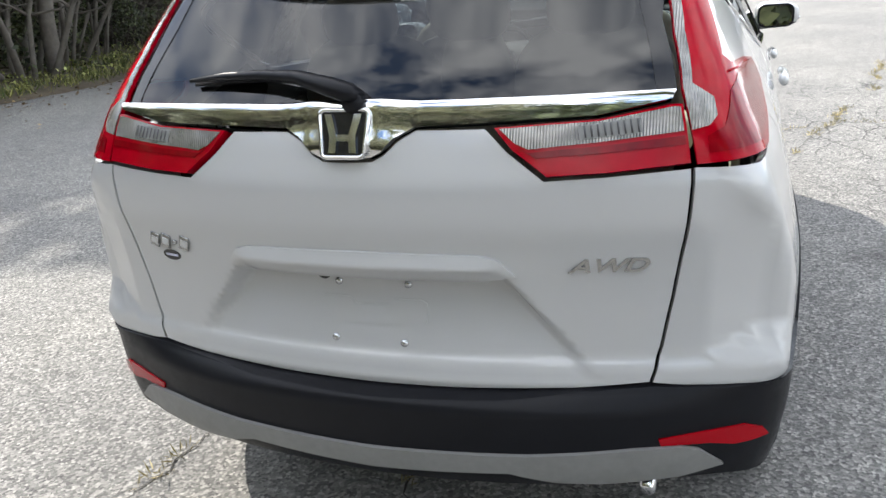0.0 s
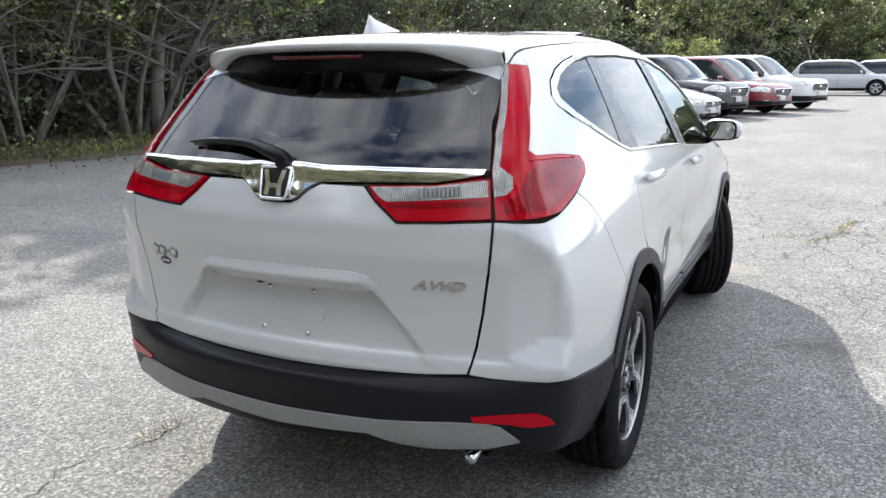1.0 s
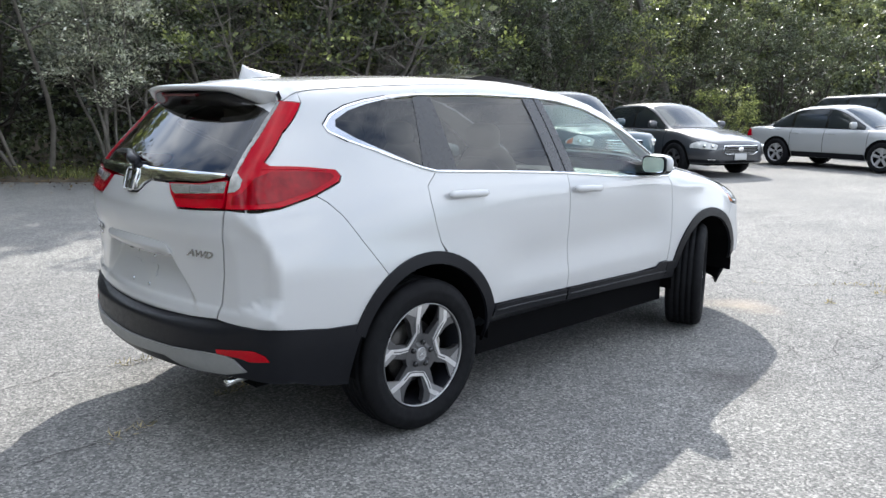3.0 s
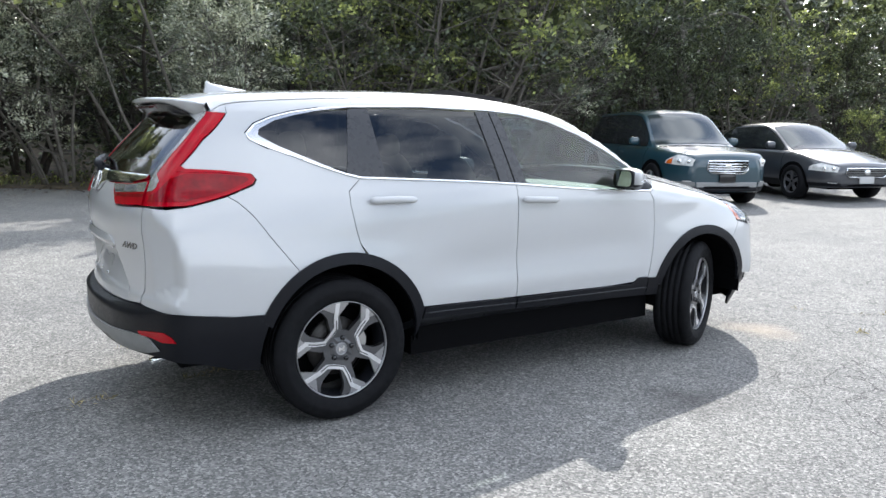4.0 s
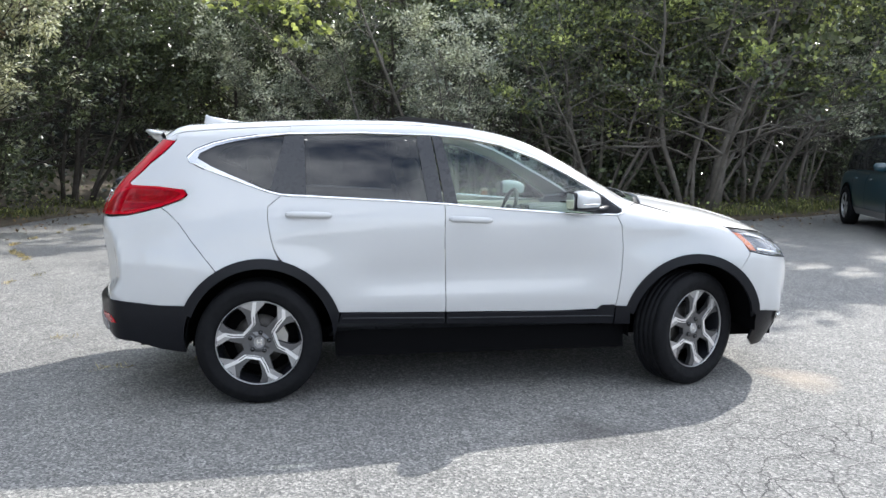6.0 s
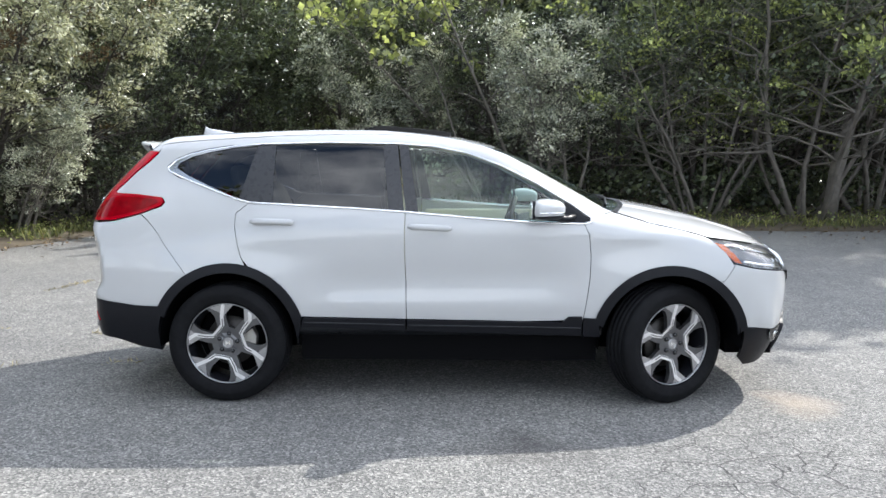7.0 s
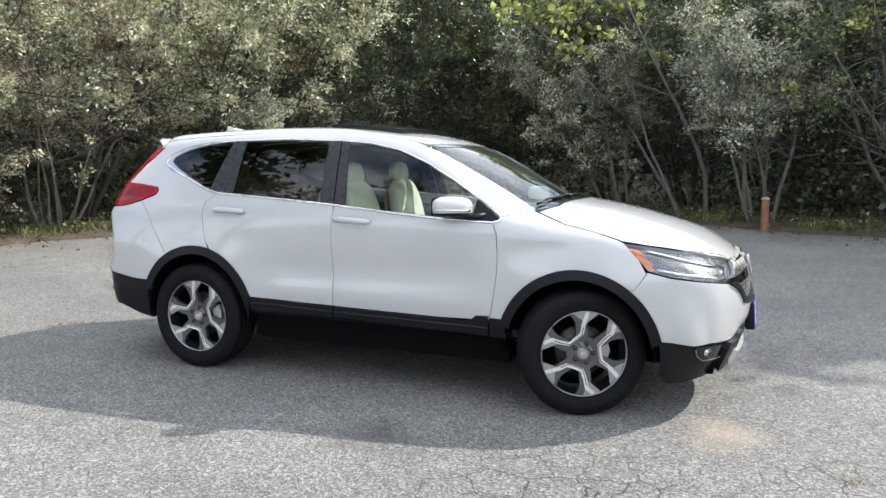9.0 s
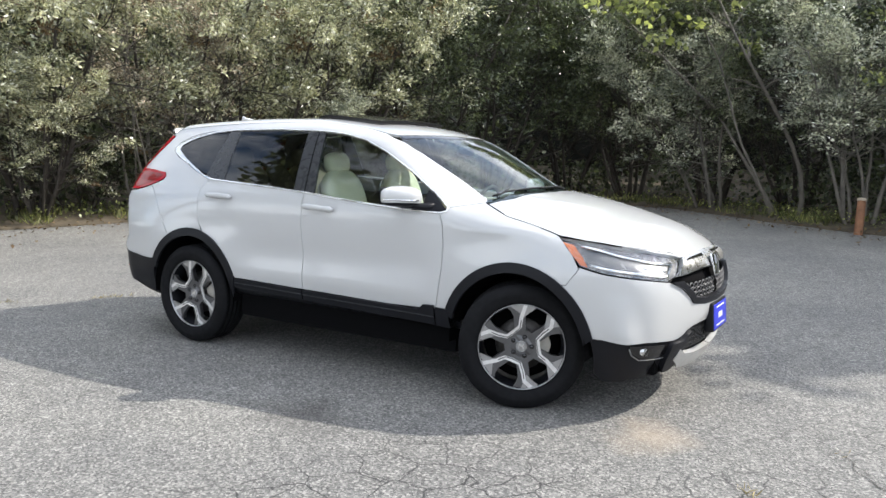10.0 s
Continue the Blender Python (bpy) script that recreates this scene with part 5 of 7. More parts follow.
# ---- ground: the asphalt lot and the verge under the trees ----
ASPHALT = material("worn_asphalt", (0.2, 0.2, 0.2), 0.88)
m = ASPHALT
where = place(m)
grain = node(m, "ShaderNodeTexVoronoi", Scale=97.0)
link(m, where, grain.inputs["Vector"])
grit = noise_of(m, 340.0, 2, 0.6, where)
c = ramp(m, grain.outputs["Color"], (0.04, (0.040, 0.040, 0.042)), (0.39, (0.147, 0.146, 0.141)), (0.69, (0.285, 0.281, 0.268)), (0.93, (0.525, 0.512, 0.478)))
c = blend(m, 0.25, c, ramp(m, grit, (0.3, (0.07, 0.07, 0.072)), (0.7, (0.33, 0.325, 0.31))))
c = blend(m, 0.85, c, ramp(m, noise_of(m, 0.55, 6, 0.6, where), (0.30, (0.68, 0.68, 0.69)), (0.70, (1.05, 1.04, 1.0))), "MULTIPLY")
c = blend(m, 0.8, c, ramp(m, noise_of(m, 5.0, 5, 0.6, where), (0.30, (0.80, 0.80, 0.80)), (0.65, (1.0, 1.0, 1.0))), "MULTIPLY")
# fine crazing, only where the surface is tired
warp = node(m, "ShaderNodeTexNoise", Scale=2.6, Detail=6.0, Roughness=0.65)
link(m, where, warp.inputs["Vector"])
bent = m.node_tree.nodes.new("ShaderNodeMixRGB")
bent.inputs["Fac"].default_value = 0.16
link(m, where, bent.inputs["Color1"])
link(m, warp.outputs["Color"], bent.inputs["Color2"])
craze = m.node_tree.nodes.new("ShaderNodeTexVoronoi")
craze.feature = "DISTANCE_TO_EDGE"
craze.inputs["Scale"].default_value = 5.2
link(m, bent.outputs["Color"], craze.inputs["Vector"])
thin = ramp(m, craze.outputs["Distance"], (0.007, (1, 1, 1)), (0.025, (0, 0, 0)))
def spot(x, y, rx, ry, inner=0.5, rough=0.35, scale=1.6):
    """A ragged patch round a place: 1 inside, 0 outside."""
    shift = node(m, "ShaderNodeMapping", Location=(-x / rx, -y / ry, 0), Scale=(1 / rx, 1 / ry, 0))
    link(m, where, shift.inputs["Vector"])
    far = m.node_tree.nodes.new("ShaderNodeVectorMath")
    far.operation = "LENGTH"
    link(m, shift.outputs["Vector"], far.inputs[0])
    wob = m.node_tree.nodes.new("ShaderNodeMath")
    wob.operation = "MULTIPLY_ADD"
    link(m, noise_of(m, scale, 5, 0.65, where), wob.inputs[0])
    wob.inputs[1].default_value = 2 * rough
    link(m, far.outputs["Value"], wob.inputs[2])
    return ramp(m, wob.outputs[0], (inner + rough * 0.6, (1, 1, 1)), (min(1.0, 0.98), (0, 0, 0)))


tired = blend(m, 1.0, spot(2.4, 5.6, 5.4, 4.6), spot(2.6, 2.9, 2.6, 1.8), "LIGHTEN")
tired = blend(m, 1.0, tired, ramp(m, noise_of(m, 0.8, 3, 0.5, where), (0.40, (0, 0, 0)), (0.50, (1, 1, 1))), "MULTIPLY")
crack = blend(m, 1.0, thin, tired, "MULTIPLY")
c = blend(m, crack, c, (0.030, 0.030, 0.030))
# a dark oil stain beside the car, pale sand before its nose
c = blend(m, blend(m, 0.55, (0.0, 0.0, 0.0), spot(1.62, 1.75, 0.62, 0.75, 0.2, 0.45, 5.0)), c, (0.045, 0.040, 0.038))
c = blend(m, blend(m, 0.6, (0.0, 0.0, 0.0), spot(0.85, 3.45, 0.62, 0.45, 0.2, 0.4, 4.0)), c, (0.36, 0.30, 0.23))
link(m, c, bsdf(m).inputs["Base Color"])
height = blend(m, 0.5, grain.outputs["Distance"], grit)
height = blend(m, crack, height, (-1.5, -1.5, -1.5))
relief(m, height, 0.8, 0.007)


def rise(x, y):
    """The lot climbs gently towards its far end and towards the thicket."""
    q = max(0.0, -(0.8 * x + 0.5 * y) - 1.5)
    return 0.21 * q * q / (q * q + 6) + 0.36 * (1 - math.exp(-(y - 4.5) / 12)) * (y > 4.5)


def sheet(name, x0, x1, y0, y1, z, mat, n=2):
    xs, ys = np.linspace(x0, x1, n), np.linspace(y0, y1, n)
    v = [(x, y, z) for y in ys for x in xs]
    f = [(j * n + i, j * n + i + 1, (j + 1) * n + i + 1, (j + 1) * n + i) for j in range(n - 1) for i in range(n - 1)]
    return new(name, mesh_of(name, v, f, mat))


gx = sorted({-400, -200, -100, -60, -40, -30, -24, *np.arange(-20, 4.1, 0.75).tolist(), *range(8, 41, 4), 60, 100, 200, 400})
gy = sorted({-400, -200, -100, -60, -40, -30, -20, *np.arange(-16, 4.4, 0.75).tolist(), *np.arange(4.5, 70, 0.75).tolist(), 80, 100, 140, 200, 400})
gv = [(x, y, rise(x, y)) for y in gy for x in gx]
gf = [(j * len(gx) + i, j * len(gx) + i + 1, (j + 1) * len(gx) + i + 1, (j + 1) * len(gx) + i) for j in range(len(gy) - 1) for i in range(len(gx) - 1)]
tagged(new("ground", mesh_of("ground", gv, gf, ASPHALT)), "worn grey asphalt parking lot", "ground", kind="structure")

# the edge of the lot, from behind the car round to the far end
EDGE = [(14, -12), (6, -9.6), (1, -7.9), (-2.1, -6.8), (-3.6, -6.4), (-5.0, -5.7), (-6.6, -5.2), (-9.0, -4.9), (-11.4, -4.5), (-12.9, -3.6), (-13.4, -2.1), (-13.2, -0.5), (-11.8, 1.2), (-10.9, 2.3), (-10.1, 3.6), (-9.7, 4.8), (-9.3, 6.0), (-9.1, 7.4), (-9.1, 8.6), (-9.7, 10.6), (-11.2, 13.2), (-11.3, 17), (-10.4, 22), (-8.8, 28), (-6.8, 35), (-4.5, 43), (-1.5, 51), (4, 59.5), (14, 70), (30, 78)]
# the tall trees stand some way back from it
TALL_LINE = [(14, -13), (6, -10.8), (1, -9.3), (-2.4, -8.4), (-4.5, -7.7), (-7.4, -6.8), (-9.6, -6.2), (-12.5, -5.2), (-14.6, -3.0), (-14.8, -0.4), (-13.7, 2.0), (-12.6, 3.9), (-11.8, 6.0), (-11.3, 8.4), (-11.6, 11), (-12.6, 14), (-12.4, 18), (-11.2, 23), (-9.2, 29), (-7.0, 36), (-4.6, 44), (-1.5, 52), (4, 60), (14, 70), (30, 78)]


def along(line_pts, gap):
    """Points at even steps along a line, each with its way ahead."""
    out, left = [], 0.0
    for a, b in zip(line_pts, line_pts[1:]):
        a, b = np.array(a, float), np.array(b, float)
        n = np.linalg.norm(b - a)
        d = (b - a) / n
        t = left
        while t < n:
            out.append((a + d * t, d))
            t += gap
        left = t - n
    return out


SOIL = varied("leaf_littered_soil", (0.085, 0.068, 0.045), 0.95, 0.45, 3.0, bump=0.8, fine=40)
rng = np.random.default_rng(5)
v, f = [], []
edge = along(EDGE, 0.25)
rows_out = (0.0, 0.06, 0.5, 1.2, 2.5, 5.0, 10.0, 40.0)
for p, d in edge:
    out = np.array((-d[1], d[0]))
    wob = 0.09 * noise.noise((p[0] * 0.7, p[1] * 0.7, 0)) + 0.05 * noise.noise((p[0] * 3, p[1] * 3, 1))
    for k, r in enumerate(rows_out):
        q = p + out * (r + wob * (r < 2))
        z = (0.006, 0.035, 0.06, 0.09, 0.16, 0.30, 0.55, 1.2)[k] + (0.03 * noise.noise((q[0] * 1.5, q[1] * 1.5, 3)) if k > 1 else 0)
        v.append((q[0], q[1], z + rise(*q)))
k = len(rows_out)
f = [(i * k + j, (i + 1) * k + j, (i + 1) * k + j + 1, i * k + j + 1) for i in range(len(edge) - 1) for j in range(k - 1)]
f = [g[::-1] for g in f]
tagged(new("verge", mesh_of("verge", v, f, SOIL)), "brown soil verge with leaf litter", "verge", kind="structure")


# ---- trees, shrubs and weeds ----
def leaf_material(name, dark, light, shine=0.45, through_it=0.35):
    m = bpy.data.materials.new(name)
    m.use_nodes = True
    b = bsdf(m)
    b.inputs["Roughness"].default_value = shine
    info = m.node_tree.nodes.new("ShaderNodeNewGeometry")
    # bright and dark leaves and noise clumps paint sunlit sprays and shaded gaps
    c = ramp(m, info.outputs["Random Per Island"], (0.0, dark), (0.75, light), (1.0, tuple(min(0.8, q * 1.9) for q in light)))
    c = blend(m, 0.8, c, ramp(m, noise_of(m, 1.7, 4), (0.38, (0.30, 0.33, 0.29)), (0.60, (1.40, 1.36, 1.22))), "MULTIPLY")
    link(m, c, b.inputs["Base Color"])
    thin = m.node_tree.nodes.new("ShaderNodeBsdfTranslucent")
    link(m, blend(m, 1.0, c, (1.1, 1.15, 0.8), "MULTIPLY"), thin.inputs["Color"])
    mix = m.node_tree.nodes.new("ShaderNodeMixShader")
    mix.inputs[0].default_value = through_it
    link(m, b.outputs[0], mix.inputs[1])
    link(m, thin.outputs[0], mix.inputs[2])
    link(m, mix.outputs[0], m.node_tree.nodes["Material Output"].inputs["Surface"])
    return m


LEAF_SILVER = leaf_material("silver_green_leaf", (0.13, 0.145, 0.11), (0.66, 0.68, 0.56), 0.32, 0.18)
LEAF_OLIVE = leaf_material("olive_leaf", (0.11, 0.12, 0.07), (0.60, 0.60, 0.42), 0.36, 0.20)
# LEAF_GREEN's colour holds the wood's shade, LEAF_TALL's the sun shining through
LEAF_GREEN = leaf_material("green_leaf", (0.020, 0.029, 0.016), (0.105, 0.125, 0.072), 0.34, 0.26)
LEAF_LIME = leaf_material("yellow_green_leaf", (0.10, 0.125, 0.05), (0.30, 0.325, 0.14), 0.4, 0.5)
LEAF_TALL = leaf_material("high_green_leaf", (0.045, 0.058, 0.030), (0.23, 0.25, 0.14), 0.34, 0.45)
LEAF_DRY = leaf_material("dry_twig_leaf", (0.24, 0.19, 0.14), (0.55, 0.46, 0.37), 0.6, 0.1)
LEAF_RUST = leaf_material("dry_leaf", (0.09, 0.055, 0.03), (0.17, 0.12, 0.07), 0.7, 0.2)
BARK = varied("grey_bark", (0.15, 0.135, 0.115), 0.9, 0.35, 6, bump=0.8, fine=45)
BARK_DARK = varied("brown_bark", (0.05, 0.042, 0.035), 0.9, 0.35, 6, bump=0.8, fine=45)


def quads(name, corners, mat):
    """A mesh of loose four-cornered leaves: corners is n x 4 x 3."""
    n = len(corners)
    me = bpy.data.meshes.new(name)
    me.vertices.add(4 * n)
    me.vertices.foreach_set("co", np.ascontiguousarray(corners, np.float32).ravel())
    me.loops.add(4 * n)
    me.loops.foreach_set("vertex_index", np.arange(4 * n, dtype=np.int32))
    me.polygons.add(n)
    me.polygons.foreach_set("loop_start", np.arange(0, 4 * n, 4, dtype=np.int32))
    me.update(calc_edges=True)
    me.materials.append(mat)
    return me


def unit(a):
    return a / np.maximum(np.linalg.norm(a, axis=-1, keepdims=True), 1e-9)


def leaves(at, way, size, rng, slim=0.42, droop=0.25, up=0.7):
    """Pointed leaves at places, each along way, facing mostly upwards."""
    n = len(at)
    way = unit(way + rng.normal(0, 0.45, (n, 3)) - np.array((0, 0, droop)))
    face = unit(rng.normal(0, 0.6, (n, 3)) + np.array((0, 0, up)))
    side = unit(np.cross(way, face))
    size = (size * rng.uniform(0.6, 1.25, n))[:, None]
    w = size * slim / 2
    mid = at + way * size * 0.45
    lift = np.cross(side, way) * w * 0.3
    return np.stack((at, mid + side * w + lift, at + way * size, mid - side * w + lift), 1)


def grow(rng, base, way, length, radius, bends, lift, twist):
    """A bent stem: points and radii."""
    pts, rad, p, d = [], [], np.array(base, float), unit(np.array(way, float))
    for i in range(bends + 1):
        pts.append(p.copy())
        rad.append(radius * (1 - 0.75 * i / bends))
        d = unit(d + rng.normal(0, twist, 3) + np.array((0, 0, lift)))
        p = p + d * length / bends
    return pts, rad


def tree(name, seed, height, stems, spread, leaf_mat, bark, leaf_size, twigs, per_twig, low=0.25, trunk_r=0.06, lean=0.35, label="", slim=0.42, twig_len=0.5, bare=0.0, second=None, push=0.0, bend=1.1):
    """A tree or shrub: one mesh of stems and limbs, one of leaves on twigs."""
    rng = np.random.default_rng(seed)
    thing = new(name)
    V, F, tips = [], [], []

    def add(pts, rad, n=6):
        v, f = tube(pts, list(rad), n)
        k = len(V)
        V.extend(v)
        F.extend([tuple(i + k for i in g) for g in f])
    for s in range(stems):
        a = 2 * math.pi * (s + rng.uniform(-0.3, 0.3)) / stems
        tilt = lean * rng.uniform(0.35, 1.15)
        h = height * rng.uniform(0.72, 0.95)
        r = trunk_r * rng.uniform(0.6, 1.1)
        pts, rad = grow(rng, (0.22 * math.cos(a) * (stems > 1), 0.22 * math.sin(a) * (stems > 1), -0.15), (math.cos(a) * tilt, math.sin(a) * tilt, 1), h, r, 9, 0.06, 0.10)
        add(pts, rad, 7)
        for i in range(2, 10):
            frac = i / 9
            if pts[i][2] < height * low * 0.55:
                continue
            for _ in range(3 if frac > 0.4 else 2):
                b = rng.uniform(0, 2 * math.pi)
                ln = spread * rng.uniform(0.45, 1.0) * (1.15 - 0.55 * frac)
                q, qr = grow(rng, pts[i], (math.cos(b), math.sin(b), rng.uniform(0.05, 0.75)), ln, max(rad[i] * 0.55, 0.008), 5, 0.05, 0.22)
                add(q, qr, 4)
                tips += [(q[j], q[j] - q[j - 1]) for j in (2, 3, 4, 5)]
                for _ in range(2):
                    j = rng.integers(2, 6)
                    c = rng.uniform(0, 2 * math.pi)
                    t, tr = grow(rng, q[j], (math.cos(c), math.sin(c), rng.uniform(-0.2, 0.7)), ln * 0.5, 0.007, 4, 0.02, 0.3)
                    if 3 < height < 10:
                        add(t, tr, 3)
                    tips += [(t[j2], t[j2] - t[j2 - 1]) for j2 in (1, 2, 3, 4)]
    # the whole crown reaches out over the lot
    V = [(x + push * (max(z, 0) / height) ** bend, y, z) for x, y, z in V]
    trunk = hung("trunk", mesh_of("trunk", V, F, bark), thing)
    at, way = np.array([t[0] for t in tips]), unit(np.array([t[1] for t in tips]))
    keep = at[:, 2] > height * low * rng.uniform(0.6, 1.3, len(at))
    # clumps: some boughs stay bare, which leaves gaps
    clump = np.array([noise.noise((p[0] * 0.9 + seed, p[1] * 0.9, p[2] * 0.9)) for p in at])
    keep &= clump > -0.22 + bare
    at, way = at[keep], way[keep]
    # leaves sit on rounded sprays; the outer sprays carry more of them
    reach = np.hypot(at[:, 0], at[:, 1]) / spread + at[:, 2] / height
    odds = (0.3 + reach) ** 2
    pick = rng.choice(len(at), twigs, p=odds / odds.sum())
    centre, d = at[pick] + rng.normal(0, 0.08, (twigs, 3)), unit(way[pick] + rng.normal(0, 0.35, (twigs, 3)))
    ball = unit(rng.normal(0, 1, (twigs, per_twig, 3)))
    ball[..., 2] = np.abs(ball[..., 2]) * 0.9 - 0.25
    size = twig_len * rng.uniform(0.35, 1.0, (twigs, 1, 1))
    spot = (centre[:, None] + ball * size * rng.uniform(0.35, 1.0, (twigs, per_twig, 1)) * 0.62 + d[:, None] * size * rng.uniform(-0.5, 0.9, (twigs, per_twig, 1))).reshape(-1, 3)
    spot[:, 0] += push * (np.maximum(spot[:, 2], 0) / height) ** bend
    dirs = (ball + d[:, None]).reshape(-1, 3)
    q = leaves(spot, dirs, leaf_size, rng, slim, 0.25, 0.55)
    if second:
        cutoff = int(len(q) * second[1])
        hung("foliage", quads("foliage", q[:cutoff], second[0]), thing, "yellowing foliage")
        q = q[cutoff:]
    hung("crown", quads("crown", q, leaf_mat), thing)
    return tagged(thing, label, "tree" if height > 3 else "shrub")


protos = {
    "silver": tree("shrub_tree", 11, 4.7, 5, 1.25, LEAF_SILVER, BARK, 0.080, 310, 64, 0.16, 0.05, 0.20, "silvery green shrub tree with several thin grey stems", 0.42, 0.44, push=1.6, bend=0.9),
    "silver_b": tree("shrub_tree", 12, 4.4, 6, 1.45, LEAF_SILVER, BARK, 0.082, 310, 64, 0.40, 0.055, 0.22, "silvery green shrub tree with bare grey stems under a high crown", 0.42, 0.46, push=0.4, bend=1.4),
    "dark": tree("shrub_tree", 19, 5.8, 6, 2.0, LEAF_GREEN, BARK_DARK, 0.098, 380, 42, 0.12, 0.06, 0.45, "dark green shrub tree with thin stems", 0.42, 0.5, push=0.9),
    "olive": tree("shrub_tree", 13, 5.8, 6, 2.0, LEAF_OLIVE, BARK_DARK, 0.088, 420, 60, 0.05, 0.06, 0.38, "olive green shrub tree with foliage down to the ground", 0.44, 0.46, second=(LEAF_RUST, 0.06), push=0.8),
    "dry": tree("dry_shrub", 23, 4.2, 8, 1.3, LEAF_DRY, BARK, 0.060, 260, 40, 0.45, 0.035, 0.35, "dying shrub with pale brown dry twigs", 0.40, 0.42, push=0.9),
    "vine": tree("vine_tree", 29, 5.6, 3, 1.6, LEAF_LIME, BARK, 0.15, 45, 26, 0.66, 0.05, 0.25, "slim tree with yellow green vine leaves hanging from its top", 0.85, 0.5, push=2.2),
    "tall": tree("tall_tree", 14, 12.0, 1, 2.8, LEAF_TALL, BARK, 0.27, 420, 11, 0.24, 0.17, 0.12, "tall dark green broadleaved tree with a grey trunk", 0.62, 0.9),
    "tall_b": tree("tall_tree", 15, 11.0, 2, 2.6, LEAF_TALL, BARK_DARK, 0.26, 420, 11, 0.22, 0.13, 0.22, "tall dark green broadleaved tree with forked trunk", 0.62, 0.9),
    "bare": tree("thicket_tree", 16, 5.4, 8, 2.3, LEAF_GREEN, BARK, 0.090, 330, 34, 0.30, 0.065, 0.75, "thicket tree with arching grey stems and yellowing vine leaves", 0.70, 0.5, 0.02, (LEAF_LIME, 0.45), 0.4),
    "lime": tree("shrub", 17, 2.6, 7, 1.1, LEAF_LIME, BARK_DARK, 0.09, 170, 28, 0.10, 0.03, 0.6, "bright yellow green shrub", 0.5, 0.4),
    "bush": tree("shrub", 18, 1.7, 8, 0.9, LEAF_GREEN, BARK_DARK, 0.085, 110, 22, 0.05, 0.02, 0.8, "low dark green shrub at the edge of the lot", 0.5, 0.35),
}
for k, ob in protos.items():
    ob.matrix_basis = pose(-30 - 4 * list(protos).index(k), -20, 0)


def plant(kind, x, y, scale=1.0, turn=0.0, z=0.05):
    ob = copy_thing(protos[kind], pose(x, y, z + rise(x, y), 0, 0, turn) @ Matrix.Diagonal((scale, scale, scale, 1)))
    ob["group"] = "trees round the lot" if ob["category"] == "tree" else "shrubs round the lot"
    return ob


def inward(x, y):
    """The way from a place outside the edge towards the lot, in degrees."""
    p, d = min(along(EDGE, 0.5), key=lambda q: math.dist(q[0], (x, y)))
    return math.degrees(math.atan2(-d[0], d[1]))


rng = np.random.default_rng(21)
# the thicket along the edge of the lot, from the back corner to the far end
for x, y, kind, s in (
        (-15.4, -3.9, "dark", 1.1), (-14.8, -2.0, "dark", 1.0), (-15.2, 0.0, "dark", 1.05), (-13.3, 0.4, "silver", 1.0), (-14.4, 2.0, "dark", 1.0), (-11.3, 3.5, "silver_b", 1.0), (-12.0, 2.2, "vine", 1.0), (-13.4, 4.6, "dark", 0.9),
        (-11.3, 6.4, "bare", 1.0), (-10.6, 8.4, "bare", 1.15), (-11.6, 10.2, "bare", 1.1),
        (-12.4, 12.0, "silver_b", 1.0), (-13.0, 8.6, "dark", 1.05), (-13.6, 14.0, "dark", 1.15), (-13.4, 17.6, "dark", 1.0), (-12.6, 21.5, "bare", 1.0), (-11.6, 25.5, "dark", 1.0), (-10.2, 30, "dark", 1.0),
        (-0.6, -8.6, "olive", 0.85), (-2.6, -8.0, "olive", 0.9), (-4.4, -7.3, "dry", 1.0), (-5.0, -7.6, "olive", 0.9), (-6.8, -7.0, "olive", 0.95), (-8.8, -6.7, "olive", 0.95), (-11.0, -6.4, "dark", 1.0), (-13.4, -5.2, "dark", 1.1),
        (-2.4, -7.5, "olive", 0.45), (-7.6, -6.1, "silver", 0.55)):
    plant(kind, x, y, s * rng.uniform(0.97, 1.05), inward(x, y) + rng.uniform(-14, 14))
# a tall tree that shades the lot beside the car
plant("tall", -10.3, 8.7, 0.87, 30, 0.2)
plant("tall_b", -12.2, 6.9, 0.80, 80, 0.2)
# tall trees beyond the tail of the lot, mirrored in the side windows
for x, y, s in ((9.4, -12.6, 1.4), (11.8, -12.0, 1.5), (14.0, -11.0, 1.5), (16.5, -8.5, 1.4)):
    plant("tall" if x % 2 else "tall_b", x, y, s, 40 * x, 0.2)
# the high trees behind, in two rows
rng = np.random.default_rng(21)
rng.random(50)
for p, d in along(TALL_LINE[2:], 4.3):
    out = np.array((-d[1], d[0]))
    for depth, chance in ((3.2, 1.0), (6.4, 0.9)):
        if rng.random() < chance:
            q = p + out * (depth + rng.uniform(-0.8, 0.8)) + d * rng.uniform(-0.8, 0.8)
            kind, size, turn = ("tall", "tall_b")[int(rng.integers(0, 2))], rng.uniform(0.85, 1.05) * (1.45 if 9 < q[1] < 27 else 0.78), rng.uniform(0, 360)
            # a gap in the tall trees lets the sun onto the thicket
            if not (depth < 4 and 5.5 < q[1] < 10.5):
                plant(kind, q[0], q[1], size, turn, 0.2)
for p, d in along(EDGE[2:], 3.4):
    out = np.array((-d[1], d[0]))
    q = p + out * (1.3 + rng.uniform(-0.4, 0.9)) + d * rng.uniform(-1.2, 1.2)
    if -13.5 < q[0] and q[1] > 30 or rng.random() < 0.55:
        plant("lime" if rng.random() < 0.10 else "bush", q[0], q[1], rng.uniform(0.5, 1.05), rng.uniform(0, 360))
for x, y, s in ((-9.4, 23.5, 0.8), (-4.5, 39.5, 1.2)):
    plant("lime", x, y, s, rng.uniform(0, 360))
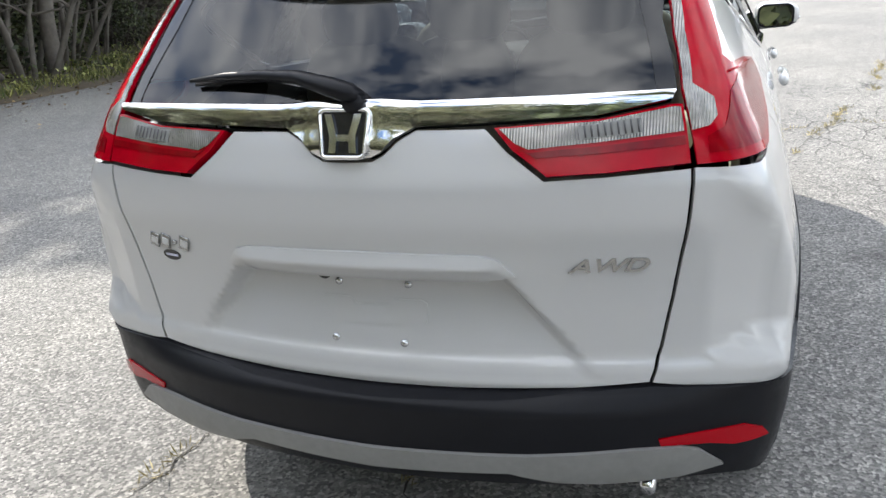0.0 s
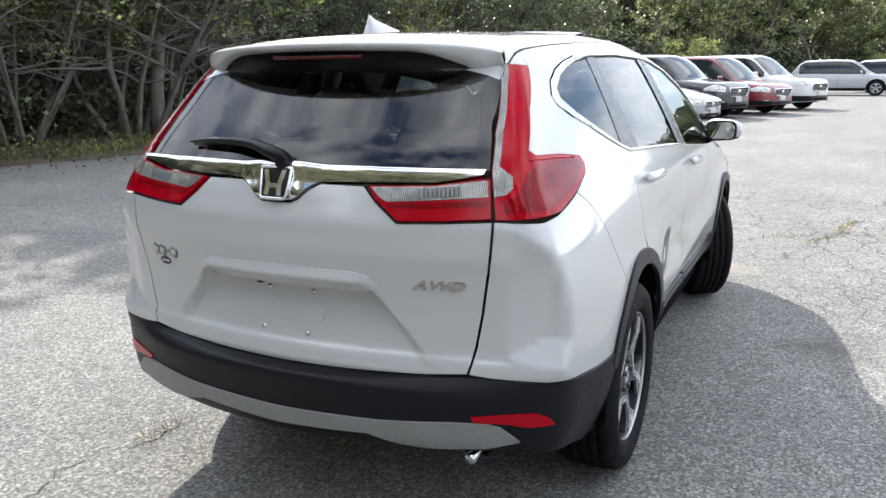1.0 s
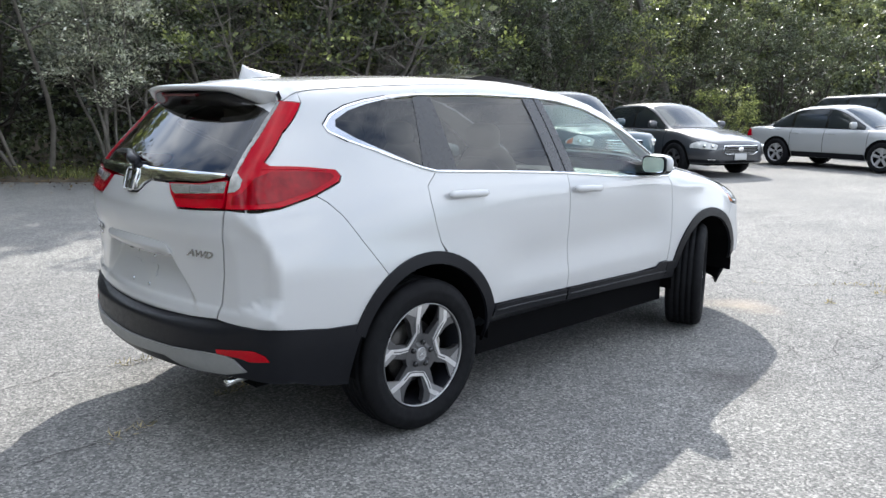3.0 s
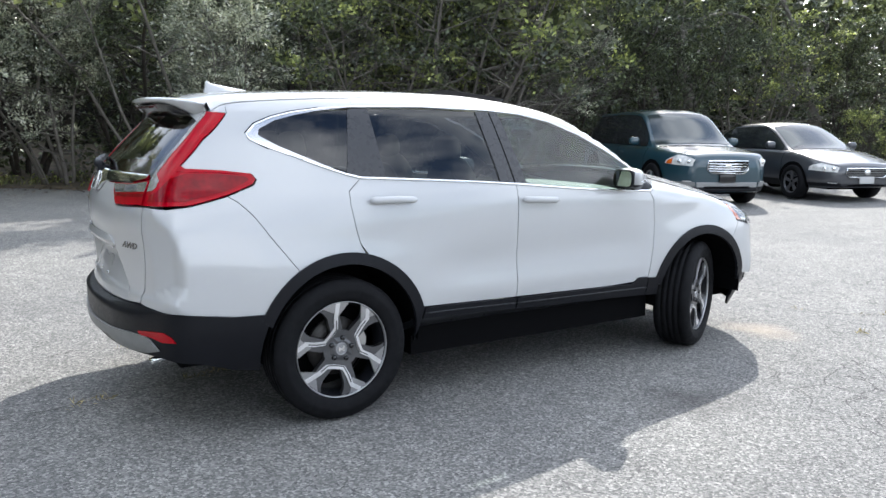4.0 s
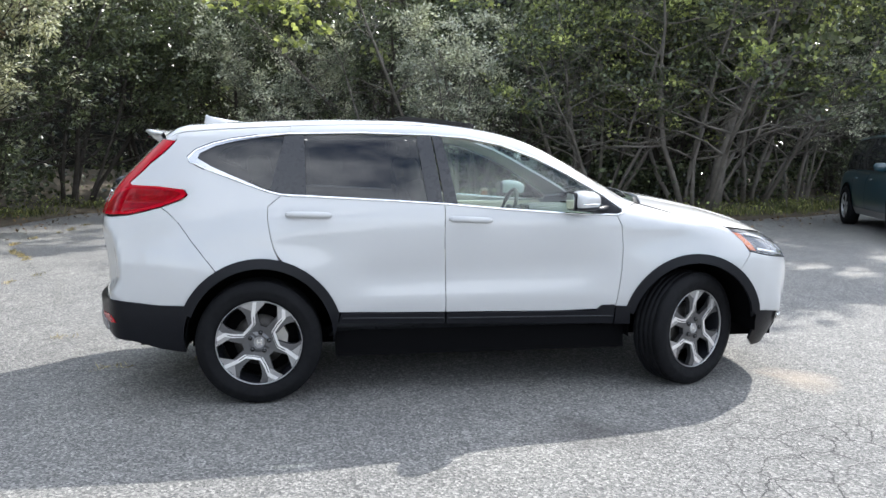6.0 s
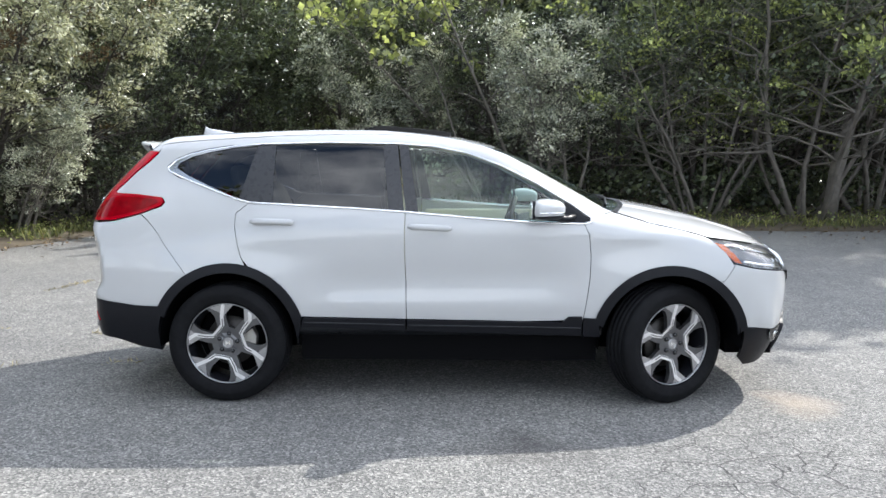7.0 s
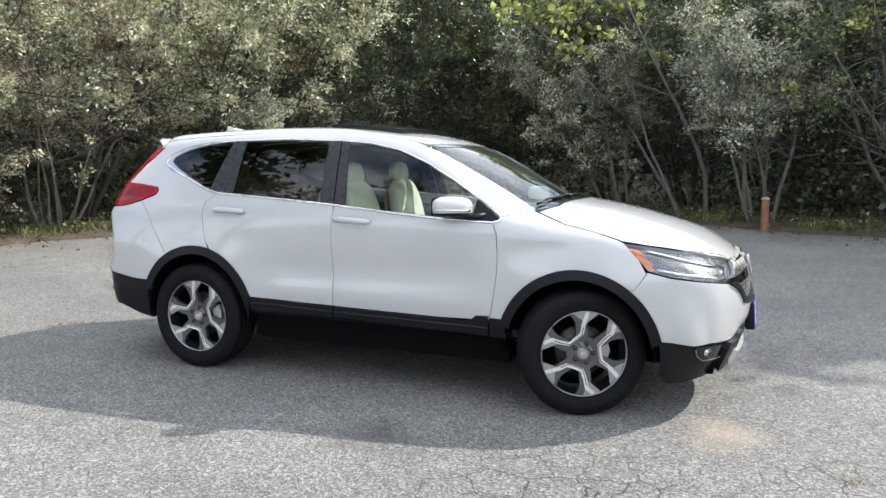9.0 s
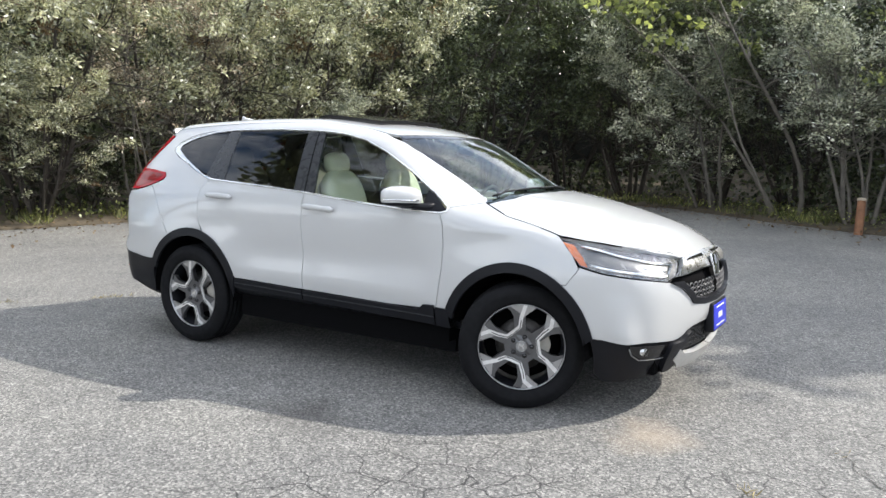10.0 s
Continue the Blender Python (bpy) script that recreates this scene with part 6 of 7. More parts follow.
for ob in list(protos.values()):
    for child in list(ob.children_recursive):
        bpy.data.objects.remove(child)
    bpy.data.objects.remove(ob)


def far_woods(name, line_pts, deep, high, n, size, mat, seed, low=0.0):
    """A mass of foliage behind a line."""
    rng = np.random.default_rng(seed)
    spots = along(line_pts, 0.5)
    pick = rng.integers(0, len(spots), n)
    p = np.array([spots[i][0] for i in pick])
    d = np.array([spots[i][1] for i in pick])
    out = np.stack((-d[:, 1], d[:, 0]), 1)
    p = p + out * rng.uniform(deep[0], deep[1], (n, 1)) + rng.normal(0, 0.4, (n, 2))
    top = high * (0.80 + 0.20 * np.array([noise.noise((a * 0.16, b * 0.16, 0)) for a, b in p]))
    z = low + (top - low) * rng.uniform(0, 1, n) ** 0.85
    at = np.column_stack((p, z + np.array([rise(*a) for a in p])))
    q = leaves(at, rng.normal(0, 1, (n, 3)), size, rng, 0.7, 0.2)
    return tagged(new(name, quads(name, q, mat)), "dense dark foliage of the wood behind the lot", "woods", kind="stuff")


far_woods("woods", TALL_LINE[1:], (7.5, 11.0), 11.5, 60000, 0.42, LEAF_GREEN, 31)
far_woods("woods", TALL_LINE[1:], (2.4, 7.0), 4.0, 36000, 0.20, LEAF_GREEN, 32)
OTHER = [(30, 78), (34, 50), (33, 20), (30, -5), (26, -24), (16, -30), (10, -20), (14, -13)]
far_woods("woods", OTHER, (9.0, 14.0), 4.5, 16000, 0.6, LEAF_GREEN, 33)
far_woods("undergrowth", EDGE[1:-5], (1.8, 4.6), 1.3, 34000, 0.13, LEAF_GREEN, 34)
# near-black sheet behind the trees: the wood's shade is painted, not cast
SHADE = varied("wood_shade", (0.006, 0.007, 0.004), 1.0, 0.4, 0.7)
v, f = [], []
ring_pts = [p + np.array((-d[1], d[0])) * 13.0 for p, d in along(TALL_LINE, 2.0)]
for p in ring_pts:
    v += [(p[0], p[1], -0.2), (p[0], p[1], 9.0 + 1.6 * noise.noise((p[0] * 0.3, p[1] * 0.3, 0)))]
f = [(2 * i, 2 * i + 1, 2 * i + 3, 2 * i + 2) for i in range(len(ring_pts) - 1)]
tagged(new("backdrop", mesh_of("backdrop", v, f, SHADE, False)), "near-black sheet painted as the shade deep in the wood", "woods", kind="structure")

# grass and weeds on the verge
n = 26000
spots = along(EDGE[:-4], 0.1)
rng = np.random.default_rng(41)
pick = rng.integers(0, len(spots), n)
p = np.array([spots[i][0] for i in pick])
d = np.array([spots[i][1] for i in pick])
off = np.abs(rng.normal(0.5, 0.9, n)) + 0.10
p = p + np.stack((-d[:, 1], d[:, 0]), 1) * off[:, None] + rng.normal(0, 0.05, (n, 2))
tuft = np.array([noise.noise((a * 0.9, b * 0.9, 5)) for a, b in p])
p = p[tuft > -0.12]
at = np.column_stack((p, np.array([0.03 + rise(*a) for a in p])))
way = np.column_stack((rng.normal(0, 0.45, (len(p), 2)), np.ones(len(p))))
q = leaves(at, way * 2.5, 0.20, rng, 0.10, 0.0, 0.1)
GRASS = leaf_material("verge_grass", (0.06, 0.085, 0.025), (0.19, 0.19, 0.075), 0.6, 0.3)
tagged(new("verge_grass", quads("verge_grass", q, GRASS)), "patchy green and straw grass on the verge", "grass", kind="stuff")
n = 9000
pick = rng.integers(0, len(spots), n)
p = np.array([spots[i][0] for i in pick]) + np.stack((-np.array([spots[i][1] for i in pick])[:, 1], np.array([spots[i][1] for i in pick])[:, 0]), 1) * (np.abs(rng.normal(0.9, 0.9, n)) + 0.25)[:, None]
at = np.column_stack((p, rng.uniform(0.05, 0.28, n) + np.array([rise(*a) for a in p])))
q = leaves(at, rng.normal(0, 1, (n, 3)), 0.075, rng, 0.7, 0.0, 1.0)
tagged(new("ground_weeds", quads("ground_weeds", q, LEAF_LIME)), "low broad-leaved weeds on the verge", "weeds", kind="stuff")
n = 9000
pick = rng.integers(0, len(spots), n)
p = np.array([spots[i][0] for i in pick]) + np.stack((-np.array([spots[i][1] for i in pick])[:, 1], np.array([spots[i][1] for i in pick])[:, 0]), 1) * rng.normal(0.5, 0.9, n)[:, None]
at = np.column_stack((p, np.where(rng.random(n) < 0.5, 0.02, 0.05) + np.array([rise(*a) for a in p])))
q = leaves(at, rng.normal(0, 1, (n, 3)) * np.array((1, 1, 0.1)), 0.07, rng, 0.6, 0.0, 2.0)
tagged(new("leaf_litter", quads("leaf_litter", q, LEAF_RUST)), "dry fallen leaves along the edge of the lot", "leaf litter", kind="stuff")

# short timber post on the verge
post = tagged(new("bollard_post"), "weathered reddish brown timber post on the verge", "post")
v, f = ring_mesh([(0.0, 0.095), (0.70, 0.090), (0.715, 0.088)], 16)
WOOD = varied("weathered_timber", (0.22, 0.105, 0.055), 0.85, 0.3, 9, bump=0.6, fine=70)
hung("shaft", mesh_of("shaft", [(y, z, x) for x, y, z in v], [g[::-1] for g in f], WOOD), post)
v, f = ring_mesh([(0.70, 0.088), (0.712, 0.102), (0.745, 0.102), (0.760, 0.085), (0.762, 0.002)], 16)
hung("cap", mesh_of("cap", [(y, z, x) for x, y, z in v], [g[::-1] for g in f], varied("pale_post_cap", (0.42, 0.36, 0.28), 0.8, 0.2, 12)), post, "pale post cap")
post.matrix_basis = pose(-9.95, 3.62, rise(-9.95, 3.62) - 0.03, 0, -16, 0) @ Matrix.Diagonal((0.74, 0.74, 0.86, 1))


# long cracks in the asphalt with straw-coloured grass in them
CRACK = material("crack_shadow", (0.045, 0.043, 0.040), 0.95)
STRAW = leaf_material("straw_grass", (0.19, 0.155, 0.08), (0.36, 0.30, 0.17), 0.7, 0.2)


def crack(seed, pts, tufts, wide=0.0045):
    rng = np.random.default_rng(seed)
    path = [p for p, d in along(pts, 0.05)]
    v, f, side = [], [], 0.0
    for i, p in enumerate(path):
        d = path[min(i + 1, len(path) - 1)] - path[max(i - 1, 0)]
        d = np.array((-d[1], d[0])) / max(np.linalg.norm(d), 1e-6)
        side = 0.85 * side + rng.normal(0, 0.018)
        w = wide * rng.uniform(0.2, 1.0)
        c = p + d * side
        z = 0.004 + rise(*c)
        v += [(*(c + d * w), z), (*(c - d * w), z)]
    f = [(2 * i, 2 * i + 1, 2 * i + 3, 2 * i + 2) for i in range(len(path) - 1)]
    tagged(new("crack", mesh_of("crack", v, f, CRACK, False)), "long dark crack in the asphalt", "crack", kind="structure")
    clump = np.array([noise.noise((*p * 2.2, seed)) for p in path])
    pool = np.nonzero(clump > 0.05)[0]
    if tufts and len(pool):
        pick = rng.choice(pool, tufts)
        at = np.array([v[2 * i] for i in pick]) + np.column_stack((rng.normal(0, 0.018, (tufts, 2)), np.zeros(tufts)))
        q = leaves(at, np.column_stack((rng.normal(0, 0.9, (tufts, 2)), np.full(tufts, 0.8))), 0.045, rng, 0.12, 0.0, 0.1)
        tagged(new("crack_grass", quads("crack_grass", q, STRAW)), "straw-coloured grass tufts in a crack", "grass", kind="stuff")


crack(1, [(-3.6, -2.7), (-2.4, -3.05), (-1.4, -3.2), (-0.9, -2.4), (-1.04, -0.82), (-0.88, -0.32)], 350)
crack(2, [(1.3, 4.0), (1.7, 5.2), (2.2, 6.6), (2.6, 8.5), (3.4, 11.0), (4.0, 15.0)], 1300)
crack(3, [(0.6, 4.3), (1.7, 5.2), (3.2, 5.0), (4.8, 5.4)], 200)
crack(4, [(-0.4, 0.6), (0.2, -1.9), (1.2, -2.6)], 160)
crack(5, [(-9.5, -3.6), (-6.0, -3.9), (-3.6, -2.7)], 900)
crack(6, [(2.2, 6.6), (3.6, 6.2), (5.2, 6.9)], 200)


# ---- the other parked cars ----
GLASS_DARK = material("dark_car_glass", (0.02, 0.024, 0.026), 0.05, Specular_IOR_Level=0.45)
GLASS_SCREEN = material("windscreen_glass", (0.035, 0.044, 0.045), 0.06, Specular_IOR_Level=0.6)
PLATE_GREY = material("plain_plate", (0.45, 0.45, 0.44), 0.5)


FAR_ALLOY = material("silver_wheel_alloy", (0.42, 0.42, 0.43), 0.35, 0.5)
FAR_LAMP = varied("bright_headlamp", (0.55, 0.55, 0.53), 0.15, 0.35, 14, Coat_Weight=1.0)


def parked(name, label, colour, length, width, height, kind, at, heading, wheel_r=0.35, two_tone=False, amber=False, dark_wheels=False):
    """A parked car with its nose along heading (degrees from +x): body, cabin, glass, lamps, wheels."""
    mat = paint(name + "_paint", colour)
    thing = tagged(new(name), label, "car", "parked cars")
    L, hw = length, width / 2
    rear_oh, front_oh = (0.98, 0.95) if kind != "sedan" else (1.02, 0.92)
    base = L - rear_oh - front_oh
    belt = {"suv": 0.60, "van": 0.56, "sedan": 0.635}[kind] * height
    nose = {"suv": 0.525, "van": 0.48, "sedan": 0.475}[kind] * height
    y0, y1 = -rear_oh, base + front_oh
    scuttle = y1 - {"suv": 1.22, "van": 0.98, "sedan": 1.18}[kind]
    deck = y0 + {"suv": 0.05, "van": 0.04, "sedan": 0.50}[kind]
    top_back, top_front = deck + {"suv": 0.40, "van": 0.28, "sedan": 0.85}[kind], scuttle - {"suv": 0.78, "van": 0.90, "sedan": 0.90}[kind]
    tops = curve((y0, belt * 0.92), (y0 + 0.15, belt * 0.985), (deck + 0.16, belt), (scuttle, belt * 0.985), (y1 - 0.55, belt * (0.92 if kind != "sedan" else 0.865)), (y1 - 0.20, nose * 1.03), (y1 - 0.05, nose * 0.97), (y1, nose * 0.90))
    plan = curve((y0, 0.80), (y0 + 0.12, 0.90), (y0 + 0.45, 0.975), (y0 + 1.0, 1.0), (y1 - 1.2, 1.0), (y1 - 0.5, 0.955), (y1 - 0.2, 0.85), (y1 - 0.05, 0.71), (y1, 0.60))
    foot = curve((y0, 0.36), (y0 + 0.4, 0.24), (y1 - 0.5, 0.24), (y1, 0.28))
    prof = curve((0.0, 0.90), (0.2, 0.975), (0.45, 1.0), (0.75, 0.985), (0.90, 0.945), (1.0, 0.885))

    def side_x(y, z, out=0.0):
        t = min(1.0, max(0.0, (z - foot(y)) / (tops(y) - foot(y))))
        return float(hw * plan(y) * prof(t)) + out

    def patch(nm, inside, material, s, parent=thing, nu=10, nv=6, out=0.006, tell=""):
        """A sheet that lies on the side of the body: inside(u, v) gives y, z."""
        v = []
        for i in range(nu + 1):
            for j in range(nv + 1):
                y, z = inside(i / nu, j / nv)
                v.append((s * side_x(y, z, out), y + (out if y > y1 - 0.5 else 0), z))
        f = [(i * (nv + 1) + j, (i + 1) * (nv + 1) + j, (i + 1) * (nv + 1) + j + 1, i * (nv + 1) + j + 1)[::s] for i in range(nu) for j in range(nv)]
        return hung(nm, mesh_of(nm, v, f, material), parent, tell)
    n, k = 48, 14
    ys = y0 + (y1 - y0) * (0.5 - 0.5 * np.cos(np.pi * np.linspace(0, 1, n + 1)))
    V, F = [], []
    for y in ys:
        row = [(side_x(y, z), float(y), float(z)) for z in np.linspace(foot(y), tops(y), k + 1)]
        crown = [(row[-1][0] * q, float(y), float(tops(y) + 0.045 * (1 - q ** 2.5))) for q in (0.93, 0.8, 0.5, 0.2)]
        half = row + crown
        V += half + [(-x, yy, z) for x, yy, z in half[::-1]]
    c = 2 * (k + 5)
    F = [(i * c + j, (i + 1) * c + j, (i + 1) * c + (j + 1) % c, i * c + (j + 1) % c)[::-1] for i in range(n) for j in range(c)]
    F += [tuple(range(c))[::-1], tuple(range(n * c, n * c + c))]
    hung("body", mesh_of("body", V, F, mat), thing)
    # cabin: one rounded shell from the tail to the foot of the windscreen
    line_y, line_z = [deck, top_back, (top_back + top_front) / 2 + 0.25, top_front, scuttle], [belt - 0.02, height - 0.05, height, height - 0.03, belt - 0.02]
    near = np.linspace(-0.24, 0.24, 13)

    def roof_z(y):
        return float(np.mean(np.interp(y + near, line_y, line_z)))
    rw = hw * 0.68

    def cab(y, w, out=0.0):
        """w from 0 at the belt to 1 at the roof's edge, then to 2 at the middle."""
        zb, zr = float(tops(y)) - 0.01, max(roof_z(y), float(tops(y)))
        xb = side_x(y, 9) * 0.985
        h = min(1.0, (zr - zb) / (height - belt))
        xe = xb + (rw - xb) * h ** 0.8
        if w <= 1:
            bow = 0.035 * math.sin(math.pi * w) * h
            return (xb + (xe - xb) * w + bow + out, y, zb + (zr - 0.035 - zb) * w)
        q = 2 - w
        lift = 0.035 * (1 - q ** 4) + 0.035 * h * (1 - q * q)
        push = 0.14 * (1 - q * q) * (1 - 0.8 * h) * (1 if y > (deck + scuttle) / 2 else -0.4)
        return (xe * q, y + push + (out if push > 0 else -out) * 0.5, zr - 0.035 + lift + out)
    st = np.linspace(deck - 0.02, scuttle + 0.03, 49)
    ws = [0, 0.25, 0.5, 0.75, 0.92, 1.0, 1.04, 1.15, 1.4, 1.7, 2.0]
    V = []
    for y in st:
        half = [cab(float(y), w) for w in ws]
        V += half + [(-x, yy, z) for x, yy, z in half[-2::-1]]
    c = 2 * len(ws) - 1
    hung("roof", mesh_of("roof", V, [(i * c + j, i * c + j + 1, (i + 1) * c + j + 1, (i + 1) * c + j)[::-1] for i in range(len(st) - 1) for j in range(c - 1)], mat), thing)

    def pane(nm, lo, hi, w0, w1, s, nu=10, nv=6, slope=0.0, out=0.006, material=GLASS_DARK):
        v = []
        for i in range(nu + 1):
            for j in range(nv + 1):
                w = w0 + (w1 - w0) * j / nv
                x, y, z = cab(lo + (hi - lo) * i / nu + slope * (j / nv - 0.5), w, out)
                v.append((s * x, y, z))
        f = [(i * (nv + 1) + j, (i + 1) * (nv + 1) + j, (i + 1) * (nv + 1) + j + 1, i * (nv + 1) + j + 1)[::s] for i in range(nu) for j in range(nv)]
        hung(nm, mesh_of(nm, v, f, material), thing)
    span = scuttle - deck
    mid1, mid2 = deck + span * (0.36 if kind != "sedan" else 0.30), deck + span * 0.60
    for s in (1, -1):
        pane("window_seal", (top_back - 0.02 if kind != "sedan" else deck + 0.32), scuttle - 0.26, 0.04, 0.93, s, 24, material=GLOSS_BLACK, out=0.003)
        pane("side_window", top_back - 0.05 if kind != "sedan" else deck + 0.30, mid1 - 0.04, 0.07, 0.90, s)
        pane("side_window", mid1 + 0.03, mid2 - 0.03, 0.07, 0.90, s)
        pane("side_window", mid2 + 0.03, scuttle - 0.22, 0.07, 0.90, s, 16)
        v, f = blob(s * (hw + 0.05), scuttle - 0.40, belt + 0.09, 0.105, 0.055, 0.075, 3, 14, 8)
        hung("side_mirror", mesh_of("side_mirror", v, f, mat), thing)
        for hy in (mid1 + 0.02, mid2 + 0.10):
            v, f = tube([(s * (side_x(hy, belt * 0.87) - 0.004), hy, belt * 0.87), (s * (side_x(hy, belt * 0.87) + 0.022), hy + 0.09, belt * 0.87), (s * (side_x(hy, belt * 0.87) - 0.004), hy + 0.19, belt * 0.87)], 0.013, 6)
            hung("door_handle", mesh_of("door_handle", v, f, mat), thing)
        for sy in (mid1, mid2, scuttle - 0.10):
            patch("door_gap", lambda u, v: (sy + 0.010 * u, 0.36 + (belt - 0.38) * v), DARK, s, nu=1, nv=12, out=0.003)
        pane("windscreen", top_front + 0.03, scuttle - 0.04, 1.07, 2.0, s, 10, 8, material=GLASS_SCREEN)
        pane("rear_window", deck + 0.04, top_back - 0.04, 1.07, 2.0, s, 8, 8)
        # wheels before dark fans laid on the body to paint the arches' shade
        for wy in (0.0, base):
            R = wheel_r * 1.20
            v = [(s * side_x(wy, wheel_r, 0.022), wy, wheel_r)]
            for i in range(25):
                a = math.pi * (1.16 * i / 24 - 0.08)
                y, z = wy + R * math.cos(a), wheel_r + R * math.sin(a)
                v.append((s * side_x(y, z, 0.014), y, z))
            hung("arch_shade", mesh_of("arch_shade", v, [(0, i, i + 1)[::s] for i in range(1, 25)], DARK, False), thing)
            rim_mat = ALLOY_DARK if dark_wheels else FAR_ALLOY
            w = hung("wheel", None, thing)
            w.matrix_basis = pose(s * (hw - 0.085), wy, wheel_r, 0, 0, 0 if s > 0 else 180)
            v, f = ring_mesh([(-0.10, wheel_r * 0.66), (-0.11, wheel_r * 0.92), (-0.08, wheel_r), (0.08, wheel_r), (0.11, wheel_r * 0.92), (0.105, wheel_r * 0.66)], 32, True)
            hung("tyre", mesh_of("tyre", v, f, RUBBER), w)
            v, f = ring_mesh([(0.02, wheel_r * 0.66), (0.095, wheel_r * 0.68), (0.10, wheel_r * 0.62), (0.07, wheel_r * 0.60)], 32)
            hung("rim", mesh_of("rim", v, f, rim_mat), w)
            v, f = ring_mesh([(0.02, wheel_r * 0.64), (0.02, 0.01)], 24)
            hung("rim_back", mesh_of("rim_back", v, f, DARK), w)
            for a in range(5):
                sp = [polar(0.04, a * 72 - 36), polar(wheel_r * 0.30, a * 72 - 16), polar(wheel_r * 0.63, a * 72 - 10), polar(wheel_r * 0.63, a * 72 + 10), polar(wheel_r * 0.30, a * 72 + 16), polar(0.04, a * 72 + 36)]
                v, f = slab(sp, lambda y, z: 0.085, 0.03, 0.2)
                hung("spoke", mesh_of("spoke", v, f, rim_mat, False), w)
        # lamps that wrap the corners
        lamp = patch("headlamp", lambda u, v: (y1 - 0.50 + 0.47 * u, nose * (0.80 + 0.035 * (1 - u)) + (float(tops(y1 - 0.50 + 0.47 * u)) * 0.972 - nose * (0.80 + 0.035 * (1 - u))) * v * (0.35 + 0.65 * min(1, u * 2.2))), FAR_LAMP, s, nu=14, tell="clear headlamp")
        for q in (0.42, 0.68):
            y = y1 - 0.50 + 0.47 * q + 0.10
            v, f = blob(s * side_x(y, nose * 0.885, -0.005), y, nose * 0.885, 0.035, 0.045, 0.040, 2, 12, 8)
            hung("bulb_bowl", mesh_of("bulb_bowl", v, f, CHROME), lamp)
        if amber:
            patch("turn_lamp", lambda u, v: (y1 - 0.47 + 0.13 * u, nose * 0.835 + nose * (0.05 + 0.07 * u) * v), AMBER, s, out=0.010)
        patch("fog_lamp", lambda u, v: (y1 - 0.13 + 0.10 * u, nose * (0.42 + 0.10 * v)), FAR_LAMP, s, nu=4, nv=3)
        patch("tail_lamp", lambda u, v: (y0 + 0.02 + 0.26 * u * (1 - 0.4 * v), belt * (0.76 + 0.19 * v)), LAMP_RED, s, nu=6)
        patch("sill", lambda u, v: (wheel_r * 1.25 + (base - 2.5 * wheel_r) * u, 0.245 + 0.12 * v), SILVER_TRIM if two_tone else BLACK_TRIM, s, nu=4, nv=3, out=0.012)
        patch("bumper_end", lambda u, v: (y1 - 0.52 + 0.515 * u, 0.29 + (nose * 0.50 - 0.29) * v), SILVER_TRIM if two_tone else BLACK_TRIM, s, nu=12, nv=4, out=0.014)
        if two_tone:
            patch("lower_valance", lambda u, v: (y1 - 0.52 + 0.515 * u, 0.285 + (nose * 0.41 - 0.285) * v), BLACK_TRIM, s, nu=12, nv=3, out=0.018)
    part("floor_pan", boxed(-hw * 0.6, hw * 0.6, y0 + 0.2, y1 - 0.3, 0.22, 0.5), DARK, thing, smooth=False)
    # face: grille, bumper, plate
    gw = hw * (0.40 if two_tone else 0.50)
    shield = [(-gw * 0.80, nose * 0.66), (gw * 0.80, nose * 0.66), (gw, nose * 0.74), (gw * 0.96, nose * 0.90), (-gw * 0.96, nose * 0.90), (-gw, nose * 0.74)]
    grille = hung("grille", mesh_of("grille", [(x, y1 + 0.010, z) for x, z in shield] + [(x * 0.9, y1 - 0.03, z) for x, z in shield], [(0, 1, 2, 3, 4, 5)[::-1]] + [(i, (i + 1) % 6, 6 + (i + 1) % 6, 6 + i) for i in range(6)], GLOSS_BLACK, False), thing, "dark grille")
    v, f = tube([(x, y1 + 0.014, z) for x, z in shield + shield[:1]], 0.017, 6)
    hung("grille_frame", mesh_of("grille_frame", v, f, CHROME), grille)
    for q in (0.71, 0.755, 0.80, 0.85):
        v, f = tube([(-gw * 0.92, y1 + 0.012, nose * q), (0, y1 + 0.020, nose * (q - 0.012 * two_tone)), (gw * 0.92, y1 + 0.012, nose * q)], 0.017 if two_tone else 0.006, 6)
        hung("grille_bar", mesh_of("grille_bar", v, f, CHROME if two_tone else SILVER_TRIM), grille)
    v, f = blob(0, y1 + 0.024, nose * 0.80, 0.065, 0.020, 0.050, 2.5, 14, 8)
    hung("nose_badge", mesh_of("nose_badge", v, f, CHROME), grille)
    part("front_bumper", boxed(-hw * 0.595, hw * 0.595, y1 - 0.08, y1 + 0.018, 0.29, nose * 0.50, 0.03), SILVER_TRIM if two_tone else BLACK_TRIM, thing)
    if two_tone:
        part("valance", boxed(-hw * 0.595, hw * 0.595, y1 - 0.08, y1 + 0.021, 0.285, nose * 0.41, 0.02), BLACK_TRIM, thing)
    part("air_intake", boxed(-hw * 0.45, hw * 0.45, y1 - 0.05, y1 + 0.024, 0.33, nose * 0.42, 0.02), DARK, thing)
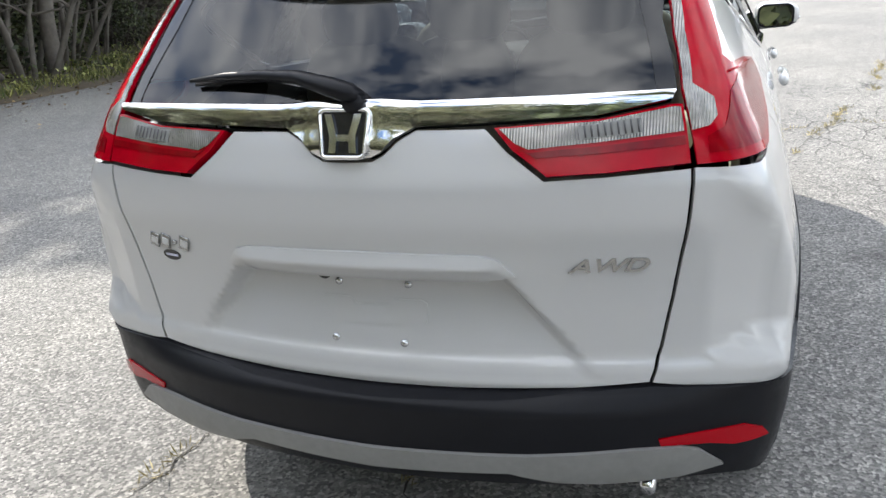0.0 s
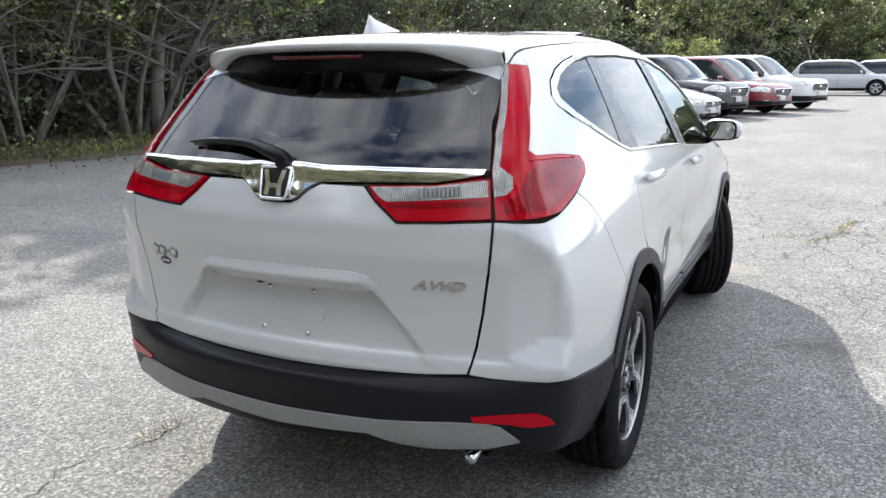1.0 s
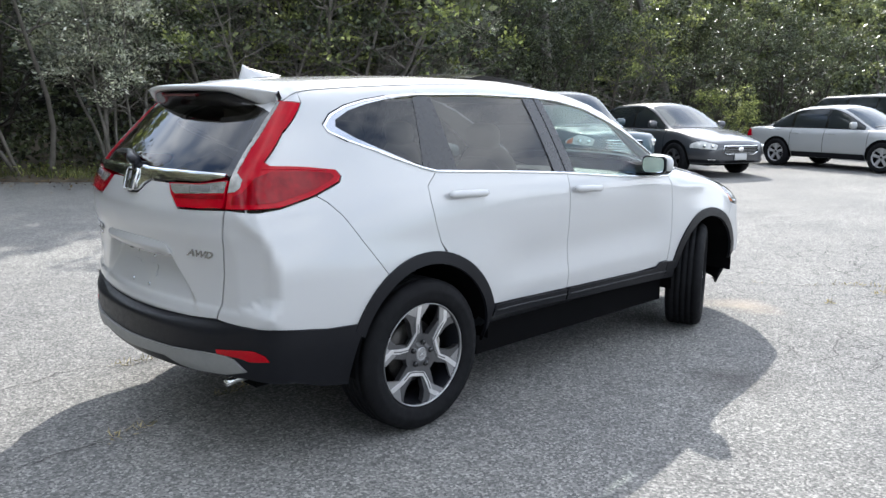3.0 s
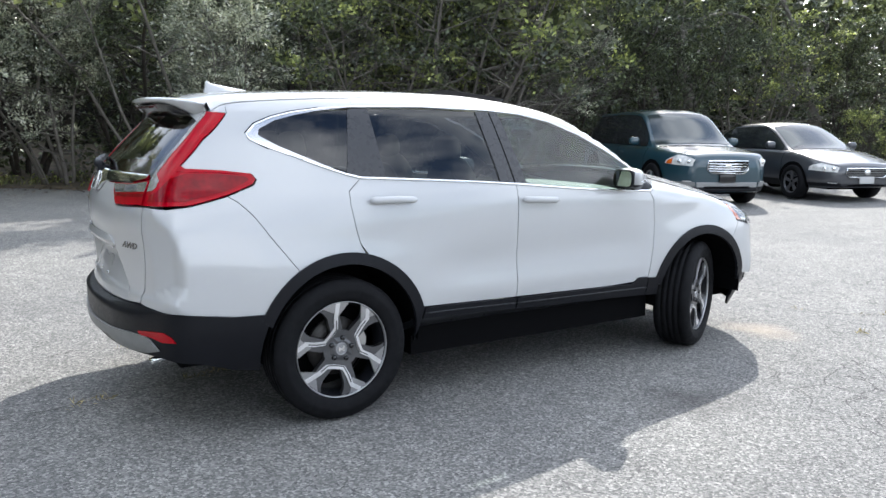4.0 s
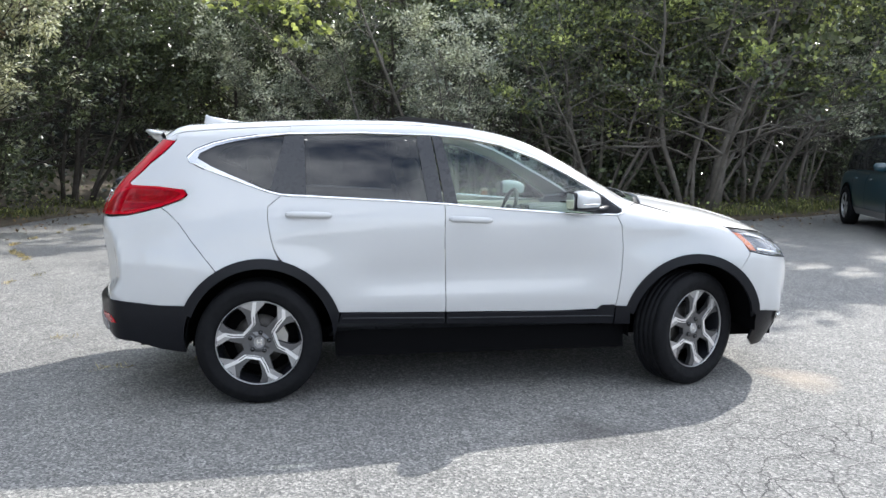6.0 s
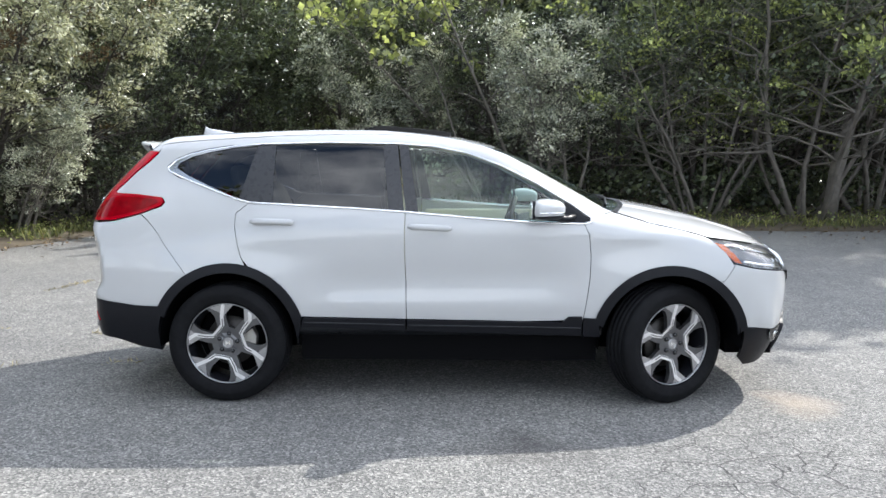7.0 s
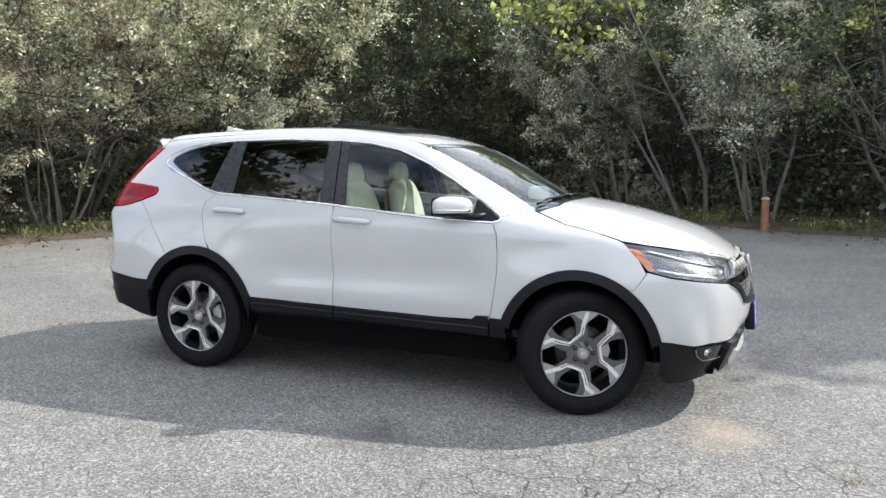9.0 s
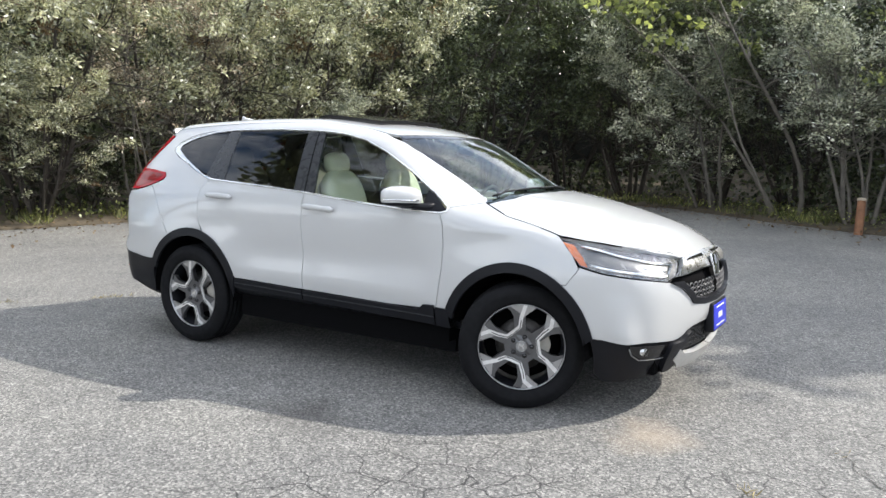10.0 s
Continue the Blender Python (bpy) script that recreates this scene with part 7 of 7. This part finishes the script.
    part("plate", boxed(-0.155, 0.155, y1 + 0.010, y1 + 0.034, nose * 0.50, nose * 0.50 + 0.13, 0.006), PLATE_GREY if not two_tone else GLOSS_BLACK, thing)
    for s in (1, -1):
        v, f = tube([(s * 0.10, scuttle + 0.02, belt + 0.055), (s * 0.40, scuttle - 0.06, belt + 0.075), (s * 0.62, scuttle - 0.10, belt + 0.06)], 0.009, 5)
        hung("wiper", mesh_of("wiper", v, f, BLACK_TRIM), thing)
    h = radians(heading)
    fx, fy = at
    thing.matrix_basis = pose(fx - base * math.cos(h), fy - base * math.sin(h), rise(fx - base * math.cos(h) / 2, fy - base * math.sin(h) / 2), 0, 0, heading - 90)
    return thing


parked("blue_suv", "teal blue suv with grey lower bumper parked under trees", (0.005, 0.034, 0.050), 4.79, 1.95, 1.73, "suv", (-5.35, 10.25), -22, 0.37, True, True)
parked("dark_sedan", "dark grey sedan with black wheels parked beside the blue suv", (0.030, 0.033, 0.040), 4.80, 1.80, 1.47, "sedan", (-4.55, 13.2), -20, 0.33, dark_wheels=True)
parked("silver_sedan", "silver white compact sedan parked at the edge of the lot", (0.30, 0.31, 0.31), 4.56, 1.78, 1.42, "sedan", (-1.75, 16.7), -15, 0.32)
parked("charcoal_suv", "charcoal black suv parked in the row", (0.020, 0.023, 0.027), 5.17, 1.99, 1.72, "suv", (-1.5, 20.2), -22, 0.37)
parked("red_minivan", "dark red minivan parked in the row", (0.17, 0.010, 0.016), 5.15, 1.99, 1.69, "van", (-0.5, 22.5), -24, 0.34)
parked("white_suv_parked", "white suv with dark grille parked in the row", (0.58, 0.58, 0.57), 5.0, 2.0, 1.74, "suv", (0.45, 25.4), -24, 0.38)
parked("silver_suv", "silver crossover suv parked across the far end", (0.36, 0.37, 0.38), 4.77, 1.84, 1.70, "suv", (3.7, 41.0), -4, 0.36)
parked("white_van", "white minivan parked at the far end", (0.70, 0.70, 0.69), 5.0, 1.95, 1.75, "van", (6.8, 46.5), -6, 0.35)
parked("grey_suv", "grey suv parked at the far end", (0.20, 0.21, 0.22), 4.8, 1.9, 1.72, "suv", (10.0, 53.0), -8, 0.36)
